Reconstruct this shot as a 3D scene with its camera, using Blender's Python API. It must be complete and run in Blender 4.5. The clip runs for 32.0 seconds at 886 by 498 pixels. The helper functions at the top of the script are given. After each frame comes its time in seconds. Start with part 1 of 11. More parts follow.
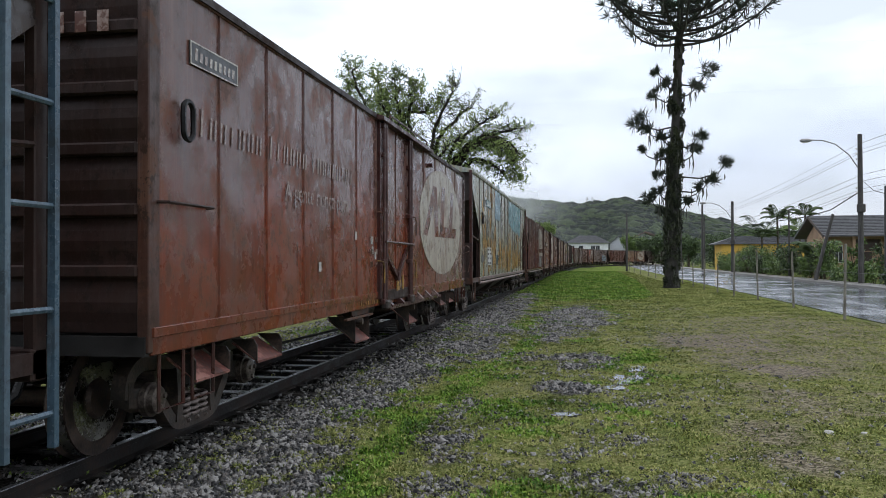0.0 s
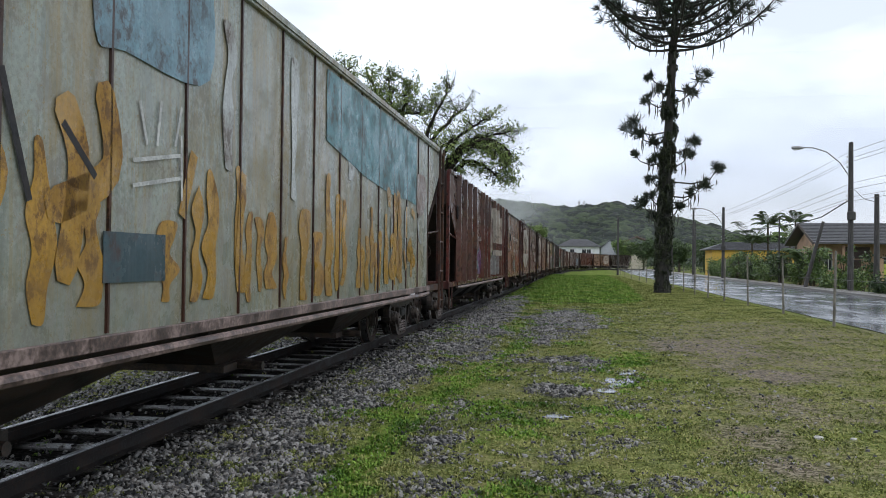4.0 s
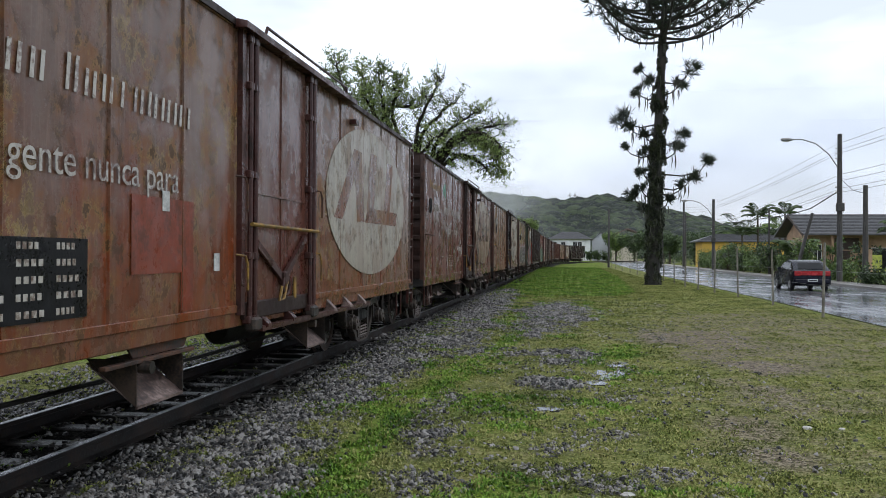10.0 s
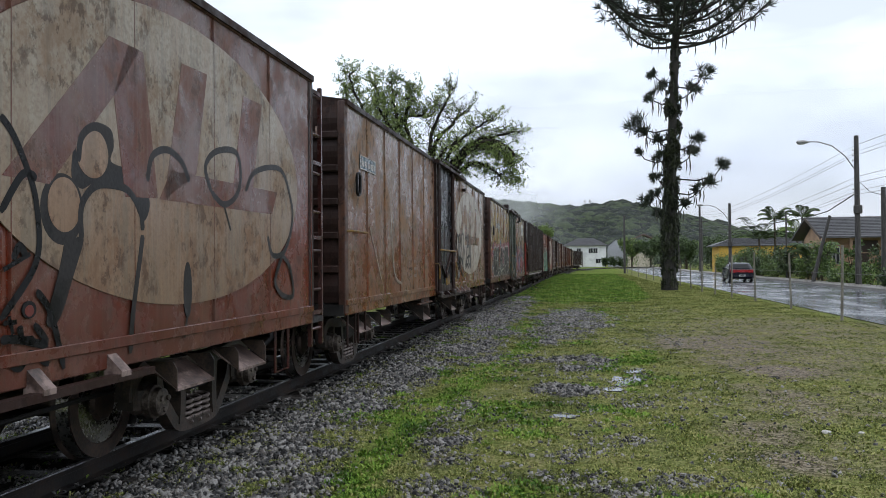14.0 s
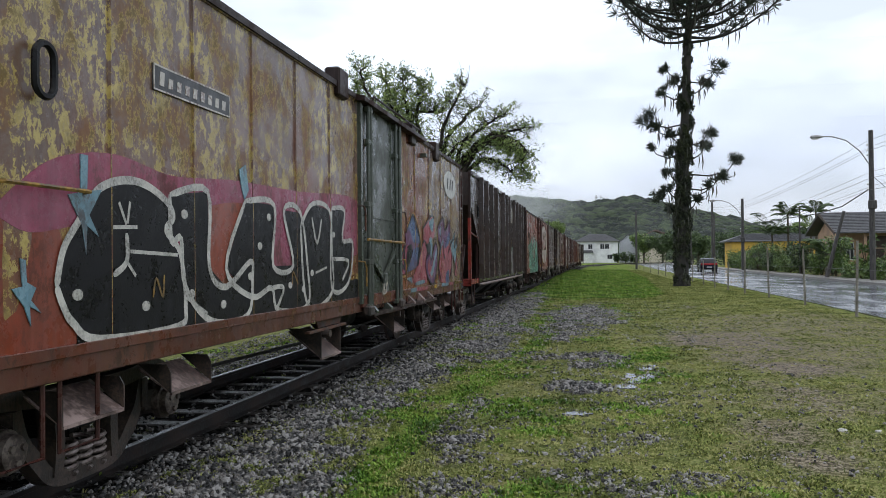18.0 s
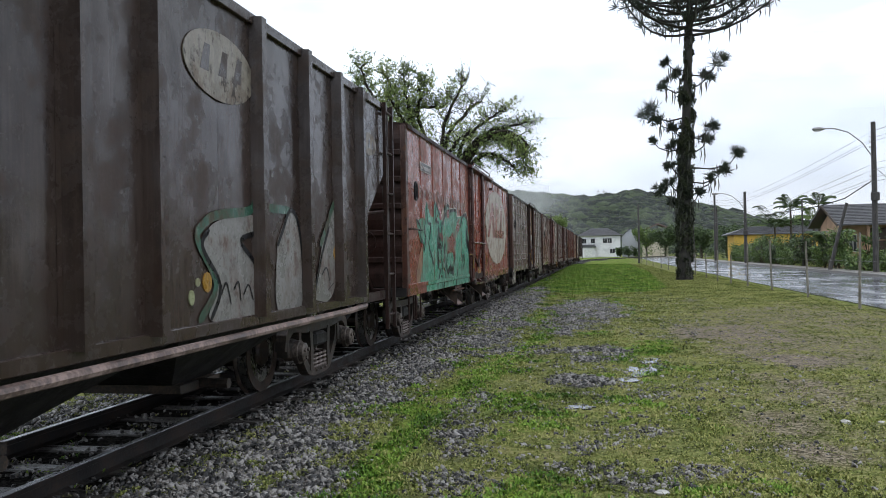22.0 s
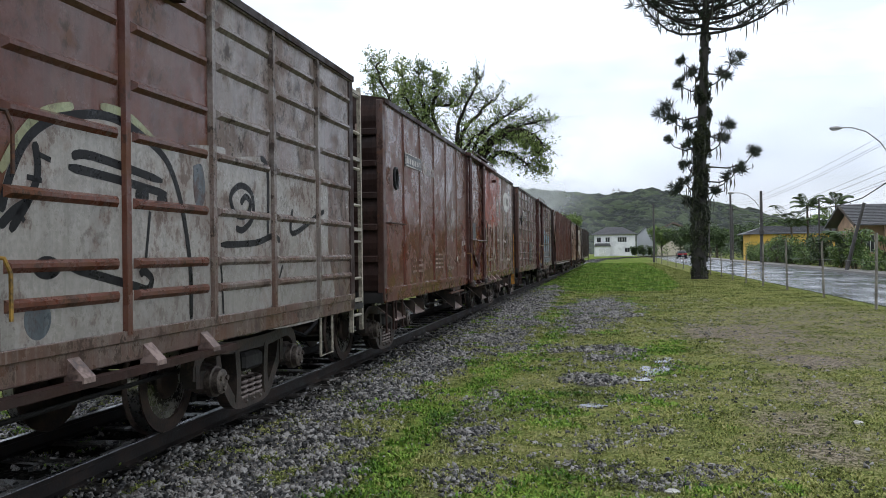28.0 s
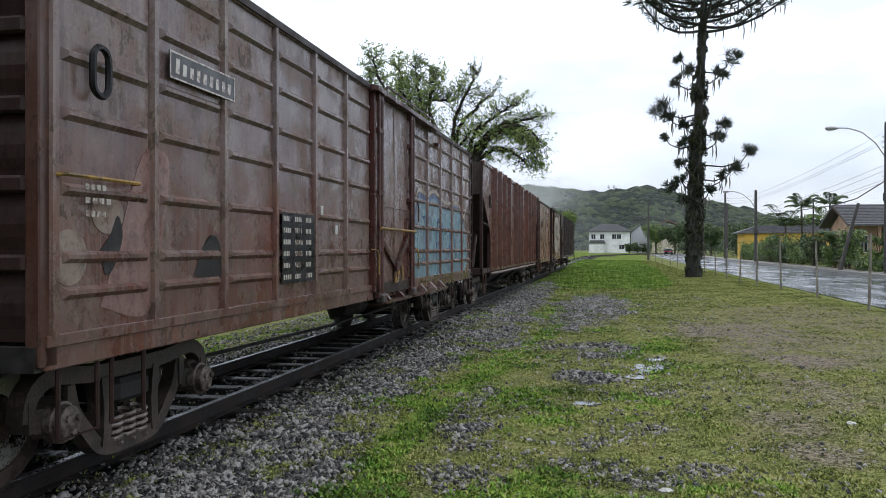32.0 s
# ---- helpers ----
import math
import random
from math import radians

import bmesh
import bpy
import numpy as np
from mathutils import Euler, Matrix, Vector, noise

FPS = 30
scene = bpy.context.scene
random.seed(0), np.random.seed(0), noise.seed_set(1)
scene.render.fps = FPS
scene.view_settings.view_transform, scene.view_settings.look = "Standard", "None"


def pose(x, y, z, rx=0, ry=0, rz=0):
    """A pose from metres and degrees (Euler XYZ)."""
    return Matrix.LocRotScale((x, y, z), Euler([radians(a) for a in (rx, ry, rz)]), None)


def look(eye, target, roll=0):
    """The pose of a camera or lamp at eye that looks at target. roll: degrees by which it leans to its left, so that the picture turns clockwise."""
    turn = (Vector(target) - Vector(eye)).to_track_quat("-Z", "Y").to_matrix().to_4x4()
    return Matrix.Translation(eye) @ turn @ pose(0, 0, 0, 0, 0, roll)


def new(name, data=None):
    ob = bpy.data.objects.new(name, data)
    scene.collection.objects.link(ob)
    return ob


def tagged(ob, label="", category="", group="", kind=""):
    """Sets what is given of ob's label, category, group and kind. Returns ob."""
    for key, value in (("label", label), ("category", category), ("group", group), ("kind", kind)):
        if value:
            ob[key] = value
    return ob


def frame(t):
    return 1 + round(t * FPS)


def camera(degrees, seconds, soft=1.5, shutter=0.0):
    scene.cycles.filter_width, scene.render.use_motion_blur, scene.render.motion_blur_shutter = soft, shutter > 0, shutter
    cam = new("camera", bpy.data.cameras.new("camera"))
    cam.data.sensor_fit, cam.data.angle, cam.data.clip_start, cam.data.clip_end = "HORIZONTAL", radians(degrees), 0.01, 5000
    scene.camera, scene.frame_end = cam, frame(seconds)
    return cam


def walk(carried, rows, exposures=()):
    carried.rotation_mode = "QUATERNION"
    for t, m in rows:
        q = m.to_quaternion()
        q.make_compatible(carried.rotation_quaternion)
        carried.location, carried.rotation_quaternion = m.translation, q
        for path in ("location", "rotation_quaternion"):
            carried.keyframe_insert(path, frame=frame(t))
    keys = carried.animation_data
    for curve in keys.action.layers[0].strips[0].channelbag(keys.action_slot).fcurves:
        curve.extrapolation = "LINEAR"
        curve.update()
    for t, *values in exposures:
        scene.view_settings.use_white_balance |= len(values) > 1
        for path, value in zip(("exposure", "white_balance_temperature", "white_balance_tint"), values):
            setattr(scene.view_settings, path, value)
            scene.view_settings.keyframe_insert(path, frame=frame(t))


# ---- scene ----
from mathutils import Quaternion

# ---------------------------------------------------------------- camera
EYE = (0.0, 0.0, 1.62)
PATH = (
    (0, 9.72, 0.73, -0.20, 0.033, 0.015, 0.003), (0.5, 9.66, 0.66, -0.09, 0.029, 0.021, 0.005), (1, 9.65, 0.91, -0.13, 0.030, 0.015, 0.007),
    (1.5, 9.59, 1.00, -0.00, 0.026, 0.036, 0.005), (2, 9.53, 0.96, 0.12, 0.013, 0.011, 0.008), (2.5, 9.47, 0.92, 0.21, 0.008, 0.022, 0.006),
    (3, 9.42, 0.86, 0.42, 0.002, 0.020, 0.004), (3.5, 9.22, 0.86, 0.54, 0.004, 0.009, -0.006), (5.5, 9.01, 0.64, 0.91, 0.006, 0.019, -0.003),
    (6, 8.93, 0.55, 1.00, -0.004, 0.020, 0.002), (6.5, 8.86, 0.54, 0.97, 0.006, 0.037, -0.005), (7, 8.81, 0.49, 0.61, 0.007, 0.027, 0.003),
    (7.5, 8.79, 0.48, 0.51, 0.018, 0.010, 0.005), (8, 8.74, 0.45, 0.65, 0.015, 0.016, 0.001), (8.5, 8.68, 0.37, 0.72, 0.011, -0.001, 0.004),
    (9, 8.62, 0.44, 0.87, 0.000, -0.000, -0.000), (9.5, 8.54, 0.34, 1.08, -0.001, 0.004, -0.001), (10, 8.52, 0.39, 0.31, 0.016, -0.000, -0.001),
    (10.5, 8.47, 0.34, -0.09, 0.020, -0.012, 0.003), (11, 8.44, 0.38, -0.29, 0.041, 0.013, 0.001), (11.5, 8.36, 0.34, -0.09, 0.033, -0.026, 0.004),
    (12, 8.30, 0.43, 0.00, 0.038, 0.005, -0.005), (12.5, 8.34, 0.73, -0.17, 0.054, 0.006, -0.005), (13, 8.55, 0.95, -0.15, 0.040, -0.023, 0.004),
    (13.5, 8.71, 0.93, -0.30, 0.031, -0.023, 0.000), (14, 9.57, 0.97, -0.50, 0.038, -0.008, -0.006), (14.5, 10.08, 0.91, -0.53, 0.039, 0.016, -0.007),
    (16.5, 10.27, 0.79, -0.03, 0.013, 0.054, 0.008), (17, 10.26, 0.81, -0.87, 0.016, 0.042, 0.010), (17.5, 10.19, 0.77, -0.67, 0.018, 0.035, 0.000),
    (18, 10.34, 0.70, -0.57, 0.022, 0.028, 0.004), (18.5, 10.79, 0.70, -0.55, 0.022, 0.027, 0.004), (19, 10.83, 0.64, -0.37, 0.023, 0.048, -0.004),
    (19.5, 10.77, 0.52, -0.19, 0.017, 0.009, 0.002), (20, 10.72, 0.53, -0.25, 0.021, 0.017, -0.006), (20.5, 10.67, 0.49, -0.62, 0.028, 0.037, 0.000),
    (21, 10.60, 0.39, -1.00, 0.026, 0.065, -0.001), (21.5, 10.55, 0.30, -0.99, 0.015, 0.014, 0.005), (22, 10.52, 0.40, -1.05, 0.034, 0.030, -0.006),
    (22.5, 10.42, 0.48, -0.88, 0.023, -0.002, 0.002), (23, 10.37, 1.01, -1.09, 0.026, -0.036, 0.013), (23.5, 10.32, 1.03, -1.19, 0.041, 0.001, -0.004),
    (24, 10.26, 0.94, -1.04, 0.037, -0.035, 0.003), (24.5, 10.23, 0.91, -1.06, 0.041, -0.007, -0.002), (25, 10.19, 0.91, -1.12, 0.033, -0.024, -0.002),
    (25.5, 10.13, 0.81, -1.02, 0.029, -0.010, 0.000), (27.5, 11.51, 0.31, -0.97, 0.051, 0.005, -0.003), (28, 11.50, 0.28, -0.76, 0.055, -0.009, -0.002),
    (28.5, 11.45, 0.28, -0.76, 0.056, -0.004, -0.002), (29, 11.41, 0.16, -0.80, 0.062, -0.013, 0.010), (29.5, 11.34, 0.17, -0.66, 0.064, 0.019, 0.001),
    (30, 11.29, 0.08, -0.25, 0.052, -0.003, 0.002), (30.5, 11.24, 0.08, -0.24, 0.055, 0.004, -0.001), (31, 11.19, -0.07, -0.05, 0.047, 0.009, 0.007),
    (31.5, 11.18, -0.09, 0.03, 0.043, 0.005, 0.006), (32, 11.13, -0.08, -0.03, 0.037, 0.001, 0.010),
)


def held(yaw, pitch, roll, dx, dy, dz):
    """The camera turned to the left of the track by yaw and up by pitch."""
    y, p = radians(yaw), radians(pitch)
    eye = Vector(EYE) + Vector((dx, dy, dz))
    return look(eye, eye + Vector((-math.sin(y) * math.cos(p), math.cos(y) * math.cos(p), math.sin(p))), roll)


cam = camera(55.98, 32.0, 0.8)
walk(cam, [(r[0], held(*r[1:])) for r in PATH],
     exposures=((0, 0.0), (18, 0.0), (19, 0.08), (20, 0.17), (22, 0.17), (23, -0.02), (25, 0.0), (28, 0.12), (30, 0.17), (32, 0.18)))

# ---------------------------------------------------------------- sky and light: overcast, after rain
world = bpy.data.worlds.new("overcast_sky")
scene.world = world
world.use_nodes = True
nt = world.node_tree
nt.nodes.clear()


def wn(kind, **values):
    n = nt.nodes.new(kind)
    for k, v in values.items():
        n.inputs[k].default_value = v
    return n


tc = nt.nodes.new("ShaderNodeTexCoord")
sky = nt.nodes.new("ShaderNodeTexSky")
sky.sky_type, sky.sun_disc, sky.sun_elevation, sky.sun_rotation = "NISHITA", False, radians(55), radians(250)
sky_bg = wn("ShaderNodeBackground", Strength=0.05)
nt.links.new(sky.outputs[0], sky_bg.inputs[0])
# cloud cover: bright overhead, greyer and bluer towards the horizon, soft billows
sep = nt.nodes.new("ShaderNodeSeparateXYZ")
nt.links.new(tc.outputs["Generated"], sep.inputs[0])
ramp = nt.nodes.new("ShaderNodeValToRGB")
els = ramp.color_ramp.elements
els[0].position, els[0].color = 0.0, (0.42, 0.45, 0.54, 1)
els[1].position, els[1].color = 1.0, (0.81, 0.85, 0.91, 1)
for pos, col in ((0.06, (0.47, 0.49, 0.60, 1)), (0.14, (0.57, 0.60, 0.71, 1)), (0.24, (0.81, 0.86, 0.93, 1))):
    e = els.new(pos)
    e.color = col
nt.links.new(sep.outputs[2], ramp.inputs[0])
mapn = nt.nodes.new("ShaderNodeMapping")
mapn.inputs["Scale"].default_value = (1.6, 1.6, 4.5)
nt.links.new(tc.outputs["Generated"], mapn.inputs[0])
cl = wn("ShaderNodeTexNoise", Scale=2.3, Detail=4.0, Roughness=0.5)
nt.links.new(mapn.outputs[0], cl.inputs["Vector"])
clr = wn("ShaderNodeMapRange", **{"From Min": 0.36, "From Max": 0.66, "To Min": 0.80, "To Max": 1.30})
nt.links.new(cl.outputs["Fac"], clr.inputs[0])
mul = nt.nodes.new("ShaderNodeVectorMath")
mul.operation = "SCALE"
nt.links.new(ramp.outputs[0], mul.inputs[0])
nt.links.new(clr.outputs[0], mul.inputs["Scale"])
cloud_bg = wn("ShaderNodeBackground", Strength=1.12)
nt.links.new(mul.outputs[0], cloud_bg.inputs[0])
add = nt.nodes.new("ShaderNodeAddShader")
nt.links.new(sky_bg.outputs[0], add.inputs[0])
nt.links.new(cloud_bg.outputs[0], add.inputs[1])
wout = nt.nodes.new("ShaderNodeOutputWorld")
nt.links.new(add.outputs[0], wout.inputs[0])

sun = new("sun", bpy.data.lights.new("sun", "SUN"))
sun.data.energy, sun.data.angle, sun.data.color = 0.6, radians(40), (1.0, 0.98, 0.95)
sun.matrix_world = look((0, 0, 50), (-18, 20, 0))
scene.view_settings.exposure = 0.0

# ---------------------------------------------------------------- materials


def material(name, colors, rough=0.6, metal=0.0, scale=3.0, fine=40.0, bump=0.15, coords="Object", stretch=(1, 1, 1), spread=0.0, rough_var=0.15, spec=0.5):
    """A surface of two or three colours mixed by coarse and fine noise, with fine relief."""
    m = bpy.data.materials.new(name)
    m.use_nodes = True
    t = m.node_tree
    b = t.nodes["Principled BSDF"]
    co = t.nodes.new("ShaderNodeTexCoord")
    mp = t.nodes.new("ShaderNodeMapping")
    mp.inputs["Scale"].default_value = stretch
    t.links.new(co.outputs[coords], mp.inputs[0])
    n1, n2 = t.nodes.new("ShaderNodeTexNoise"), t.nodes.new("ShaderNodeTexNoise")
    n1.inputs["Scale"].default_value, n1.inputs["Detail"].default_value, n1.inputs["Roughness"].default_value = scale, 6, 0.62
    n2.inputs["Scale"].default_value, n2.inputs["Detail"].default_value = fine, 3
    for n in (n1, n2):
        t.links.new(mp.outputs[0], n.inputs["Vector"])
    mixf = t.nodes.new("ShaderNodeMath")
    mixf.operation = "MULTIPLY_ADD"
    mixf.inputs[1].default_value = 0.35
    t.links.new(n2.outputs["Fac"], mixf.inputs[0])
    sc = t.nodes.new("ShaderNodeMath")
    sc.operation = "MULTIPLY"
    sc.inputs[1].default_value = 0.65
    t.links.new(n1.outputs["Fac"], sc.inputs[0])
    t.links.new(sc.outputs[0], mixf.inputs[2])
    fac = mixf.outputs[0]
    if spread:
        spread *= 0.45
        oi = t.nodes.new("ShaderNodeObjectInfo")
        ge = t.nodes.new("ShaderNodeNewGeometry")
        ad = t.nodes.new("ShaderNodeMath")
        ad.operation = "ADD"
        t.links.new(oi.outputs["Random"], ad.inputs[0])
        t.links.new(ge.outputs["Random Per Island"], ad.inputs[1])
        fr = t.nodes.new("ShaderNodeMath")
        fr.operation = "FRACT"
        t.links.new(ad.outputs[0], fr.inputs[0])
        ma = t.nodes.new("ShaderNodeMath")
        ma.operation = "MULTIPLY_ADD"
        ma.inputs[1].default_value = spread
        t.links.new(fr.outputs[0], ma.inputs[0])
        o = t.nodes.new("ShaderNodeMath")
        o.operation = "SUBTRACT"
        o.inputs[1].default_value = spread / 2
        t.links.new(fac, o.inputs[0])
        t.links.new(o.outputs[0], ma.inputs[2])
        fac = ma.outputs[0]
    r = t.nodes.new("ShaderNodeValToRGB")
    k = len(colors)
    el = r.color_ramp.elements
    el[0].position, el[1].position = 0.42, 0.58
    el[0].color, el[1].color = (*colors[0], 1), (*colors[-1], 1)
    for i in range(1, k - 1):
        e = el.new(0.42 + 0.16 * i / (k - 1))
        e.color = (*colors[i], 1)
    t.links.new(fac, r.inputs[0])
    t.links.new(r.outputs[0], b.inputs["Base Color"])
    rr = t.nodes.new("ShaderNodeMapRange")
    rr.inputs["From Min"].default_value, rr.inputs["From Max"].default_value = 0.42, 0.58
    rr.inputs["To Min"].default_value, rr.inputs["To Max"].default_value = max(0.02, rough - rough_var), min(1, rough + rough_var)
    t.links.new(fac, rr.inputs[0])
    t.links.new(rr.outputs[0], b.inputs["Roughness"])
    b.inputs["Metallic"].default_value = metal
    b.inputs["Specular IOR Level"].default_value = spec
    if bump:
        bp = t.nodes.new("ShaderNodeBump")
        bp.inputs["Strength"].default_value, bp.inputs["Distance"].default_value = bump, 0.02
        t.links.new(n2.outputs["Fac"], bp.inputs["Height"])
        t.links.new(bp.outputs[0], b.inputs["Normal"])
    return m


def wagon_paint(name, upper, lower, rust, streak, seed, height=2.1, soft=1.0, gloss=0.42, rusty=0.5, streaky=0.5, flake=None, flaky=0.0, spec=0.3, thin=0.82):
    """Old wagon paint: two tones that run into one another, the upper holding fading and painted sky sheen, rust
    patches, flakes of an older coat and streaks that run down.
    """
    m = bpy.data.materials.new(name)
    m.use_nodes = True
    t = m.node_tree
    b = t.nodes["Principled BSDF"]
    L = t.links.new

    def node(kind, **v):
        n = t.nodes.new(kind)
        for kk, vv in v.items():
            n.inputs[kk].default_value = vv
        return n

    def noise_of(scale, stretch, detail=5.0, rough=0.6, off=0.0):
        mp = node("ShaderNodeMapping", Scale=stretch, Location=(seed * 7.3 + off, seed * 3.1 + off, seed * 1.7))
        L(co.outputs["Object"], mp.inputs[0])
        n = node("ShaderNodeTexNoise", Scale=scale, Detail=detail, Roughness=rough)
        L(mp.outputs[0], n.inputs["Vector"])
        return n.outputs["Fac"]

    def rng(v, a, c, lo=0.0, hi=1.0):
        n = node("ShaderNodeMapRange", **{"From Min": a, "From Max": c, "To Min": lo, "To Max": hi})
        L(v, n.inputs[0])
        return n.outputs[0]

    def sums(v, k, w):
        n = node("ShaderNodeMath")
        n.operation = "MULTIPLY_ADD"
        n.inputs[1].default_value = k
        L(v, n.inputs[0])
        L(w, n.inputs[2])
        return n.outputs[0]

    def times(v, w):
        n = node("ShaderNodeMath")
        n.operation = "MULTIPLY"
        L(v, n.inputs[0])
        L(w, n.inputs[1])
        return n.outputs[0]

    def blend(f, a, c):
        n = t.nodes.new("ShaderNodeMix")
        n.data_type = "RGBA"
        L(f, n.inputs["Factor"])
        for side, val in ((6, a), (7, c)):
            if isinstance(val, tuple):
                n.inputs[side].default_value = (*val, 1)
            else:
                L(val, n.inputs[side])
        return n.outputs[2]

    co = t.nodes.new("ShaderNodeTexCoord")
    sp = t.nodes.new("ShaderNodeSeparateXYZ")
    L(co.outputs["Object"], sp.inputs[0])
    coarse = noise_of(0.9, (1, 1, 0.7), 6)
    strk = noise_of(1.0, (2.2, 2.2, 0.30), 7, 0.72, 2.0)
    strk2 = noise_of(1.0, (7.0, 7.0, 0.8), 6, 0.7, 5.0)
    strk3 = noise_of(1.0, (30.0, 30.0, 1.1), 3, 0.6, 8.0)
    patch = noise_of(2.0, (1, 1, 1.0), 9, 0.72, 9.0)
    chips = noise_of(9.0, (1, 1, 0.7), 7, 0.75, 12.0)
    fine = noise_of(30.0, (1, 1, 1), 4, 0.65, 4.0)
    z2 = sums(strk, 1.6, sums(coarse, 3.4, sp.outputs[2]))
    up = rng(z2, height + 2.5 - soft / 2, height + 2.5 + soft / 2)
    # upper tone on wagon sides: faded paint plus sky sheen mixed into the colour
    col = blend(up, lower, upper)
    # each sheet a little lighter or darker
    oi = t.nodes.new("ShaderNodeObjectInfo")
    col = blend(rng(oi.outputs["Random"], 0.0, 1.0, 0.0, 0.4), col, tuple(c * 0.45 for c in upper))
    col = blend(rng(fine, 0.42, 0.62, 0.0, 0.5), col, tuple(c * 0.5 for c in lower))
    col = blend(rng(strk, 0.47, 0.56, 0.0, streaky), col, streak)
    col = blend(rng(strk2, 0.50, 0.58, 0.0, streaky * 0.9), col, tuple(c * 0.38 for c in upper))
    col = blend(rng(strk3, 0.55, 0.61, 0.0, streaky * 0.6), col, tuple(min(1, c * 1.25) for c in streak))
    if flake:
        fl = times(rng(chips, 0.50, 0.53), rng(sums(coarse, 0.7, patch), thin, thin + 0.08, 0.0, flaky))
        col = blend(fl, col, flake)
    col = blend(rng(patch, 0.52, 0.57, 0.0, rusty), col, rust)
    col = blend(times(rng(chips, 0.53, 0.56), rng(patch, 0.43, 0.53, 0.0, min(1.0, rusty * 2.0))), col, tuple(c * 0.22 for c in rust))
    # bright scratches and pits
    col = blend(rng(noise_of(60.0, (1, 1, 1), 2, 0.5, 15.0), 0.66, 0.69, 0.0, 0.6), col, streak)
    # dirt thrown up along the bottom
    low = times(rng(sp.outputs[2], 1.5, 0.9), rng(coarse, 0.42, 0.56, 0.0, 0.6))
    col = blend(low, col, tuple(0.5 * c + 0.012 for c in lower))
    L(col, b.inputs["Base Color"])
    L(rng(patch, 0.46, 0.60, gloss - 0.16, min(0.95, gloss + 0.22)), b.inputs["Roughness"])
    b.inputs["Specular IOR Level"].default_value = spec
    bp = node("ShaderNodeBump", Strength=0.16, Distance=0.02)
    L(sums(chips, 0.4, sums(fine, 0.2, patch)), bp.inputs["Height"])
    dish = node("ShaderNodeBump", Strength=0.4, Distance=0.08)
    L(noise_of(1.7, (1, 1, 0.8), 2, 0.5, 21.0), dish.inputs["Height"])
    L(dish.outputs[0], bp.inputs["Normal"])
    L(bp.outputs[0], b.inputs["Normal"])
    return m


def plain(name, col, rough=0.5, metal=0.0, var=0.25, scale=6.0, fine=50.0, bump=0.08, **k):
    lo, hi = tuple(c * (1 - var) for c in col), tuple(min(1, c * (1 + var)) for c in col)
    return material(name, (lo, col, hi), rough, metal, scale, fine, bump, **k)


M_STEEL = plain("dark_grimy_steel", (0.011, 0.0095, 0.009), 0.65, 0.1, 0.6)
M_IRON = material("brown_cast_iron", ((0.012, 0.010, 0.008), (0.035, 0.025, 0.02), (0.075, 0.05, 0.038)), 0.62, 0.2, 5, 60)
M_CAST = material("dusty_cast_steel", ((0.014, 0.011, 0.009), (0.032, 0.024, 0.019), (0.070, 0.050, 0.040)), 0.6, 0.1, 5, 50, 0.25)
M_RUSTY = material("rusted_steel", ((0.02, 0.012, 0.009), (0.055, 0.026, 0.017), (0.11, 0.048, 0.026)), 0.7, 0.1, 4, 50)
M_WHEEL = material("wheel_steel", ((0.02, 0.014, 0.012), (0.05, 0.034, 0.028), (0.085, 0.058, 0.046)), 0.55, 0.4, 7, 50)
M_TREAD = plain("polished_tread_steel", (0.35, 0.34, 0.33), 0.25, 1.0, 0.2)
M_RAIL = material("rusty_rail_steel", ((0.006, 0.005, 0.005), (0.014, 0.011, 0.010), (0.030, 0.021, 0.017)), 0.7, 0.0, 3, 40, spec=0.25)
M_RAILTOP = plain("polished_rail_head", (0.13, 0.13, 0.135), 0.35, 0.8, 0.3)
M_SLEEPER = material("wet_dark_timber", ((0.012, 0.010, 0.009), (0.028, 0.024, 0.021), (0.060, 0.053, 0.046)), 0.4, 0, 4, 60, 0.3, stretch=(0.4, 4, 4))
M_YELLOW = plain("yellow_paint_worn", (0.20, 0.115, 0.022), 0.6, 0, 0.6)
M_CREAM = wagon_paint("worn_cream_paint", (0.45, 0.42, 0.36), (0.47, 0.42, 0.34), (0.16, 0.08, 0.045), (0.30, 0.23, 0.185), 31, 2.0, 1.6, 0.5, 0.28, 0.5)
M_WHITEP = material("faded_white_lettering", ((0.16, 0.11, 0.09), (0.34, 0.30, 0.26), (0.46, 0.43, 0.39)), 0.3, 0, 4, 30, 0.05, spec=0.6)
M_DIMP = material("ghost_white_lettering", ((0.10, 0.05, 0.04), (0.19, 0.12, 0.095), (0.30, 0.235, 0.20)), 0.3, 0, 4, 25, 0.05, spec=0.6)
M_STICK = plain("white_sticker", (0.46, 0.46, 0.44), 0.55, 0, 0.3)
M_BLACK = plain("black_paint", (0.010, 0.010, 0.011), 0.4, 0, 0.5, spec=0.12)
M_PALEW = material("pale_dusty_lit_steel", ((0.05, 0.032, 0.028), (0.13, 0.088, 0.076), (0.26, 0.19, 0.17)), 0.6, 0, 3, 30)
M_REDCH = material("red_lit_tray_steel", ((0.05, 0.02, 0.016), (0.14, 0.045, 0.035), (0.28, 0.13, 0.105)), 0.6, 0, 3, 30)

# ---------------------------------------------------------------- geometry helpers


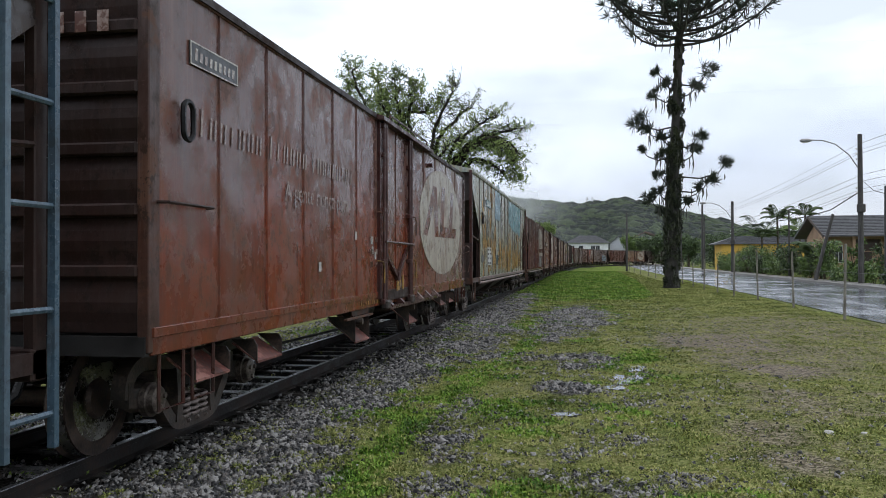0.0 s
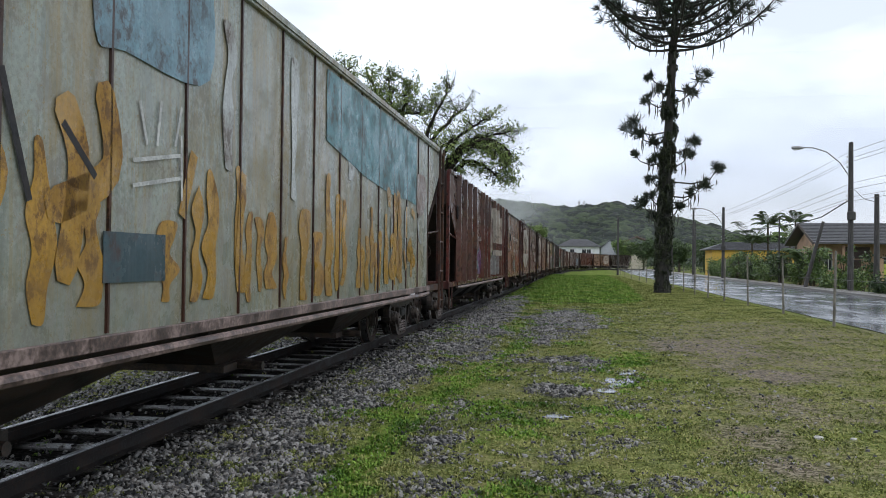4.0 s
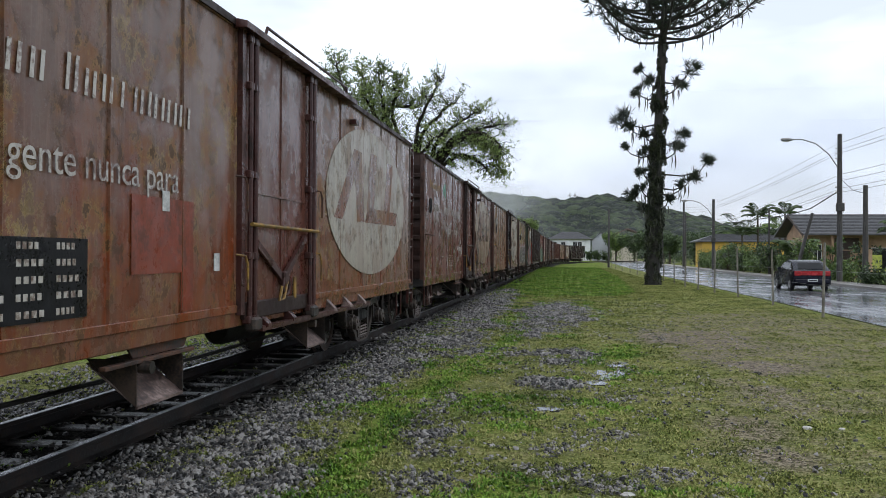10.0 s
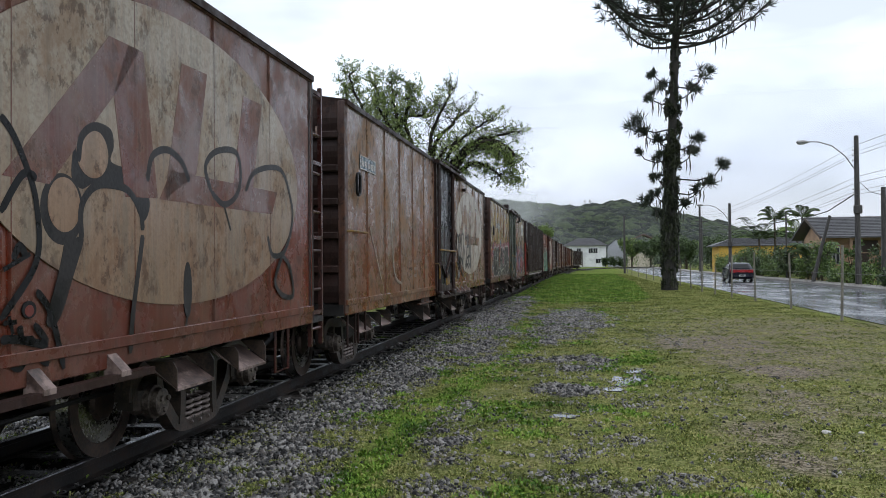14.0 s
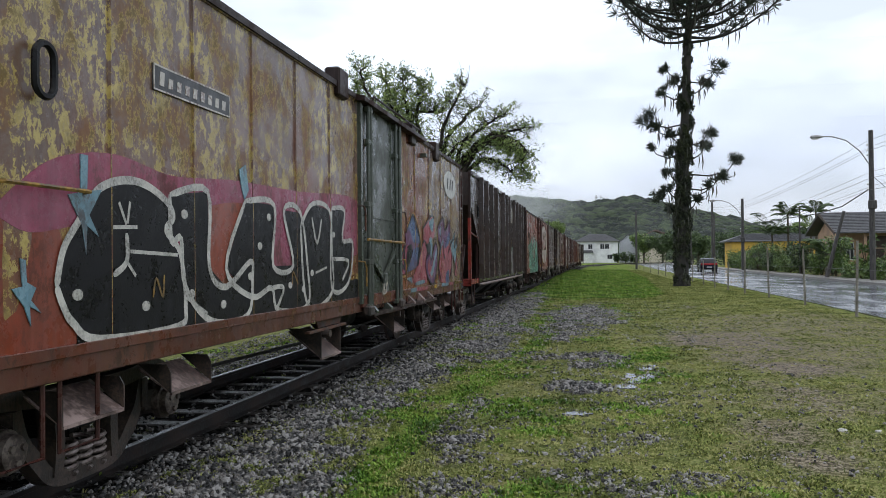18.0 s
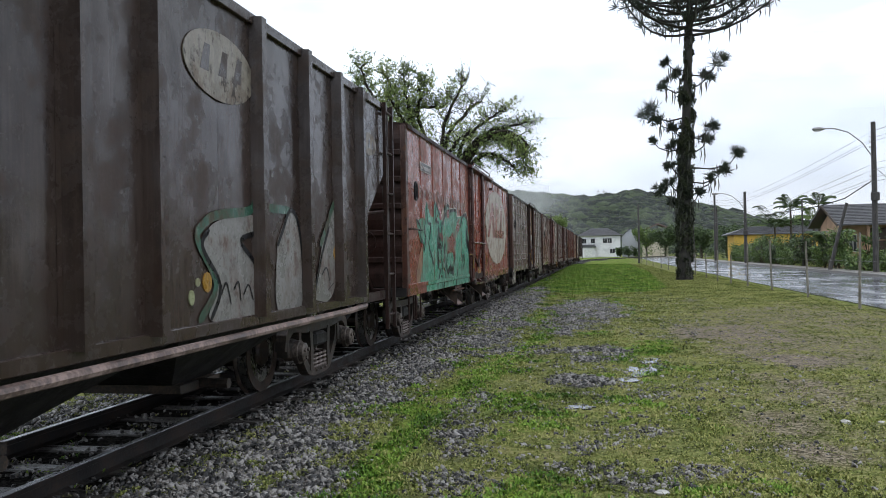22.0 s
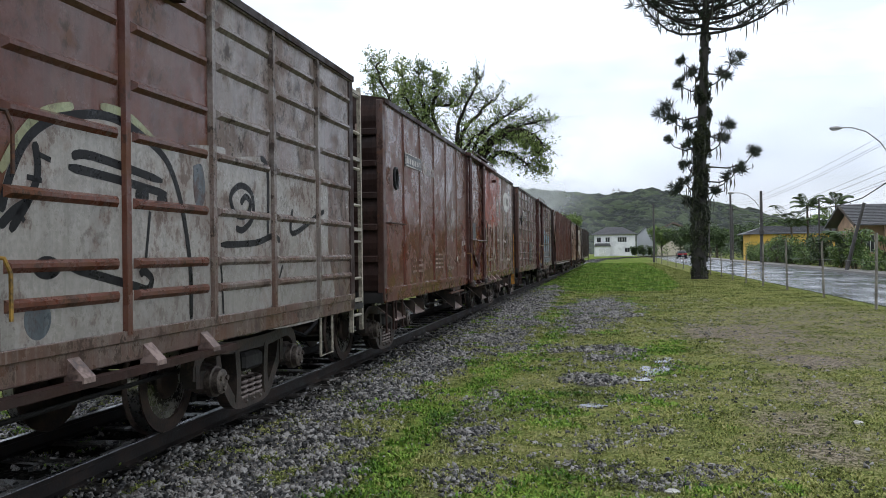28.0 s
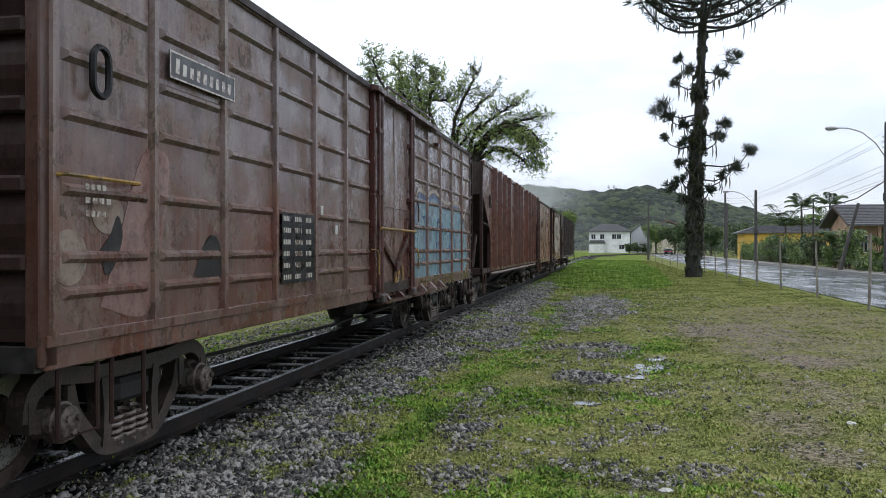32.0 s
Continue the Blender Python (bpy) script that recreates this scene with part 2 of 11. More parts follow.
class Geo:
    """Collects vertices and faces of one mesh."""

    def __init__(self):
        self.v, self.f = [], []

    def add(self, vs, fs):
        k = len(self.v)
        self.v.extend(vs)
        self.f.extend([tuple(i + k for i in f) for f in fs])
        return self

    def box(self, x0, x1, y0, y1, z0, z1, bev=0.0):
        if bev <= 0:
            vs = [(x, y, z) for x in (x0, x1) for y in (y0, y1) for z in (z0, z1)]
            return self.add(vs, [(0, 1, 3, 2), (4, 6, 7, 5), (0, 4, 5, 1), (2, 3, 7, 6), (0, 2, 6, 4), (1, 5, 7, 3)])
        b = bev
        vs = []
        for z, i in ((z0, b), (z0 + b, 0), (z1 - b, 0), (z1, b)):
            ring = ((x0 + i + b, y0 + i), (x1 - i - b, y0 + i), (x1 - i, y0 + i + b), (x1 - i, y1 - i - b), (x1 - i - b, y1 - i), (x0 + i + b, y1 - i), (x0 + i, y1 - i - b), (x0 + i, y0 + i + b))
            vs += [(x, y, z) for x, y in ring]
        fs = [tuple(range(7, -1, -1)), tuple(range(24, 32))]
        for r in range(3):
            for j in range(8):
                a, c = r * 8 + j, r * 8 + (j + 1) % 8
                fs.append((a, c, c + 8, a + 8))
        return self.add(vs, fs)

    def tube(self, pts, r, n=8, cap=True):
        """A round bar along a line of points; r may be one radius or one for each point."""
        pts = [Vector(p) for p in pts]
        rs = [r] * len(pts) if not isinstance(r, (list, tuple)) else r
        vs, fs = [], []
        side = None
        for i, p in enumerate(pts):
            d = (pts[min(i + 1, len(pts) - 1)] - pts[max(i - 1, 0)])
            d = d.normalized() if d.length > 1e-9 else Vector((0, 0, 1))
            if side is None:
                side = d.cross(Vector((0, 0, 1)) if abs(d.z) < 0.9 else Vector((1, 0, 0))).normalized()
            else:
                side = (side - d * side.dot(d)).normalized()
            up = d.cross(side)
            for j in range(n):
                a = 2 * math.pi * j / n
                vs.append(tuple(p + (side * math.cos(a) + up * math.sin(a)) * rs[i]))
        for i in range(len(pts) - 1):
            for j in range(n):
                a, c = i * n + j, i * n + (j + 1) % n
                fs.append((a, c, c + n, a + n))
        if cap:
            fs.append(tuple(range(n - 1, -1, -1)))
            fs.append(tuple(range((len(pts) - 1) * n, len(pts) * n)))
        return self.add(vs, fs)

    def prism(self, outline, axis, lo, hi):
        """A flat outline (u, v) pushed along an axis: x takes (y, z), y takes (x, z), z takes (x, y)."""
        def at(u, v, w):
            return {"x": (w, u, v), "y": (u, w, v), "z": (u, v, w)}[axis]
        n = len(outline)
        vs = [at(u, v, lo) for u, v in outline] + [at(u, v, hi) for u, v in outline]
        fs = [(i, (i + 1) % n, (i + 1) % n + n, i + n) for i in range(n)] + [tuple(range(n - 1, -1, -1)), tuple(range(n, 2 * n))]
        return self.add(vs, fs)

    def lathe(self, profile, axis="x", n=28, centre=(0, 0, 0)):
        """A profile of (along, radius) turned about an axis."""
        vs, fs = [], []
        for a, r in profile:
            for j in range(n):
                w = 2 * math.pi * j / n
                c, s = r * math.cos(w), r * math.sin(w)
                p = (a, c, s) if axis == "x" else (c, a, s) if axis == "y" else (c, s, a)
                vs.append((p[0] + centre[0], p[1] + centre[1], p[2] + centre[2]))
        for i in range(len(profile) - 1):
            for j in range(n):
                p, q = i * n + j, i * n + (j + 1) % n
                fs.append((p, q, q + n, p + n))
        fs.append(tuple(range(n)))
        fs.append(tuple(range((len(profile) - 1) * n, len(profile) * n)))
        return self.add(vs, fs)

    def mesh(self, name, mat, smooth=False):
        me = bpy.data.meshes.new(name)
        me.from_pydata(self.v, [], self.f)
        me.materials.append(mat)
        bm = bmesh.new()
        bm.from_mesh(me)
        bmesh.ops.recalc_face_normals(bm, faces=bm.faces)
        bm.to_mesh(me)
        bm.free()
        if smooth:
            me.shade_smooth()
            me.set_sharp_from_angle(angle=radians(40))
        return me


def part(name, geo, mat, parent, label="", smooth=False, at=None):
    """Links a mesh as one object under a thing or a part."""
    me = geo.mesh(name, mat, smooth) if isinstance(geo, Geo) else geo
    ob = new(name, me)
    if parent:
        ob.parent = parent
    if at is not None:
        ob.matrix_basis = at
    if label:
        ob["label"] = label
    return ob


def thing(name, label, category, at=None, group="", kind=""):
    ob = new(name)
    ob.empty_display_size = 0.3
    if at is not None:
        ob.matrix_basis = at
    return tagged(ob, label, category, group, kind)


def solid(name, geo, mat, label, category, group="", kind="", at=None, smooth=False):
    ob = part(name, geo, mat, None, "", smooth, at)
    return tagged(ob, label, category, group, kind)

# ---------------------------------------------------------------- track line
RAIL_TOP = 0.20
TRACK_X, BEND_AT, BEND_R = -4.10, 138.0, 215.0


def track(s):
    """Place and heading (to the right of +y, radians) of the track's centre line, s metres along it."""
    if s < BEND_AT:
        return TRACK_X + 0.00004 * max(s, 0) ** 2, s, 0.00008 * max(s, 0)
    h0 = 0.00008 * BEND_AT
    x0, a = TRACK_X + 0.00004 * BEND_AT ** 2, (s - BEND_AT) / BEND_R
    return (x0 + BEND_R * (math.cos(h0) - math.cos(h0 + a)), BEND_AT + BEND_R * (math.sin(h0 + a) - math.sin(h0)), h0 + a)


def smooth(a, b, v):
    u = min(1.0, max(0.0, (v - a) / (b - a)))
    return u * u * (3 - 2 * u)


def fnoise(x, y, s, k=0.0):
    return 0.5 + 0.5 * noise.noise((x * s + k, y * s - k, k * 1.3))


def band(x, y, line, wide, soft):
    """How near a place is to a line of (x, y) that runs away along y."""
    for (xa, ya), (xb, yb) in zip(line, line[1:]):
        if ya <= y <= yb:
            d = abs(x - (xa + (xb - xa) * (y - ya) / (yb - ya)))
            return 1 - smooth(wide - soft, wide + soft, d)
    return 0.0


# right edge of the ballast, and the strip of weeds that runs beside it
BALLAST_EDGE = ((-1.9, 0.0), (-1.84, 5.2), (-2.05, 7.0), (-2.15, 8.4), (-2.25, 10.3), (-2.0, 12.3), (-1.7, 15.1), (-1.75, 22.0), (-1.95, 31.0), (-2.6, 45.0), (-2.7, 80.0))
WEED_STRIP = ((-1.7, 0.0), (-1.63, 5.2), (-1.68, 6.0), (-1.7, 7.1), (-1.74, 9.1), (-1.48, 10.9), (-1.15, 15.2), (-1.0, 18.0))
STONY = ((-1.27, 7.7, 0.42, 1.05), (-1.42, 9.0, 0.26, 0.8), (-0.40, 23.6, 1.15, 5.0), (-0.08, 13.5, 0.6, 1.3), (-1.22, 13.9, 0.6, 0.9), (-1.06, 5.7, 0.32, 0.45), (-0.56, 7.33, 0.24, 0.22), (-0.14, 6.98, 0.24, 0.22), (0.26, 7.55, 0.28, 0.4), (-0.23, 10.6, 0.42, 0.6), (0.29, 5.94, 0.34, 0.28), (0.67, 6.26, 0.24, 0.2), (-0.22, 6.25, 0.26, 0.22), (-0.9, 18.5, 0.8, 2.4), (0.55, 9.6, 0.3, 0.5))


def gravel_at(x, y):
    """How stony the ground is: full beside the track, thinning into the grass."""
    edge = next((xa + (xb - xa) * (y - ya) / (yb - ya) for (xa, ya), (xb, yb) in zip(BALLAST_EDGE, BALLAST_EDGE[1:]) if ya <= y <= yb), -2.7)
    edge += 0.5 * (fnoise(x, y, 0.9, 3.0) - 0.5) + 0.45 * (fnoise(x, y, 2.6, 8.0) - 0.5)
    g = 1 - smooth(edge - 0.25, edge + 0.35, x)
    for bx, by, rx, ry in STONY:
        d = math.hypot((x - bx) / rx, (y - by) / ry)
        g = max(g, (1 - smooth(0.55, 1.25, d + 0.9 * (fnoise(x, y, 2.4, 5.0) - 0.5))) * (1.0 if rx > 0.4 else 0.6))
    # weeds that have come up through the stones, above all along the rail
    weed = smooth(0.46, 0.58, 0.5 * fnoise(x, y, 0.9, 21.0) + 0.5 * fnoise(x, y, 3.2, 27.0)) * smooth(-3.75, -3.3, x) * (1 - 0.6 * smooth(14, 26, y))
    rail = band(x, y, ((-3.1, 0.0), (-3.2, 7.0), (-3.25, 12.0), (-3.3, 30.0), (-3.3, 60.0)), 0.35, 0.3) * smooth(0.42, 0.58, fnoise(x, y, 1.1, 61.0))
    return max(0.0, g * (1 - 0.75 * max(weed, 0.9 * rail)) * (1 - 0.85 * band(x, y, WEED_STRIP, 0.14, 0.24) * smooth(0.30, 0.45, fnoise(x, y, 1.6, 71.0))))


MUDDY = ((2.6, 17.0, 1.7, 2.6, 0.75), (2.84, 12.8, 0.9, 1.1, 0.85), (1.7, 8.2, 0.5, 0.8, 0.6), (1.75, 7.1, 0.45, 0.5, 0.7), (2.35, 14.1, 0.9, 1.0, 0.6), (4.6, 20.5, 3.0, 4.5, 0.5), (2.3, 9.9, 0.5, 0.8, 0.55), (3.6, 15.0, 1.6, 2.4, 0.5), (-1.15, 6.75, 0.18, 0.25, 0.8))


def earth_at(x, y):
    """How bare and muddy the grass is."""
    e = smooth(0.56, 0.72, fnoise(x * 0.8, y * 0.45, 0.5, 14.0)) * 0.3 + smooth(0.52, 0.7, fnoise(x, y, 2.6, 2.0)) * 0.35
    e *= (smooth(-0.5, 3.0, x) * 1.1 + 0.35) * (1 - smooth(26, 36, y))
    for bx, by, rx, ry, k in MUDDY:
        d = math.hypot((x - bx) / rx, (y - by) / ry)
        e = max(e, min(1.0, k + 0.2) * (1 - smooth(0.4, 1.3, d + 0.9 * (fnoise(x, y, 1.7, 4.0) - 0.5))))
    return min(1.0, e)


def lush_at(x, y):
    """How fresh and green the grass is: the weed strip, and the lawn further on."""
    k = fnoise(x, y, 0.8, 21.0) * 0.6 + fnoise(x, y, 2.6, 33.0) * 0.4
    v = 0.75 * smooth(0.52, 0.64, k) * (1 - smooth(0.2, 2.2, x)) + 0.18 * smooth(0.55, 0.66, k)
    v = max(v, 1.0 * band(x, y, WEED_STRIP, 0.20, 0.26) * smooth(0.26, 0.42, fnoise(x, y, 1.6, 71.0)))
    return max(v, 0.85 * smooth(24, 40, y) * (1 - smooth(1.5, 4.5, x - 0.03 * (y - 30))))


def height_at(x, y):
    h = 0.02 * (fnoise(x, y, 0.7, 1.0) - 0.5) + 0.012 * (fnoise(x, y, 3.0, 6.0) - 0.5)
    tx = track(max(y, 0))[0]
    return h + 0.05 * (1 - smooth(1.2, 2.6, abs(x - tx)))


def bulk(name, verts, quads, mat, attrs=(), smooth_it=False):
    """A mesh from arrays; attrs: (name, one value a vertex)."""
    me = bpy.data.meshes.new(name)
    verts, quads = np.asarray(verts, np.float32), np.asarray(quads, np.int32)
    k = quads.shape[1]
    me.vertices.add(len(verts))
    me.vertices.foreach_set("co", verts.ravel())
    me.loops.add(quads.size)
    me.loops.foreach_set("vertex_index", quads.ravel())
    me.polygons.add(len(quads))
    me.polygons.foreach_set("loop_start", np.arange(0, quads.size, k, dtype=np.int32))
    for an, vals in attrs:
        a = me.attributes.new(an, "FLOAT", "POINT")
        a.data.foreach_set("value", np.asarray(vals, np.float32))
    me.materials.append(mat)
    me.update(calc_edges=True)
    me.validate()
    if smooth_it:
        me.shade_smooth()
    return me


# ---------------------------------------------------------------- ground
def ground_material():
    m = bpy.data.materials.new("wet_grass_and_soil")
    m.use_nodes = True
    t = m.node_tree
    L = t.links.new
    b = t.nodes["Principled BSDF"]
    co = t.nodes.new("ShaderNodeTexCoord")

    def nz(scale, detail=5, rough=0.6):
        n = t.nodes.new("ShaderNodeTexNoise")
        n.inputs["Scale"].default_value, n.inputs["Detail"].default_value, n.inputs["Roughness"].default_value = scale, detail, rough
        L(co.outputs["Object"], n.inputs["Vector"])
        return n.outputs["Fac"]

    def rampc(f, *stops):
        r = t.nodes.new("ShaderNodeValToRGB")
        el = r.color_ramp.elements
        el[0].position, el[0].color = stops[0][0], (*stops[0][1], 1)
        el[1].position, el[1].color = stops[-1][0], (*stops[-1][1], 1)
        for p, c in stops[1:-1]:
            el.new(p).color = (*c, 1)
        L(f, r.inputs[0])
        return r.outputs[0]

    def blend(f, a, c):
        n = t.nodes.new("ShaderNodeMix")
        n.data_type = "RGBA"
        L(f, n.inputs["Factor"])
        L(a, n.inputs[6])
        L(c, n.inputs[7])
        return n.outputs[2]

    def cells(scale, share):
        """Small cells of random tone laid over soft noise: leaves and grains."""
        v = t.nodes.new("ShaderNodeTexVoronoi")
        v.inputs["Scale"].default_value = scale
        L(co.outputs["Object"], v.inputs["Vector"])
        s = t.nodes.new("ShaderNodeSeparateColor")
        L(v.outputs["Color"], s.inputs[0])
        k = t.nodes.new("ShaderNodeMath")
        k.operation = "MULTIPLY"
        k.inputs[1].default_value = share
        L(s.outputs[0], k.inputs[0])
        n = t.nodes.new("ShaderNodeMath")
        n.operation = "MULTIPLY_ADD"
        n.inputs[1].default_value = 1 - share
        L(nz(scale * 0.25, 6, 0.7), n.inputs[0])
        L(k.outputs[0], n.inputs[2])
        return n.outputs[0]

    mid, fine = nz(2.0, 8, 0.75), cells(48, 0.34)
    g1 = rampc(mid, (0.42, (0.084, 0.101, 0.025)), (0.5, (0.152, 0.170, 0.039)), (0.58, (0.226, 0.202, 0.076)))
    g2 = rampc(fine, (0.36, (0.034, 0.038, 0.022)), (0.50, (0.142, 0.162, 0.058)), (0.64, (0.295, 0.300, 0.145)))
    half = t.nodes.new("ShaderNodeValue")
    half.outputs[0].default_value = 0.5
    grass = blend(half.outputs[0], g1, g2)
    lush = rampc(fine, (0.36, (0.056, 0.090, 0.013)), (0.64, (0.170, 0.250, 0.034)))
    al = t.nodes.new("ShaderNodeAttribute")
    al.attribute_name = "lush"
    grass = blend(al.outputs["Fac"], grass, lush)
    soil = rampc(fine, (0.36, (0.045, 0.036, 0.026)), (0.50, (0.140, 0.112, 0.080)), (0.64, (0.290, 0.245, 0.190)))
    grit = rampc(fine, (0.38, (0.006, 0.006, 0.006)), (0.5, (0.026, 0.026, 0.026)), (0.64, (0.12, 0.118, 0.118)))
    ae = t.nodes.new("ShaderNodeAttribute")
    ae.attribute_name = "earth"
    ag = t.nodes.new("ShaderNodeAttribute")
    ag.attribute_name = "gravel"
    col = blend(ae.outputs["Fac"], grass, soil)
    col = blend(ag.outputs["Fac"], col, grit)
    # wet black track bed, with the shade under the train painted into its colour
    shaded_bed = rampc(fine, (0.38, (0.004, 0.004, 0.004)), (0.5, (0.010, 0.009, 0.008)), (0.64, (0.030, 0.027, 0.024)))
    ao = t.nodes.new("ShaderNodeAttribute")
    ao.attribute_name = "bed_shade"
    col = blend(ao.outputs["Fac"], col, shaded_bed)
    L(col, b.inputs["Base Color"])
    b.inputs["Specular IOR Level"].default_value = 0.08
    b.inputs["IOR"].default_value = 1.15
    wet = t.nodes.new("ShaderNodeMapRange")
    wet.inputs["To Min"].default_value, wet.inputs["To Max"].default_value = 0.9, 0.5
    L(ae.outputs["Fac"], wet.inputs[0])
    L(wet.outputs[0], b.inputs["Roughness"])
    hsum = t.nodes.new("ShaderNodeMath")
    L(mid, hsum.inputs[0])
    L(fine, hsum.inputs[1])
    bp = t.nodes.new("ShaderNodeBump")
    bp.inputs["Strength"].default_value, bp.inputs["Distance"].default_value = 0.8, 0.03
    L(hsum.outputs[0], bp.inputs["Height"])
    L(bp.outputs[0], b.inputs["Normal"])
    return m


def build_ground():
    xs = np.concatenate([[-1500, -700, -300, -150, -80, -45, -30, -20, -14], np.arange(-10, 9, 0.16), [9.5, 11, 13, 16, 20, 26, 34, 45, 60, 90, 150, 300, 700, 1500]])
    ys = np.concatenate([[-400, -120, -50, -20, -8, -2, 1], np.arange(4, 36, 0.16), np.arange(36, 74, 0.6), [74.5, 77, 80, 90, 100, 115, 130, 150, 175, 210, 260, 350, 500, 800, 1400, 3000]])
    nx, ny = len(xs), len(ys)
    verts, ga, ea, la, oa = [], [], [], [], []
    for y in ys:
        for x in xs:
            x, y = float(x), float(y)
            near = -10 <= x <= 9 and -2 < y < 74
            verts.append((x, y, height_at(x, y) if near else 0.0))
            tx = track(max(y, 0.0))[0] if y < 240 else 1e9
            bed = 1 - smooth(1.3, 1.9, abs(x - tx))
            # share of painted under-train shade, full between the rails
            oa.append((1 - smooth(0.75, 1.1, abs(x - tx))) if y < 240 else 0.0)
            ga.append(max(gravel_at(x, y) if near and x > tx else 0.0, bed if y < 240 else 0.0))
            ea.append(earth_at(x, y) if near else 0.12)
            la.append(lush_at(x, y) if 0 < y < 300 and -40 < x < 7 else 0.3)
    q = [(j * nx + i, j * nx + i + 1, (j + 1) * nx + i + 1, (j + 1) * nx + i) for j in range(ny - 1) for i in range(nx - 1)]
    me = bulk("ground", verts, q, ground_material(), (("gravel", ga), ("earth", ea), ("lush", la), ("bed_shade", oa)), True)
    tagged(new("ground", me), "wet mown grass with muddy and gravelly patches", "ground", kind="structure")


GRID = {}


def grid_maps():
    """Stony and muddy shares and the height on a grid over the near ground."""
    xs, ys = np.arange(-7.0, 8.01, 0.12), np.arange(3.0, 66.01, 0.12)
    GRID["g"] = np.array([[gravel_at(float(x), float(y)) for y in ys] for x in xs])
    GRID["e"] = np.array([[earth_at(float(x), float(y)) for y in ys] for x in xs])
    GRID["z"] = np.array([[height_at(float(x), float(y)) for y in ys] for x in xs])
    GRID["c"] = np.array([[fnoise(float(x), float(y), 4.2, 3.3) for y in ys] for x in xs])
    GRID["k"] = np.array([[fnoise(float(x), float(y), 0.55, 44.0) for y in ys] for x in xs])
    GRID["l"] = np.array([[lush_at(float(x), float(y)) for y in ys] for x in xs])


def sample(k, x, y):
    i = np.clip(((x + 7.0) / 0.12).astype(int), 0, GRID[k].shape[0] - 1)
    j = np.clip(((y - 3.0) / 0.12).astype(int), 0, GRID[k].shape[1] - 1)
    return GRID[k][i, j]


def step_up(a, b, v):
    u = np.clip((v - a) / (b - a), 0, 1)
    return u * u * (3 - 2 * u)


def build_stones():
    grid_maps()
    rnd = np.random.RandomState(4)
    n = 560000
    y = 4.0 + 34 * rnd.rand(n) ** 1.9
    x = -6.9 + 10.4 * rnd.rand(n)
    g = np.where(x > TRACK_X + 0.7, sample("g", x, y), np.where(x > -4.9, 0.03, np.where(x > -5.6, 0.4, 0.2)))
    stray = 0.16 * step_up(0.50, 0.60, sample("c", x, y)) * step_up(0.44, 0.56, sample("k", x, y)) * (1 - step_up(0.6, 3.0, x)) + 0.010
    keep = rnd.rand(n) < np.maximum(g ** 1.4, stray) * 0.62
    x, y = x[keep][:105000], y[keep][:105000]
    n = len(x)
    base = np.array([(-1, -1, -1), (1, -1, -1), (1, 1, -1), (-1, 1, -1), (-1, -1, 1), (1, -1, 1), (1, 1, 1), (-1, 1, 1)], float)
    fq = np.array([(4, 5, 6, 7), (0, 1, 5, 4), (1, 2, 6, 5), (2, 3, 7, 6), (3, 0, 4, 7)])
    r = (0.012 + 0.017 * rnd.rand(n) ** 1.5) * (1 + 0.018 * y)
    inside = sample("g", x, y) < 0.8
    r = np.where(inside & (x > -2.6), r * 0.78, r)
    p = base[None] * (0.35 + 0.9 * rnd.rand(n, 8, 3)) * (r[:, None, None] * np.stack([np.ones(n), 0.5 + 0.5 * rnd.rand(n), 0.5 + 0.4 * rnd.rand(n)], 1)[:, None, :])
    p[:, 4:] *= (0.5 + 0.35 * rnd.rand(n))[:, None, None]
    for ax in (0, 1):
        p[:, :, 2] += p[:, :, ax] * ((rnd.rand(n) - 0.5) * 1.3)[:, None]
    a = rnd.rand(n) * 6.28
    c, s = np.cos(a)[:, None], np.sin(a)[:, None]
    v = np.stack([p[:, :, 0] * c - p[:, :, 1] * s + x[:, None], p[:, :, 0] * s + p[:, :, 1] * c + y[:, None], p[:, :, 2] + (sample("z", x, y) + r * np.where(inside, 0.35, 0.45))[:, None]], 2)
    m = material("ballast_stone", ((0.013, 0.013, 0.013), (0.048, 0.048, 0.049), (0.108, 0.107, 0.107), (0.100, 0.083, 0.068), (0.28, 0.272, 0.26)), 0.5, 0, 9, 60, 0.2, spread=0.6, spec=0.25)
    f = (fq[None] + 8 * np.arange(n)[:, None, None]).reshape(-1, 4)
    tagged(new("gravel", bulk("gravel", v.reshape(-1, 3), f, m)), "wet blue-grey crushed-stone ballast beside the rails", "gravel", kind="stuff")


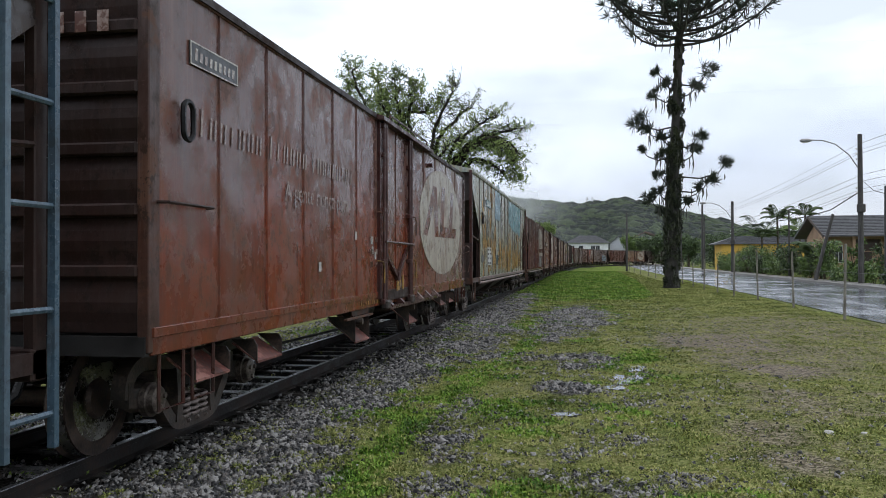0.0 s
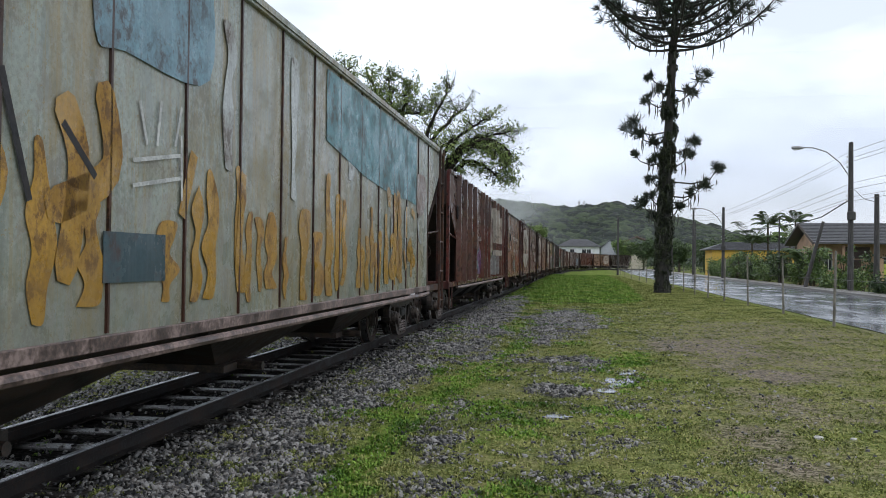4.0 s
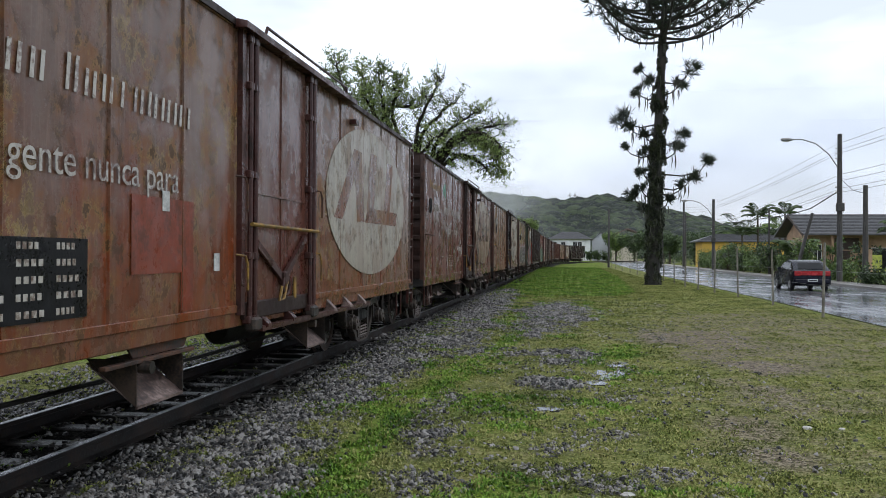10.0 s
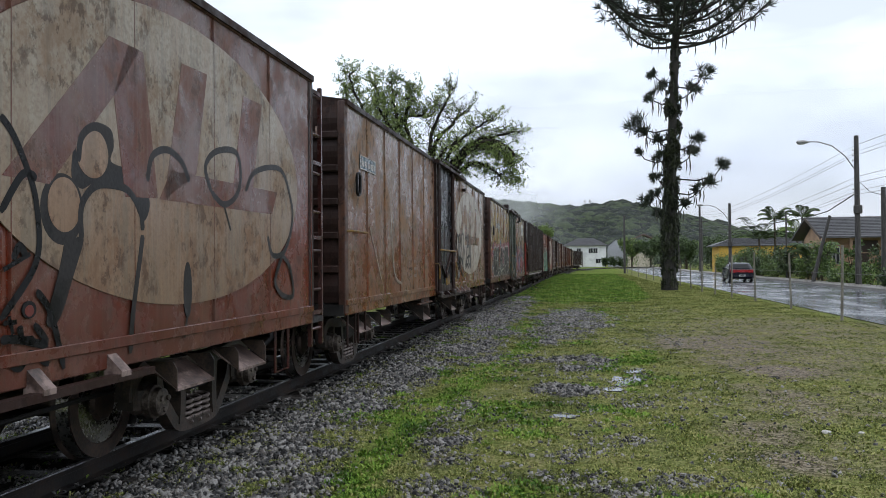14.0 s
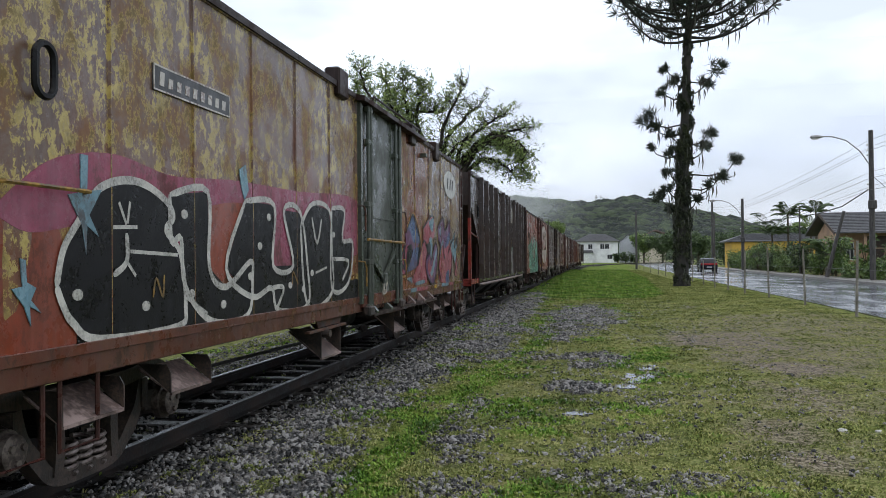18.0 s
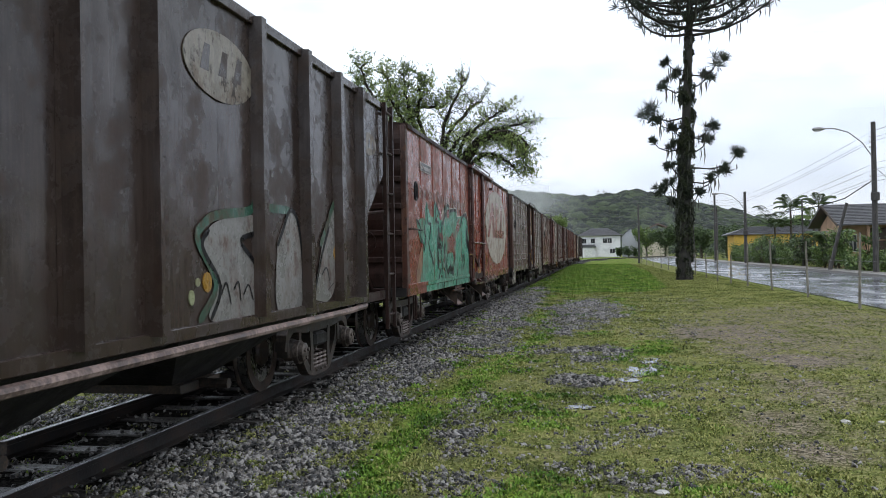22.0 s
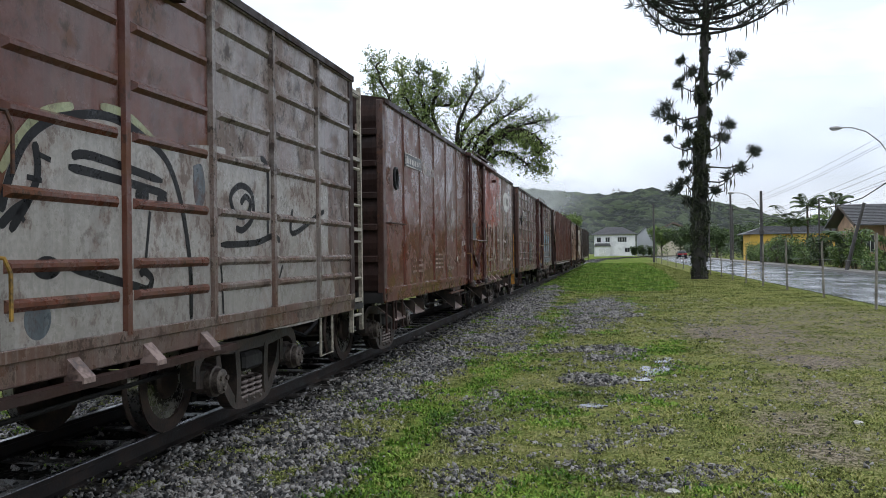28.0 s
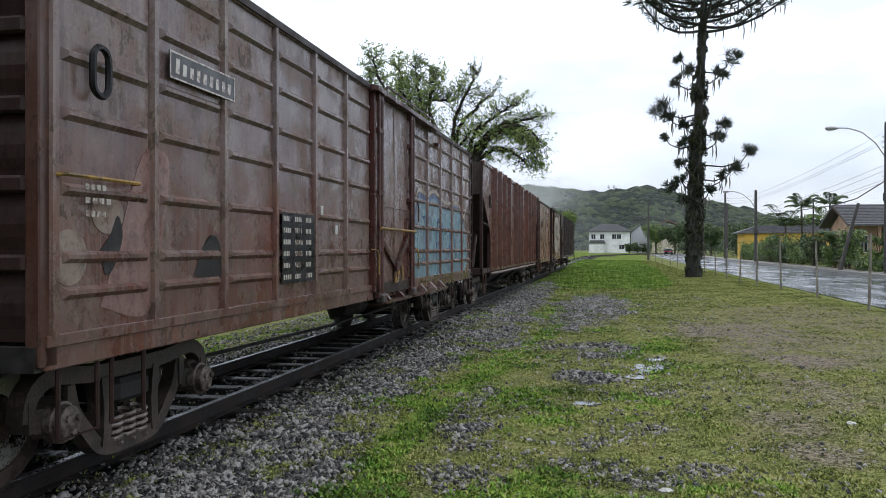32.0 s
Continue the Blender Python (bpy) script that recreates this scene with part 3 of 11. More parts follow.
def build_grass():
    """Low tufts: each a handful of small leaves round one root."""
    rnd = np.random.RandomState(9)
    n = 460000
    y = 4.2 + 104 * rnd.rand(n) ** 2.7
    x = -6.9 + 14.0 * rnd.rand(n) + 0.045 * np.maximum(y - 8, 0) * (rnd.rand(n) - 0.3)
    g, e, cl, lu = (sample(k, x, y) for k in "gecl")
    lush = lu
    d = (1 - g * (1 - 0.5 * step_up(0.52, 0.64, cl))) * (1 - 0.92 * e) * (0.25 + 0.75 * step_up(0.34, 0.58, cl))
    bed = np.abs(x - TRACK_X) < 0.95
    d = np.where(bed, 0.04 * step_up(0.5, 0.62, cl), np.where(x < TRACK_X, 0.7 * step_up(0.4, 0.55, cl), d))
    keep = (rnd.rand(n) < d) & (x < np.where(y < 60, 6.95, 5.4))
    x, y, lush, e = x[keep][:170000], y[keep][:170000], lush[keep][:170000], e[keep][:170000]
    n, k = len(x), 5
    h = (0.008 + 0.016 * rnd.rand(n) ** 1.5) * (1 + 1.0 * lush) * (1 + 0.02 * y)
    z = sample("z", x, y)
    ang = rnd.rand(n, k) * 6.28
    out = (0.25 + 1.1 * rnd.rand(n, k)) * h[:, None]
    hh = h[:, None] * (0.45 + 0.65 * rnd.rand(n, k))
    w = (0.0026 + 0.0030 * rnd.rand(n, k)) * (1 + 0.5 * lush + 0.055 * y)[:, None]
    dx, dy = np.cos(ang), np.sin(ang)
    ox, oy = x[:, None] + 0.018 * rnd.normal(size=(n, k)), y[:, None] + 0.018 * rnd.normal(size=(n, k))
    def at(u, side, up):
        return np.stack([ox + dx * out * u - dy * w * side, oy + dy * out * u + dx * w * side, z[:, None] + hh * up], -1)
    v = np.stack([at(0, 0.4, -0.1), at(0.55, 1, 0.75), at(1.0, 0, 1.0), at(0.5, -1, 0.75)], 2).reshape(-1, 3)
    v = v.reshape(-1, k, 4, 3)
    weed = (lush > 0.55) & (rnd.rand(n) < 0.8)
    dull = material("grass_blades", ((0.082, 0.100, 0.032), (0.178, 0.212, 0.060), (0.268, 0.298, 0.085), (0.370, 0.360, 0.150)), 0.8, 0, 0.9, 30, 0, spread=0.4, spec=0.1)
    fresh = material("fresh_weed_leaves", ((0.052, 0.115, 0.017), (0.110, 0.215, 0.028), (0.175, 0.300, 0.042), (0.250, 0.365, 0.075)), 0.7, 0, 0.9, 30, 0, spread=0.4, spec=0.15)
    for nm, pick, m, lab in (("grass", ~weed, dull, "short yellow-green wet grass in low tufts"), ("weeds", weed, fresh, "bright green low weeds between the stones")):
        q = v[pick].reshape(-1, 3)
        tagged(new(nm, bulk(nm, q, np.arange(len(q)).reshape(-1, 4), m)), lab, "grass", kind="stuff")


def build_puddles():
    m = plain("puddle_water", (0.05, 0.05, 0.045), 0.04, 0, 0.2, 2, 20, 0.02)
    rnd = random.Random(3)
    for x, y, a, b, lab in ((0.62, 11.6, 0.24, 0.50, ""), (0.36, 10.7, 0.15, 0.20, ""), (-0.18, 8.78, 0.15, 0.12, ""), (0.74, 12.6, 0.18, 0.36, ""), (0.50, 11.1, 0.12, 0.16, ""), (0.86, 12.0, 0.10, 0.22, "")):
        g = Geo()
        ring = []
        for i in range(26):
            w = 2 * math.pi * i / 26
            k = 0.6 + 0.55 * rnd.random()
            ring.append((x + a * k * math.cos(w), y + b * k * math.sin(w)))
        g.prism(ring, "z", height_at(x, y) - 0.012, height_at(x, y) + 0.013)
        solid("puddle", g, m, "small shallow rain puddle reflecting the sky", "puddle", "puddles on the grass")


def build_small_stones():
    m = plain("pale_stone", (0.42, 0.41, 0.38), 0.6)
    md = plain("dark_clod", (0.03, 0.027, 0.02), 0.8)
    for x, y, r, mm, lab in ((2.24, 8.26, 0.05, m, "pale flat stone lying in the grass"), (2.56, 8.28, 0.035, m, "small pale stone lying in the grass"), (2.6, 12.0, 0.06, md, "dark clod of earth on the grass"),
                             (0.42, 5.75, 0.05, m, "grey stone half sunk in the grass"), (2.0, 12.5, 0.05, md, "dark clod of earth on the grass"), (0.3, 36.0, 0.10, md, "dark clod of earth on the grass")):
        g = Geo()
        rn = random.Random(int(x * 100))
        n = 9
        vs = [(r * (0.8 + 0.4 * rn.random()) * k * math.cos(6.283 * i / n), 0.7 * r * k * math.sin(6.283 * i / n) * (0.8 + 0.4 * rn.random()), zz * r) for zz, k in ((-0.2, 1), (0.25, 1), (0.5, 0.6)) for i in range(n)]
        fs = [(a * n + i, a * n + (i + 1) % n, (a + 1) * n + (i + 1) % n, (a + 1) * n + i) for a in range(2) for i in range(n)] + [tuple(range(2 * n, 3 * n)), tuple(range(n - 1, -1, -1))]
        g.add(vs, fs)
        solid("stone", g, mm, lab, "stone", "loose stones", at=pose(x, y, height_at(x, y)))


# ---------------------------------------------------------------- track
def build_track():
    tr = thing("railway_track", "metre-gauge track with dark wet sleepers and worn rails", "track", kind="structure")
    prof = [(-0.055, 0), (0.055, 0), (0.055, 0.012), (0.010, 0.03), (0.010, 0.105), (0.032, 0.115), (0.032, 0.145), (-0.032, 0.145), (-0.032, 0.115), (-0.010, 0.105), (-0.010, 0.03), (-0.055, 0.012)]
    ss = [-30] + list(range(-4, 100, 4)) + list(range(100, 261, 3))
    for side, nm in ((0.533, "rail"), (-0.533, "rail")):
        for pr, mat, nme, lab in ((prof, M_RAIL, nm, "rusty brown steel rail"), ([(-0.026, 0.1445), (0.026, 0.1445), (0.024, 0.15), (-0.024, 0.15)], M_RAILTOP, "rail_head", "polished running surface")):
            g = Geo()
            vs, fs, n = [], [], len(pr)
            for s in ss:
                x, y, h = track(s)
                for u, w in pr:
                    vs.append((x + (side + u) * math.cos(h), y - (side + u) * math.sin(h), 0.05 + w))
            for i in range(len(ss) - 1):
                for j in range(n):
                    a, c = i * n + j, i * n + (j + 1) % n
                    fs.append((a, c, c + n, a + n))
            g.add(vs, fs)
            part(nme, g, mat, tr, lab)
    me = Geo().box(-1.0, 1.0, -0.10, 0.10, -0.09, 0.062, 0.012).mesh("sleeper", M_SLEEPER)
    rest = Geo()
    k = 0
    s = -3.0
    rn = random.Random(5)
    while s < 250:
        x, y, h = track(s)
        if s < 100:
            part("sleeper", me, M_SLEEPER, tr, at=pose(x + rn.uniform(-0.04, 0.04), y, 0.0, 0, 0, -math.degrees(h) + rn.uniform(-1.5, 1.5)))
        else:
            c, sn = math.cos(h), math.sin(h)
            o = Geo().box(-1.0, 1.0, -0.10, 0.10, -0.09, 0.062)
            rest.add([(x + a * c + b * sn, y - a * sn + b * c, z) for a, b, z in o.v], o.f)
        s += 0.62
    tagged(part("far_sleepers", rest, M_SLEEPER, tr), kind="stuff")
# ---------------------------------------------------------------- wagons
HW = 1.35
TRAVEL = ((0, 0.0), (3, 15.86), (6, 32.4), (9, 48.5), (12, 64.6), (15, 80.7), (18, 97.0), (21, 113.5), (24, 129.8), (27, 145.8), (29.5, 159.15), (32, 172.5))


def travelled(t):
    """Metres the train has run at t seconds: a smooth curve through TRAVEL."""
    pts = TRAVEL
    i = max(k for k in range(len(pts) - 1) if pts[k][0] <= t)
    (t0, a), (t1, b) = pts[i], pts[i + 1]
    def slope(k):
        lo, hi = max(k - 1, 0), min(k + 1, len(pts) - 1)
        return (pts[hi][1] - pts[lo][1]) / (pts[hi][0] - pts[lo][0])
    u, h = (t - t0) / (t1 - t0), t1 - t0
    return ((2 * u ** 3 - 3 * u ** 2 + 1) * a + (u ** 3 - 2 * u ** 2 + u) * h * slope(i) + (-2 * u ** 3 + 3 * u ** 2) * b + (u ** 3 - u ** 2) * h * slope(i + 1))


WHEEL_R = 0.415
BOGIE = {}


def bogie_meshes():
    """Meshes of the two-axle cast truck, shared by all wagons."""
    g = Geo()
    for sx in (1, -1):
        prof = [(0.462, 0.10), (0.462, 0.30), (0.490, 0.325), (0.490, WHEEL_R), (0.520, WHEEL_R + 0.028), (0.550, WHEEL_R + 0.024), (0.556, WHEEL_R - 0.03)]
        outer = [(0.62, 0.085), (0.62, 0.13), (0.575, 0.16), (0.565, 0.29), (0.605, 0.315), (0.605, WHEEL_R - 0.004), (0.50, WHEEL_R + 0.002), (0.475, WHEEL_R + 0.026), (0.462, WHEEL_R + 0.022), (0.458, 0.30), (0.475, 0.14), (0.44, 0.10)]
        g.lathe([(a * sx, r) for a, r in outer], "x", 36)
    g.lathe([(-0.45, 0.075), (0.45, 0.075)], "x", 14)
    BOGIE["wheelset"] = g.mesh("wheelset", M_WHEEL, True)
    BOGIE["tread"] = Geo().lathe([(0.50, WHEEL_R + 0.0035), (0.592, WHEEL_R - 0.0005)], "x", 36).mesh("tread", M_TREAD, True)
    # side frame: truss outline with three openings, as bars round them
    def frame_geo():
        f = Geo()
        def bar(pts, w, d=0.055):
            left, right = [], []
            for k, (y, z) in enumerate(pts):
                (ya, za), (yb, zb) = pts[max(k - 1, 0)], pts[min(k + 1, len(pts) - 1)]
                l = math.hypot(yb - ya, zb - za) or 1
                ny, nz = -(zb - za) / l * w / 2, (yb - ya) / l * w / 2
                left.append((y + ny, z + nz))
                right.append((y - ny, z - nz))
            n = len(pts)
            vs = [(sx * d, y, z) for sx in (-1, 1) for y, z in left + right]
            fs = [f2 for q in range(n - 1) for f2 in ((q, q + 1, n + q + 1, n + q), (2 * n + q, 3 * n + q, 3 * n + q + 1, 2 * n + q + 1), (q, 2 * n + q, 2 * n + q + 1, q + 1), (n + q, n + q + 1, 3 * n + q + 1, 3 * n + q))]
            fs += [(0, n, 3 * n, 2 * n), (n - 1, 3 * n - 1, 4 * n - 1, 2 * n - 1)]
            f.add(vs, fs)
        for s in (1, -1):
            bar(smooth_line([(1.03 * s, 0.44), (1.00 * s, 0.58), (0.86 * s, 0.665), (0.66 * s, 0.66), (0.42 * s, 0.635), (0.0, 0.63)], 3), 0.105)
            bar(smooth_line([(0.66 * s, 0.60), (0.60 * s, 0.42), (0.47 * s, 0.27), (0.36 * s, 0.165), (0.22 * s, 0.13), (-0.002 * s, 0.125)], 3), 0.10, 0.050)
            bar(smooth_line([(0.30 * s, 0.15), (0.28 * s, 0.36), (0.31 * s, 0.60)], 2), 0.085, 0.062)
            bar([(0.665 * s, 0.60), (0.665 * s, 0.40)], 0.07, 0.064)
            bar([(1.005 * s, 0.56), (1.005 * s, 0.38)], 0.06, 0.060)
            f.box(-0.075, 0.085, 0.70 if s > 0 else -0.97, 0.97 if s > 0 else -0.70, 0.33, 0.55, 0.04)
        return f
    BOGIE["side_frame"] = frame_geo().mesh("side_frame", M_CAST)
    g = Geo()
    g.lathe([(0.0, 0.125), (0.05, 0.125), (0.055, 0.105), (0.10, 0.10), (0.112, 0.075), (0.112, 0.02)], "x", 20)
    for j in range(3):
        a = 2 * math.pi * j / 3 + 0.5
        g.lathe([(0.10, 0.022), (0.128, 0.022)], "x", 6, (0, 0.055 * math.cos(a), 0.055 * math.sin(a)))
    BOGIE["axle_cap"] = g.mesh("axle_cap", material("worn_axle_cap", ((0.035, 0.025, 0.022), (0.080, 0.062, 0.054), (0.17, 0.14, 0.12)), 0.55, 0.3, 8, 50), True)
    g = Geo()
    turns, n = 4.5, 54
    g.tube([(0.062 * math.cos(2 * math.pi * turns * i / n), 0.062 * math.sin(2 * math.pi * turns * i / n), 0.20 * i / n) for i in range(n + 1)], 0.0165, 6)
    BOGIE["spring"] = g.mesh("spring", material("spring_steel", ((0.09, 0.07, 0.062), (0.17, 0.135, 0.12), (0.26, 0.22, 0.20)), 0.5, 0.35, 8, 50), True)
    g = Geo()
    g.box(-0.98, 0.98, -0.20, 0.20, 0.40, 0.56, 0.03).box(-0.45, 0.45, -0.26, 0.26, 0.50, 0.62, 0.02)
    BOGIE["bolster"] = g.mesh("bolster", M_STEEL)
    g = Geo().tube([(-0.62, 0, 0.24), (0.62, 0, 0.24)], 0.035, 6)
    for x in (-0.55, 0.55):
        g.box(x - 0.04, x + 0.04, -0.08, 0.0, 0.16, 0.40)
    BOGIE["brake_beam"] = g.mesh("brake_beam", M_STEEL)


WHEELSETS = []
RIBS = (-5.5, -4.5, -3.45, -2.45, -0.62, 0.24, 1.05, 2.72, 3.86, 4.88, 5.75)


def bogie(wagon, y):
    b = part("bogie", BOGIE["bolster"], None, wagon, "dark cast-steel truck bolster", at=pose(0, y, 0))
    for sx in (1, -1):
        part("side_frame", BOGIE["side_frame"], None, b, at=pose(0.90 * sx, 0, 0))
        for sy in (-0.835, 0.835):
            part("axle_cap", BOGIE["axle_cap"], None, b, "worn round axle-box cap", at=pose(0.98 * sx, sy, WHEEL_R, 0, 0, 0 if sx > 0 else 180))
        for sy in (-0.15, 0.0, 0.15):
            part("spring", BOGIE["spring"], None, b, "steel coil spring", at=pose(0.90 * sx, sy, 0.13))
    for a in (0, 180):
        part("brake_beam", BOGIE["brake_beam"], None, b, at=pose(0, 0.42 if a == 0 else -0.42, 0, 0, 0, a))
    for sy in (-0.835, 0.835):
        w = part("wheelset", BOGIE["wheelset"], None, b, "brown steel wheels on one axle", at=pose(0, sy, WHEEL_R))
        w.data = BOGIE["wheelset"]
        WHEELSETS.append((w, sy))
    for sy in (-0.835, 0.835):
        for a in (0, 180):
            part("wheel_tread", BOGIE["tread"], None, b, "polished running surface of a wheel", at=pose(0, sy, WHEEL_R, 0, 0, a))


def ring_handle(g, y, z, w=0.06, h=0.15, r=0.016, x=HW + 0.05):
    pts = [(x, y + w * math.cos(a) * (1 if abs(math.cos(a)) > 0.2 else 1), z + (h - w) * (1 if math.sin(a) > 0 else -1) * (abs(math.sin(a)) > 1e-6) + w * math.sin(a)) for a in [2 * math.pi * i / 20 for i in range(21)]]
    return g.tube(pts, r, 6)


def oval(cy, cz, ry, rz, x, n=72, th=0.008):
    return Geo().prism([(cy + ry * math.cos(2 * math.pi * i / n), cz + rz * math.sin(2 * math.pi * i / n)) for i in range(n)], "x", x - th, x)


def roundel(parent, cy, cz, ry, rz, x, mark, base=None):
    """Wide cream oval with plain slanted bars in the wagon's colour."""
    part("roundel", oval(cy, cz, ry, rz, x), base or M_CREAM, parent, "wide worn cream-painted oval")
    for pl in MARK:
        part("roundel_mark", Geo().prism([(cy + u * ry, cz + w * rz) for u, w in pl], "x", x - 0.001, x + 0.0015), mark, parent, "slanted bar painted on the oval")


# plain bars on the ovals, in shares of the oval's half axes
MARK = (((-0.86, -0.28), (-0.45, 0.65), (-0.30, 0.65), (-0.425, 0.31), (-0.70, -0.29)), ((-0.36, 0.648), (-0.28, 0.648), (-0.20, -0.28), (-0.375, -0.30), (-0.43, 0.31)),
        ((-0.05, 0.70), (0.125, 0.71), (0.045, -0.06), (-0.16, -0.28)), ((0.42, 0.68), (0.60, 0.68), (0.51, -0.06), (0.33, -0.10)), ((-0.19, -0.285), (0.70, -0.27), (0.76, -0.06), (-0.12, -0.075)))


def word_bars(parent, y, z, widths, h, x, mat, slope=0.0, name="lettering", label="faded lettering", gap=0.6):
    """Letters that cannot be shown stand as plain upright bars, two to a letter where they are large; the first of a word is taller."""
    rn = random.Random(int(abs(y * 31 + z * 17) * 10))
    first = True
    for wd in widths:
        if wd < 0:
            y -= wd
            first = True
            continue
        hh = h * (1.0 if first else rn.uniform(0.74, 0.80))
        big = wd > 0.13
        k = wd * (0.17 if big else 1 - gap)
        sl = 0.10 * hh
        for u in (0.06, 0.50) if big and rn.random() < 0.85 else (0.2,):
            a = y + wd * u
            part(name, Geo().prism([(a, z), (a + k, z), (a + k + sl, z + hh), (a + sl, z + hh)], "x", x - 0.002, x + 0.0008), mat, parent, label)
        first = False
        y += wd
        z += slope * wd


def words(parent, body, y, z, size, x, mat, label, turn=0.0, shear=0.0):
    """Readable words on the near side."""
    cu = bpy.data.curves.new("words", "FONT")
    cu.body, cu.size, cu.extrude, cu.shear = body, size, 0.001, shear
    o = new("words", cu)
    dg = bpy.context.evaluated_depsgraph_get()
    me = bpy.data.meshes.new_from_object(o.evaluated_get(dg))
    bpy.data.objects.remove(o)
    me.materials.clear()
    me.materials.append(mat)
    m = Matrix(((0, 0, 1, x), (1, 0, 0, y), (0, 1, 0, z), (0, 0, 0, 1))) @ pose(0, 0, 0, 0, 0, turn)
    me.transform(m)
    return part("lettering", me, mat, parent, label)


def strokes(parent, lines, x, width, mat, label, name="graffiti_line", closed=False):
    """Spray-paint lines on the near side: each a list of (y, z)."""
    for ln in lines:
        pts = smooth_line(ln)
        n = len(pts)
        vs = []
        for k, (a, b) in enumerate(pts):
            (p, q), (r, s) = pts[max(k - 1, 0)], pts[min(k + 1, n - 1)]
            l = math.hypot(r - p, s - q) or 1
            wd = width / 2 * (0.55 if k in (0, n - 1) else 1.0)
            ny, nz = -(s - q) / l * wd, (r - p) / l * wd
            vs += [(x, a + ny, b + nz), (x, a - ny, b - nz)]
        part(name, Geo().add(vs, [(2 * k, 2 * k + 1, 2 * k + 3, 2 * k + 2) for k in range(n - 1)]), mat, parent, label)


def smooth_line(pts, k=5):
    if len(pts) < 3:
        return list(pts)
    out = []
    for i in range(len(pts) - 1):
        p0, p1, p2, p3 = pts[max(i - 1, 0)], pts[i], pts[i + 1], pts[min(i + 2, len(pts) - 1)]
        for j in range(k):
            u = j / k
            out.append(tuple(0.5 * (2 * b + (c - a) * u + (2 * a - 5 * b + 4 * c - d) * u * u + (3 * b - a - 3 * c + d) * u ** 3) for a, b, c, d in zip(p0, p1, p2, p3)))
    out.append(pts[-1])
    return out


def patch_paint(parent, pts, x, mat, label, name="graffiti_fill", th=0.002):
    pts = smooth_line(list(pts) + [pts[0]])[:-1]
    part(name, Geo().prism(pts, "x", x - th, x), mat, parent, label)


def dented_sheet(y0, y1, z0, z1, x, seed, amount=0.012, ny=8, nz=10, th=0.006):
    """One side sheet, a little dished and dented, its edges turned in as a seam."""
    g = Geo()
    vs, fs = [], []
    for i in range(ny + 1):
        for j in range(nz + 1):
            u, w = i / ny, j / nz
            y, z = y0 + (y1 - y0) * u, z0 + (z1 - z0) * w
            edge = min(u, 1 - u) * ny
            e2 = min(w, 1 - w) * nz
            d = 0 if edge < 0.5 or e2 < 0.5 else (noise.noise((y * 0.9 + seed, z * 0.9, seed * 1.7)) * amount + noise.noise((y * 2.7, z * 2.7 + seed, 3.1)) * amount * 0.5)
            vs.append((x + d - (0.006 if edge < 0.5 else 0), y, z))
    for i in range(ny):
        for j in range(nz):
            a = i * (nz + 1) + j
            fs.append((a, a + nz + 1, a + nz + 2, a + 1))
    return g.add(vs, fs)


def ladder(parent, y0, y1, z0, z1, x, mat, rungs, label, r=0.018):
    ld = part("ladder", Geo().box(x - 0.03, x + 0.012, y0 - 0.02, y0 + 0.02, z0, z1).box(x - 0.03, x + 0.012, y1 - 0.02, y1 + 0.02, z0, z1), mat, parent, label)
    for i in range(rungs):
        z = z0 + 0.18 + (z1 - z0 - 0.3) * i / (rungs - 1)
        part("rung", Geo().tube([(x - 0.01, y0, z), (x - 0.01, y1, z)], r, 6), mat, ld)


def underframe(w, half, mat_sill, z0=0.80, z1=0.95, color=None):
    """Side sills, centre sill, cross members, couplers and trucks."""
    for sx in (1, -1):
        g = Geo().box(sx * HW - (0.09 if sx > 0 else 0), sx * HW + (0.09 if sx < 0 else 0), -half, half, z0, z1, 0.008)
        part("side_sill", g, mat_sill, w)
    g = Geo().box(-0.20, 0.20, -half - 0.05, half + 0.05, 0.55, 0.92)
    part("centre_sill", g, M_STEEL, w, "dark grimy centre beam")
    k = 7
    for i in range(k):
        y = -half + 0.5 + (2 * half - 1.0) * i / (k - 1)
        part("cross_bearer", Geo().prism([(-HW + 0.02, 0.93), (-HW + 0.02, 0.82), (-0.25, 0.60), (0.25, 0.60), (HW - 0.02, 0.82), (HW - 0.02, 0.93)], "y", y - 0.04, y + 0.04), M_STEEL, w)
    for s in (1, -1):
        c = Geo().box(-0.11, 0.11, s * (half + 0.02) if s > 0 else -half - 0.45, half + 0.45 if s > 0 else s * (half + 0.02), 0.60, 0.80, 0.03).box(-0.16, 0.16, half + 0.30 if s > 0 else -half - 0.52, half + 0.52 if s > 0 else -half - 0.30, 0.56, 0.84, 0.05)
        part("coupler", c, M_IRON, w, "rusty knuckle coupler")
        h = Geo().tube([(0.45, s * half, 0.75), (0.47, s * (half + 0.15), 0.55), (0.40, s * (half + 0.35), 0.42), (0.25, s * (half + 0.5), 0.5)], 0.03, 7)
        part("brake_hose", h, M_BLACK, w, "black rubber brake hose")
        bogie(w, half - 1.80 if s > 0 else -half + 1.42)


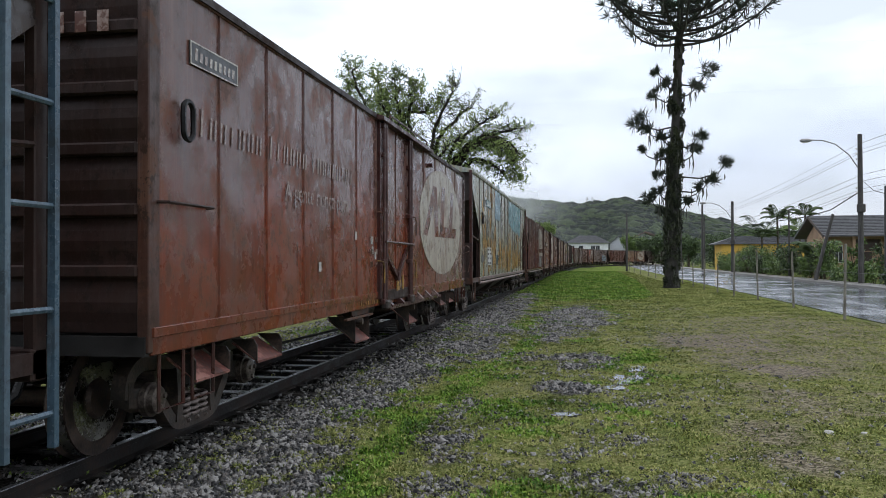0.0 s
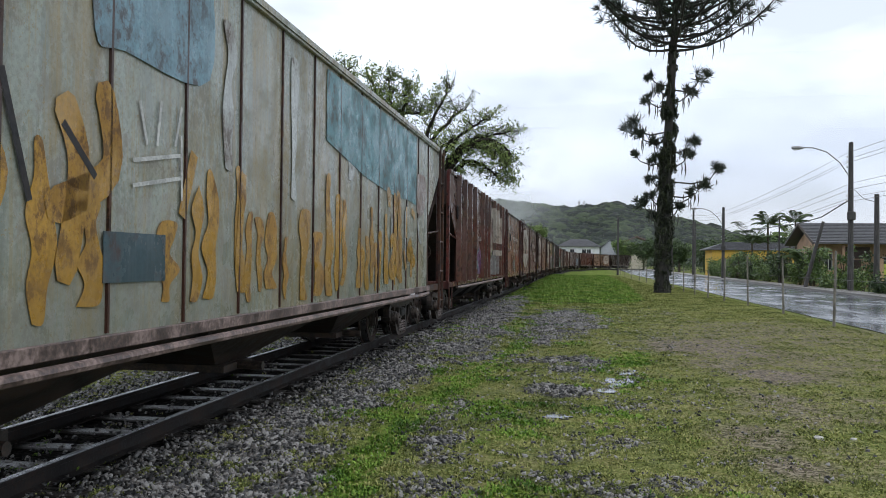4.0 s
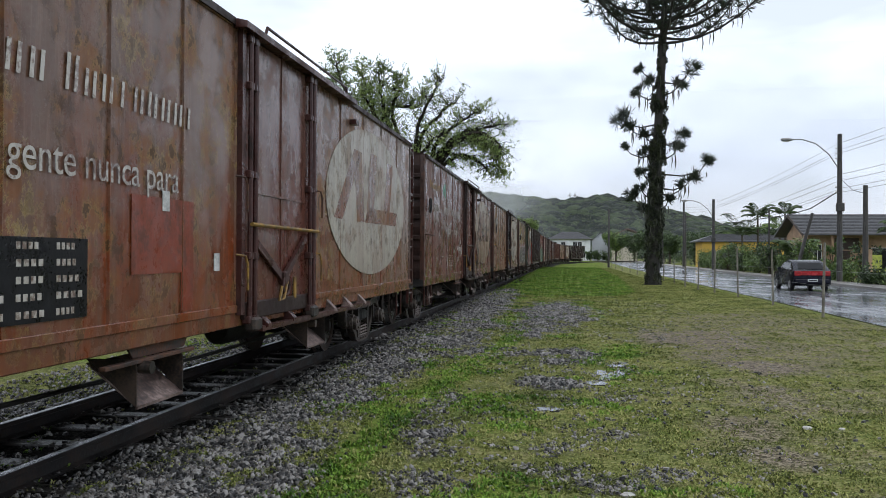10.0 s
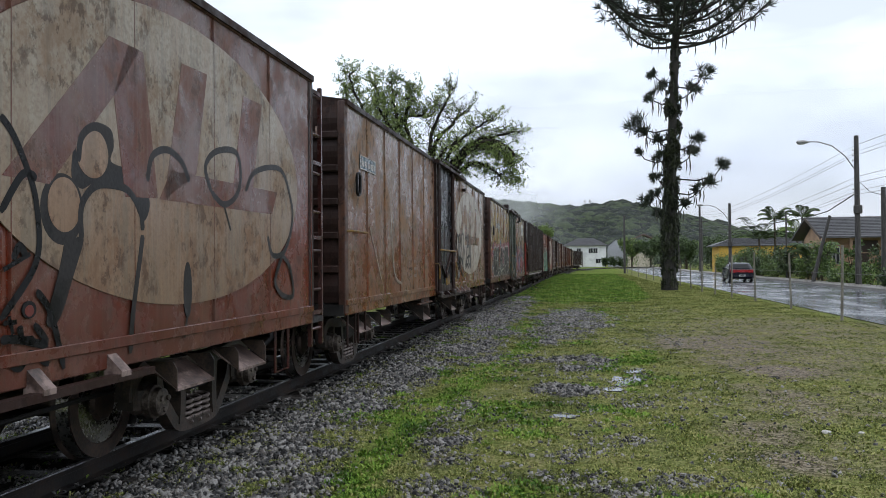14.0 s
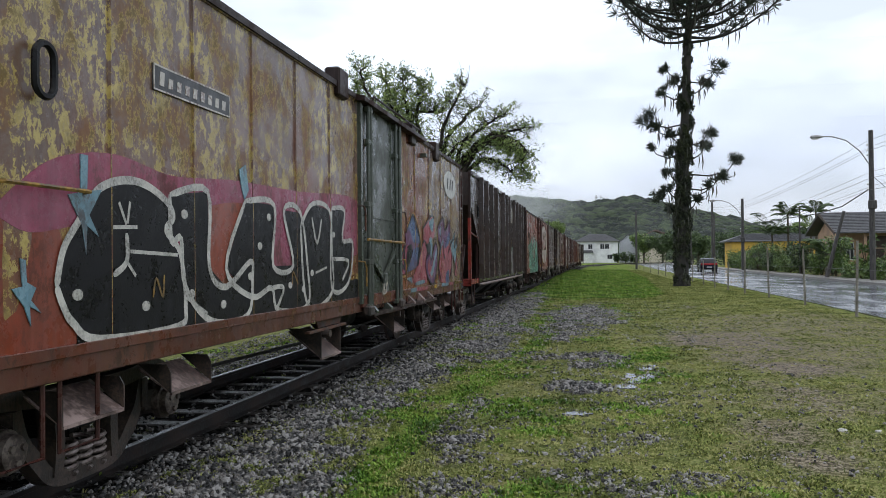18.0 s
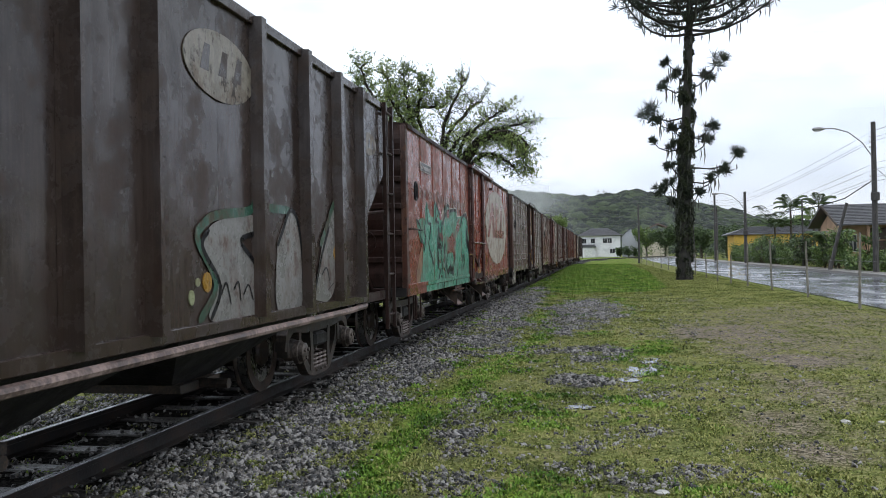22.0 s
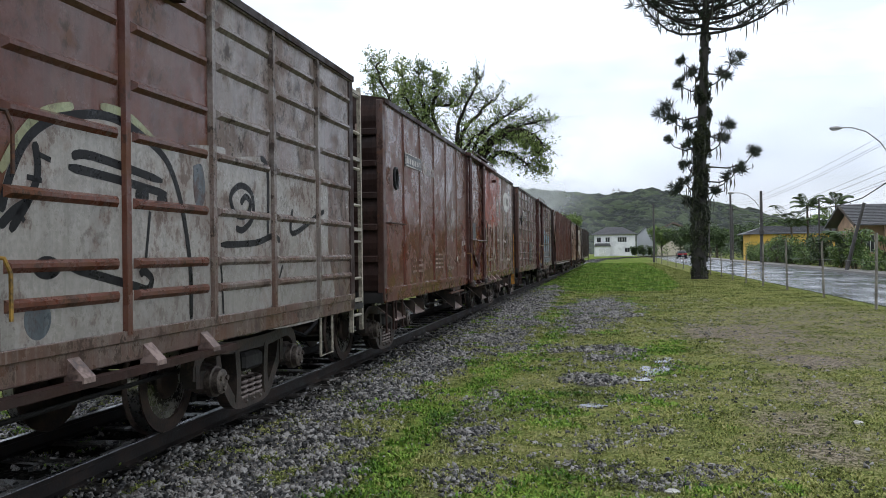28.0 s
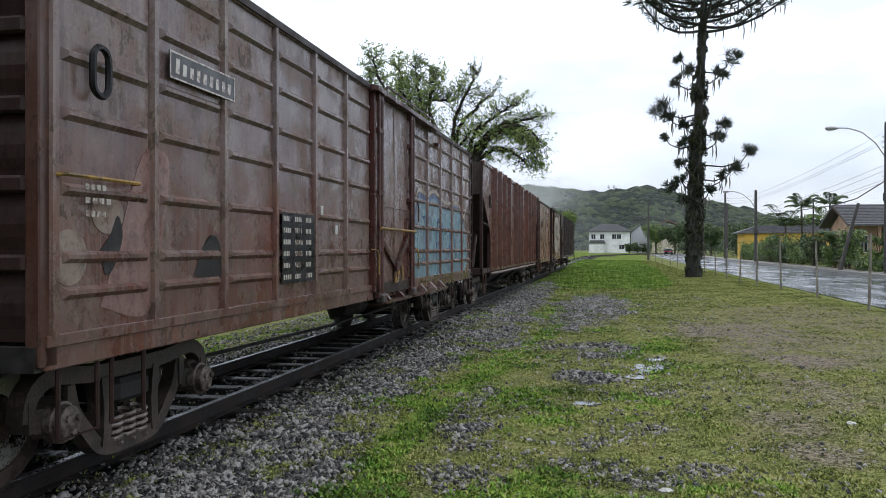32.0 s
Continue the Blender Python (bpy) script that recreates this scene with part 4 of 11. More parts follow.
def chute(w, y, mat, label, wide=0.67, deep=True, x=HW - 0.02):
    """Steel discharge scoop under the sill, open towards the side: a sloping floor, coloured as lit, between two
    cheeks, coloured as shaded, under a bent plate and a bar.
    """
    z1, zb = (0.72, 0.41) if deep else (0.74, 0.55)
    th = 0.012
    a, b = y - wide / 2, y + wide / 2
    back = x - (0.36 if deep else 0.24)
    # floor takes the paler steel: the light falling on it is in the colour
    tray = part("discharge_tray", Geo().prism([(back, z1 - 0.03), (x, zb), (x, zb - th), (back, z1 - 0.03 - th)], "y", a + th, b - th), mat, w, label)
    for q in (a, b - th):
        part("tray_cheek", Geo().prism([(back, z1), (x - 0.03, z1), (x, z1 - 0.05), (x, zb)], "y", q, q + th), M_IRON, tray, "triangular side plate in a shaded dark colour")
    part("tray_lip", Geo().box(x - 0.015, x + 0.004, a + th, b - th, zb - 0.016, zb + 0.004), mat, tray)
    if deep:
        part("tray_hood", Geo().prism([(a - 0.06, 0.81), (b + 0.14, 0.81), (b + 0.08, 0.725), (a + 0.02, 0.725)], "x", x - 0.05, x - 0.035), M_RUSTY, tray, "bent plate over the scoop")
        part("tray_bar", Geo().box(x - 0.03, x + 0.02, a - 0.40, b + 0.14, 0.695, 0.722, 0.004), M_RUSTY, tray)
        part("tray_pin", Geo().lathe([(-0.04, 0.02), (-0.04, 0.042), (0.05, 0.042), (0.05, 0.02)], "x", 10, (x + 0.03, a + 0.06, 0.665)), M_IRON, tray, "round locking pin", True)


def end_wall(w, y, s, mat, z0, z1, ribs=6, post=None):
    """Corrugated end with corner posts."""
    n = ribs * 6
    prof = []
    for i in range(n + 1):
        u = i / n
        prof.append((y + s * 0.035 * (0.5 - 0.5 * math.cos(2 * math.pi * u * ribs)), z0 + (z1 - z0) * u))
    g = Geo()
    vs, fs = [], []
    for x in (-HW + 0.06, HW - 0.06):
        vs += [(x, a, z) for a, z in prof]
    k = n + 1
    fs = [(i, i + 1, i + 1 + k, i + k) for i in range(n)]
    g.add(vs, fs)
    part("end_wall", g, mat, w, "horizontally corrugated steel end darkened for gap shade")
    for sx in (1, -1):
        g = Geo().box(sx * HW - (0.085 if sx > 0 else 0), sx * HW + (0.085 if sx < 0 else 0), min(y - s * 0.10, y + s * 0.045), max(y - s * 0.10, y + s * 0.045), z0 - 0.13, z1, 0.008)
        part("corner_post", g, post or mat, w)
    for i in range(ribs - 1):
        zz = z0 + (z1 - z0) * (i + 1) / ribs
        part("end_rib", Geo().box(-HW + 0.08, HW - 0.08, min(y, y + s * 0.06), max(y, y + s * 0.06), zz - 0.045, zz + 0.045, 0.015), mat, w)


def roof(w, half, mat, z, peak=0.14):
    g = Geo()
    ring = [(-HW - 0.03, z - 0.06), (-HW - 0.03, z), (-0.7, z + peak * 0.8), (0, z + peak), (0.7, z + peak * 0.8), (HW + 0.03, z), (HW + 0.03, z - 0.06)]
    g.prism(ring, "y", -half, half)
    part("roof", g, mat, w)


def boxcar(spec):
    """Covered steel van with a centre plug door."""
    mats = spec["mats"]
    paint, dark = mats["paint"], mats["dark"]
    s0, s1 = spec["span"]
    half = (s1 - 0.45 - s0) / 2
    w = thing("boxcar", spec["label"], "boxcar", group="wagons of the goods train")
    w["mid"] = (s0 + s1 - 0.45) / 2
    z0, z1 = 0.95, spec.get("top", 3.36)
    X = HW
    dy0, dy1 = -half + spec.get("door", 5.95), -half + spec.get("door", 5.95) + 2.0
    part("far_wall", Geo().box(-HW, -HW + 0.05, -half + 0.05, half - 0.05, z0, z1), paint, w)
    part("inner_wall", Geo().box(X - 0.10, X - 0.03, -half + 0.05, half - 0.05, z0, z1 - 0.02), paint, w)
    part("floor", Geo().box(-HW + 0.06, HW - 0.11, -half + 0.06, half - 0.06, 0.90, 0.96), M_STEEL, w)
    pressed = spec.get("pressed", False)
    rn = random.Random(int(s0 * 10))
    for a, b, k in ((-half + 0.04, dy0 - 0.06, 6), (dy1 + 0.06, half - 0.04, 5)):
        for i in range(k):
            p, q = a + (b - a) * i / k, a + (b - a) * (i + 1) / k
            if not pressed:
                part("side_sheet", dented_sheet(p + 0.002, q - 0.002, z0 + 0.01, z1 - 0.05, X - 0.004, s0 + i, spec.get("dents", 0.007)), mats.get("fade", paint) if a > 0 and i > 1 else mats.get("near", paint) if a > 0 else paint, w, smooth=True)
                part("seam", Geo().prism([(X - 0.012, q - 0.010), (X + 0.0065, q - 0.005), (X + 0.0065, q + 0.002), (X - 0.012, q + 0.003)], "z", z0 + 0.01, z1 - 0.05), mats.get("fade", paint) if a > 0 and i > 0 else paint, w, "lap seam between the sheets")
            else:
                tone = mats.get("near", paint) if a > 0 and i < 2 else paint
                part("side_sheet", Geo().box(X - 0.03, X - 0.012, p + 0.03, q - 0.03, z0 + 0.02, z1 - 0.05), tone, w)
                part("post", Geo().prism([(X - 0.03, p - 0.02), (X - 0.03, p + 0.06), (X + 0.02, p + 0.045), (X + 0.02, p - 0.005)], "z", z0 + 0.01, z1 - 0.04), tone, w)
                for zz in (1.19, 1.38, 1.74, 2.14, 2.45, 2.80, 3.10):
                    g = Geo()
                    g.add([(X - 0.012, p + 0.10, zz - 0.035), (X - 0.012, q - 0.05, zz - 0.035), (X - 0.012, q - 0.05, zz + 0.035), (X - 0.012, p + 0.10, zz + 0.035), (X + 0.018, p + 0.13, zz - 0.008), (X + 0.018, q - 0.08, zz - 0.008), (X + 0.018, q - 0.08, zz + 0.014), (X + 0.018, p + 0.13, zz + 0.014)],
                          [(0, 1, 5, 4), (1, 2, 6, 5), (2, 3, 7, 6), (3, 0, 4, 7), (4, 5, 6, 7)])
                    part("pressed_rib", g, tone, w)
    part("sheet_edge", Geo().box(X - 0.03, X + 0.012, -half, half, z1 - 0.05, z1 + 0.0, 0.004), paint, w)
    part("bottom_rail", Geo().box(X - 0.03, X + 0.016, -half, half, z0 - 0.03, z0 + 0.035, 0.004), mats.get("sill", paint), w)
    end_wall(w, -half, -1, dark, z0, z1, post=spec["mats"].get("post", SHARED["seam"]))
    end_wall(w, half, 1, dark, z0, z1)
    roof(w, half, mats.get("roof", dark), z1 + 0.02)
    # door
    dmat = mats.get("door", paint)
    door = part("door", dented_sheet(dy0 + 0.05, dy1 - 0.05, z0 - 0.02, z1 - 0.06, X + 0.015, s0 + 40, 0.01), dmat, w, spec.get("door_label", "steel plug door with lock rods"), smooth=True)
    rod = mats.get("rod", dark)
    ra, rb, rc, rd = spec.get("rods", (0.10, 0.22, 0.22, 0.10))
    for y in (dy0 + ra, dy0 + rb, dy1 - rc, dy1 - rd):
        part("lock_rod", Geo().tube([(X + 0.065, y, z0 - 0.12), (X + 0.065, y, z1 - 0.02)], 0.024, 8), rod, door)
        for z in (z0 - 0.1, z0 + 0.45, z0 + 1.15, z1 - 0.5, z1 - 0.1):
            part("rod_bracket", Geo().box(X + 0.01, X + 0.085, y - 0.045, y + 0.045, z - 0.035, z + 0.035, 0.01), rod, door)
    for a in (dy0 - 0.05, dy1 - 0.03):
        part("door_frame", Geo().box(X - 0.02, X + 0.05, a, a + 0.08, z0 - 0.05, z1), rod, w)
    zb = z0 + 0.72
    part("door_bar", Geo().tube([(X + 0.10, dy0 + 0.05, zb), (X + 0.10, dy1 - 0.05, zb - 0.01)], 0.018, 7), mats.get("bar", rod), door)
    ym = (dy0 + dy1) / 2
    for (ya, za), (yb, zb2) in (((dy0 + 0.30, z0 + 0.56), (ym - 0.03, z0 + 0.24)), ((dy1 - 0.32, z0 + 0.64), (ym + 0.03, z0 + 0.24))):
        ny, nz = -(zb2 - za), (yb - ya)
        l = math.hypot(ny, nz) / 0.035
        part("door_brace", Geo().prism([(ya + ny / l, za + nz / l), (yb + ny / l, zb2 + nz / l), (yb - ny / l, zb2 - nz / l), (ya - ny / l, za - nz / l)], "x", X + 0.03, X + 0.06), rod, door, "flat slanting brace plate")
    part("brace_hub", Geo().box(X + 0.02, X + 0.09, ym - 0.06, ym + 0.06, z0 + 0.17, z0 + 0.30, 0.012), rod, door)
    part("lock_lever", Geo().tube([(X + 0.08, ym + 0.03, z0 + 0.20), (X + 0.09, ym - 0.10, z0 + 0.04), (X + 0.09, ym - 0.22, z0 + 0.03), (X + 0.08, ym - 0.12, z0 + 0.16)], 0.014, 6), mats.get("lever", M_YELLOW), door, "bent steel locking lever" if "lever" in mats else "yellow bent locking lever", True)
    if "lever" not in mats:
        part("lever_plate", Geo().box(X + 0.03, X + 0.05, ym + 0.34, ym + 0.40, z0 + 0.02, z0 + 0.24, 0.006), M_YELLOW, door, "worn yellow plate")
    for ya, za in ((dy0 - 0.06, z0 + 0.32), (dy0 - 0.08, z0 + 0.98), (dy1 + 0.05, z0 + 0.34), (dy1 + 0.07, z0 + 1.02)):
        part("bent_handle", Geo().tube([(X + 0.02, ya - 0.03, za + 0.14), (X + 0.09, ya, za + 0.13), (X + 0.10, ya + 0.03, za + 0.06), (X + 0.10, ya + 0.03, za - 0.16)], 0.011, 6), M_RUSTY if za > z0 + 0.5 else mats.get("bar", M_YELLOW), w, "short bent rod handle", True)
    part("door_sill", Geo().box(X - 0.01, X + 0.045, dy0 + 0.05, dy1 - 0.05, z0 - 0.10, z0 + 0.05, 0.01), mats.get("door_sill", dark), door)
    for ya in (dy0 + 0.18, dy1 - 0.16):
        part("roller_box", Geo().box(X + 0.02, X + 0.12, ya - 0.10, ya + 0.10, z0 - 0.20, z0 - 0.08, 0.02), M_IRON, door, "cast roller bracket")
    part("door_wheel", Geo().tube([(X + 0.08, ym + 0.09 * math.cos(a), z0 + 0.16 + 0.09 * math.sin(a)) for a in [i * math.pi / 7 for i in range(15)]], 0.013, 6), rod, door, "round locking handle")
    seam = Geo() if spec.get("plain_door") else Geo().box(X + 0.012, X + 0.026, ym - 0.012, ym + 0.012, z0, z1 - 0.06)
    part("door_seam", seam.box(X + 0.012, X + 0.03, dy0 + 0.26, dy1 - 0.26, z0 + 1.0, z0 + 1.02), dmat, door)
    # rails that the door slides on
    part("door_track", Geo().box(X + 0.02, X + 0.09, dy0 + 0.35, dy1 + 2.45, z0 - 0.22, z0 - 0.175), mats.get("track", rod), w, "door sliding rail under the sill")
    for i in range(6):
        y = dy0 + 0.5 + i * 0.72
        if y < dy1 + 2.4:
            part("track_bracket", Geo().prism([(X - 0.02, z0 - 0.04), (X + 0.10, z0 - 0.16), (X + 0.10, z0 - 0.19), (X - 0.02, z0 - 0.19)], "y", y - 0.05, y + 0.05), M_PALEW if i > 2 else rod, w, "bent bracket with a pale face" if i > 2 else "")
    if spec.get("hood", True):
        part("door_hood", Geo().prism([(X - 0.02, z1 + 0.03), (X + 0.13, z1 - 0.005), (X + 0.13, z1 - 0.06), (X - 0.02, z1 - 0.05)], "y", dy0 - 0.15, dy1 + 1.5), mats.get("track", rod), w, "projecting rail over the door")
        part("roof_grab", Geo().tube([(X + 0.05, dy0 + 0.45, z1), (X + 0.07, dy0 + 0.47, z1 + 0.10), (X + 0.07, dy1 + 1.2, z1 + 0.10), (X + 0.05, dy1 + 1.25, z1)], 0.015, 6), mats.get("track", rod), w, "thin tube along the roof edge")
        part("door_stop", Geo().box(X, X + 0.09, dy1 + 1.6, dy1 + 1.74, z1 - 0.28, z1 - 0.22), rod, w)
    for yb, zb in spec.get("blocks", ()):
        part("roof_block", Geo().box(X - 0.12, X + 0.06, yb, yb + 0.34, zb - 0.20, zb + 0.12, 0.02), dark, w, "dark steel block on the roof edge")
    # grips and ladder
    g = Geo()
    ring_handle(g, -half + 0.40, z0 + 1.45, 0.075, 0.135, 0.02)
    part("lifting_ring", g, M_BLACK if not pressed else M_BLACK, w, "dark oval ring on the side", smooth=True)
    part("grab_iron", Geo().tube([(X + 0.0, -half + 0.06, z0 + 0.86), (X + 0.07, -half + 0.08, z0 + 0.86), (X + 0.07, -half + 0.75, z0 + 0.86), (X + 0.0, -half + 0.79, z0 + 0.86)], 0.012, 6), mats.get("bar", dark), w)
    ladder(w, half + 0.06, half + 0.42, 0.55, z1 - 0.02, X - 0.04, mats.get("ladder", dark), 7, spec.get("ladder_label", "narrow steel end ladder"))
    if mats.get("tip"):
        part("painted_stile", Geo().box(X - 0.075, X - 0.024, half + 0.035, half + 0.085, 0.5, 1.95), mats["tip"], w, "bright paint on the lower ladder stile")
        part("painted_stile", Geo().box(X - 0.075, X - 0.024, half + 0.395, half + 0.445, 0.5, 1.95), mats["tip"], w, "bright paint on the lower ladder stile")
    for zz in (0.9, 1.7, 2.5, z1 - 0.1):
        part("ladder_stay", Geo().box(X - 0.08, X - 0.03, half - 0.02, half + 0.42, zz - 0.02, zz + 0.02), mats.get("ladder", dark), w)
    part("end_platform", Geo().box(-1.2, X - 0.02, half, half + 0.40, 0.80, 0.86), M_STEEL, w)
    part("end_beam", Geo().box(-1.2, X - 0.02, -half - 0.06, -half, 0.80, 0.93), M_STEEL, w)
    for yy in (half - 1.0, -half + 0.14, -half + 0.62):
        part("step_stirrup", Geo().tube([(X - 0.03, yy, 0.82), (X - 0.03, yy, 0.42), (X - 0.03, yy + 0.34, 0.42), (X - 0.03, yy + 0.34, 0.82)], 0.014, 6), mats.get("ladder", dark), w)
    underframe(w, half, mats.get("sill", paint))
    tray = mats.get("tray", M_PALEW)
    for y in spec.get("trays", (-6.0, -4.85, -1.72, 1.42, 4.3, 5.35)):
        chute(w, y, tray, "dark steel discharge scoop with its floor painted as lit", 0.67 if abs(y) < 3 else 0.6, abs(y) < 3)
    part("air_tank", Geo().lathe([(-0.5, 0.02), (-0.5, 0.13), (-0.44, 0.17), (0.44, 0.17), (0.5, 0.13), (0.5, 0.02)], "y", 14, (0.45, 1.2, 0.62)), M_STEEL, w, "dark brake air cylinder", True)
    part("brake_rod", Geo().tube([(0.7, -half + 2.2, 0.5), (0.6, 0, 0.42), (0.7, half - 2.2, 0.5)], 0.018, 6), M_STEEL, w)
    return w, dict(half=half, X=X, z0=z0, z1=z1, d0=dy0, d1=dy1)


def hopper(spec):
    """Hopper wagon: straight side with upright ribs or seams, slanted open ends, funnels below."""
    mats = spec["mats"]
    paint, dark = mats["paint"], mats["dark"]
    s0, s1 = spec["span"]
    half = (s1 - s0) / 2
    w = thing("hopper_wagon", spec["label"], "hopper wagon", group="wagons of the goods train")
    w["mid"] = (s0 + s1) / 2
    z0, z1 = 0.95, spec.get("top", 3.42)
    X = HW - 0.02
    inset = spec.get("inset", 1.38)
    hi, lo = spec.get("cut", (2.72, 1.72))
    # side sheet with slanted lower corners
    ribs = spec.get("ribs", 0)
    def outline(y0, y1):
        """Lower edge of the side at a place along it."""
        return [(y0, z1), (y1, z1), (y1, low(y1)), (y0, low(y0))]
    def low(y):
        d = half - abs(y)
        if d >= inset:
            return z0
        return lo + (hi - lo) * (1 - d / inset)
    n = spec.get("sheets", 12)
    ys = [-half + 0.06, -half + inset - 0.001, *[-half + inset + (2 * half - 2 * inset) * i / n for i in range(n + 1)], half - inset + 0.001, half - 0.06]
    for sx in (1, -1):
        if sx < 0:
            g = Geo()
            g.box(-X, -X + 0.03, -half + inset, half - inset, z0, z1)
            part("far_side", g, paint, w)
            continue
        for y0, y1 in zip(ys, ys[1:]):
            if y1 - y0 < 0.01:
                continue
            ends = y0 < -half + inset - 0.01 or y1 > half - inset + 0.01
            if ends:
                part("side_corner", Geo().prism(outline(y0, y1), "x", X - 0.02, X - 0.004), paint, w)
            else:
                part("side_sheet", dented_sheet(y0 + 0.002, y1 - 0.002, z0, z1 - 0.03, X - 0.004, s0 + y0, spec.get("dents", 0.005), 6, 10), paint, w, smooth=True)
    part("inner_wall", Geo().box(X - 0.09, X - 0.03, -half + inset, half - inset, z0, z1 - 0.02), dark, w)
    part("top_chord", Geo().box(X - 0.05, X + 0.035, -half + 0.02, half - 0.02, z1 - 0.07, z1 + 0.02, 0.006), paint, w)
    part("top_chord", Geo().box(-X - 0.035, -X + 0.05, -half + 0.02, half - 0.02, z1 - 0.07, z1 + 0.02, 0.006), paint, w)
    rib_y = []
    if ribs:
        for y in RIBS:
            y += spec.get("rib_shift", -0.2)
            rib_y.append(y)
            part("side_rib", Geo().prism([(X - 0.01, y - 0.075), (X + 0.10, y - 0.05), (X + 0.10, y + 0.05), (X - 0.01, y + 0.075)], "z", z0 - 0.02, z1 + 0.0), mats.get("rib", paint), w)
    else:
        for i in range(n + 1):
            y = -half + inset + (2 * half - 2 * inset) * i / n
            # dark strip gives the lap's rust and, in its colour, its thin shadow
            part("seam", Geo().box(X - 0.01, X + 0.008, y - 0.012, y + 0.012, z0 + 0.01, z1 - 0.05), SHARED["seam"], w)
    part("side_sill", Geo().box(X - 0.06, X + 0.03, -half + inset - 0.15, half - inset + 0.15, z0 - 0.09, z0 + 0.0, 0.006), mats.get("sill", paint), w)
    part("sill_pipe", Geo().tube([(X + 0.0, -half + inset - 0.1, z0 - 0.14), (X + 0.03, -half + inset + 0.6, z0 - 0.15), (X + 0.03, half - inset - 0.6, z0 - 0.15), (X, half - inset + 0.1, z0 - 0.14)], 0.035, 8), mats.get("pipe", M_PALEW), w, "long pale tube under the side", True)
    # ends: slope sheet, posts, rails
    for s in (-1, 1):
        pm = mats.get("post", dark) if s < 0 or not spec.get("post_top") else dark
        em = mats.get("endsill", dark) if s < 0 or not spec.get("post_top") else dark
        e = s * half
        g = Geo()
        a = s * (half - 0.14)
        b = s * (half - inset - 1.3)
        g.add([(-X + 0.03, a, z1 - 0.75), (X - 0.03, a, z1 - 0.75), (X - 0.03, b, z0 - 0.05), (-X + 0.03, b, z0 - 0.05)], [(0, 1, 2, 3)])
        g.add([(-X + 0.03, a, z1), (X - 0.03, a, z1), (X - 0.03, a, z1 - 0.75), (-X + 0.03, a, z1 - 0.75)], [(0, 1, 2, 3)])
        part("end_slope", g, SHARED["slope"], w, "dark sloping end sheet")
        for sx in (1, -1):
            part("end_post", Geo().box(sx * X - (0.07 if sx > 0 else 0), sx * X + (0.07 if sx < 0 else 0), min(e, e - s * 0.10), max(e, e - s * 0.10), 0.80, spec.get("post_top", z1), 0.008), pm, w)
            if spec.get("post_top"):
                part("end_post", Geo().box(sx * X - (0.05 if sx > 0 else 0), sx * X + (0.05 if sx < 0 else 0), min(e, e - s * 0.08), max(e, e - s * 0.08), spec["post_top"], z1, 0.006), dark, w)
            part("side_rail", Geo().tube([(sx * (X - 0.02), e - s * 0.05, z0 + 1.08), (sx * (X - 0.02), s * (half - inset - 0.0), z0 + 0.98)], 0.02, 6), pm, w)
        part("end_sill", Geo().box(-X, X, min(e, e - s * 0.12), max(e, e - s * 0.12), 0.80, 0.97, 0.01), em, w)
        for sx in (1, -1):
            part("slope_stay", Geo().tube([(sx * (X - 0.25), e - s * 0.1, 0.97), (sx * (X - 0.3), e - s * 0.9, 1.75)], 0.035, 6), dark, w)
        part("platform_sill", Geo().box(X - 0.07, X, min(e, s * (half - inset)), max(e, s * (half - inset)), 0.84, 0.95), em, w)
        part("end_gear", Geo().box(-0.5, 0.6, s * (half - 0.75) if s > 0 else -half + 0.25, half - 0.25 if s > 0 else s * (half - 0.75), 0.95, 1.25, 0.05), M_STEEL, w, "brake gear on the end platform")
    if spec.get("covered"):
        for s in (-1, 1):
            c = s * (half - 0.95)
            part("brake_cylinder", Geo().lathe([(c - 0.30, 0.05), (c - 0.30, 0.19), (c - 0.25, 0.22), (c + 0.20, 0.22), (c + 0.21, 0.25), (c + 0.25, 0.25), (c + 0.27, 0.05)], "y", 22, (0.95, 0, 1.20)), M_STEEL, w, "dark round brake cylinder on the end platform", True)
    part("brake_wheel", Geo().tube([(X - 0.25 + 0.0, half - 0.07 + 0.0, 1.55)] + [(X - 0.35 + 0.16 * math.cos(a), half - 0.05, 1.6 + 0.16 * math.sin(a)) for a in [i * math.pi / 8 for i in range(17)]], 0.013, 6), mats.get("ladder", dark), w, "hand brake wheel")
    ladder(w, half - 0.40, half - 0.02, 0.45, z1 + 0.03, X + 0.06, mats.get("ladder", dark), 6, spec.get("ladder_label", "steel ladder at the wagon's end"))
    part("step_stirrup", Geo().tube([(X, -half + 0.05, 0.85), (X, -half + 0.1, 0.38), (X, -half + 0.45, 0.38), (X, -half + 0.5, 0.85)], 0.016, 6), mats.get("ladder", dark), w)
    g = Geo()
    ring_handle(g, -half + inset - 0.35 if ribs else -half + inset + 0.5, z0 + 1.6, x=X + 0.03)
    part("lifting_ring", g, mats.get("ring", M_BLACK), w, "oval steel ring on the side", smooth=True)
    if spec.get("covered"):
        roof(w, half - 0.05, paint, z1 + 0.02, 0.2)
    # discharge funnels between the trucks
    fm = mats.get("funnel", M_STEEL)
    k = 3
    span = 2 * half - 2 * inset - 3.2
    for i in range(k):
        y = -span / 2 + span * (i + 0.5) / k
        g = Geo()
        h = span / k / 2 * 0.98
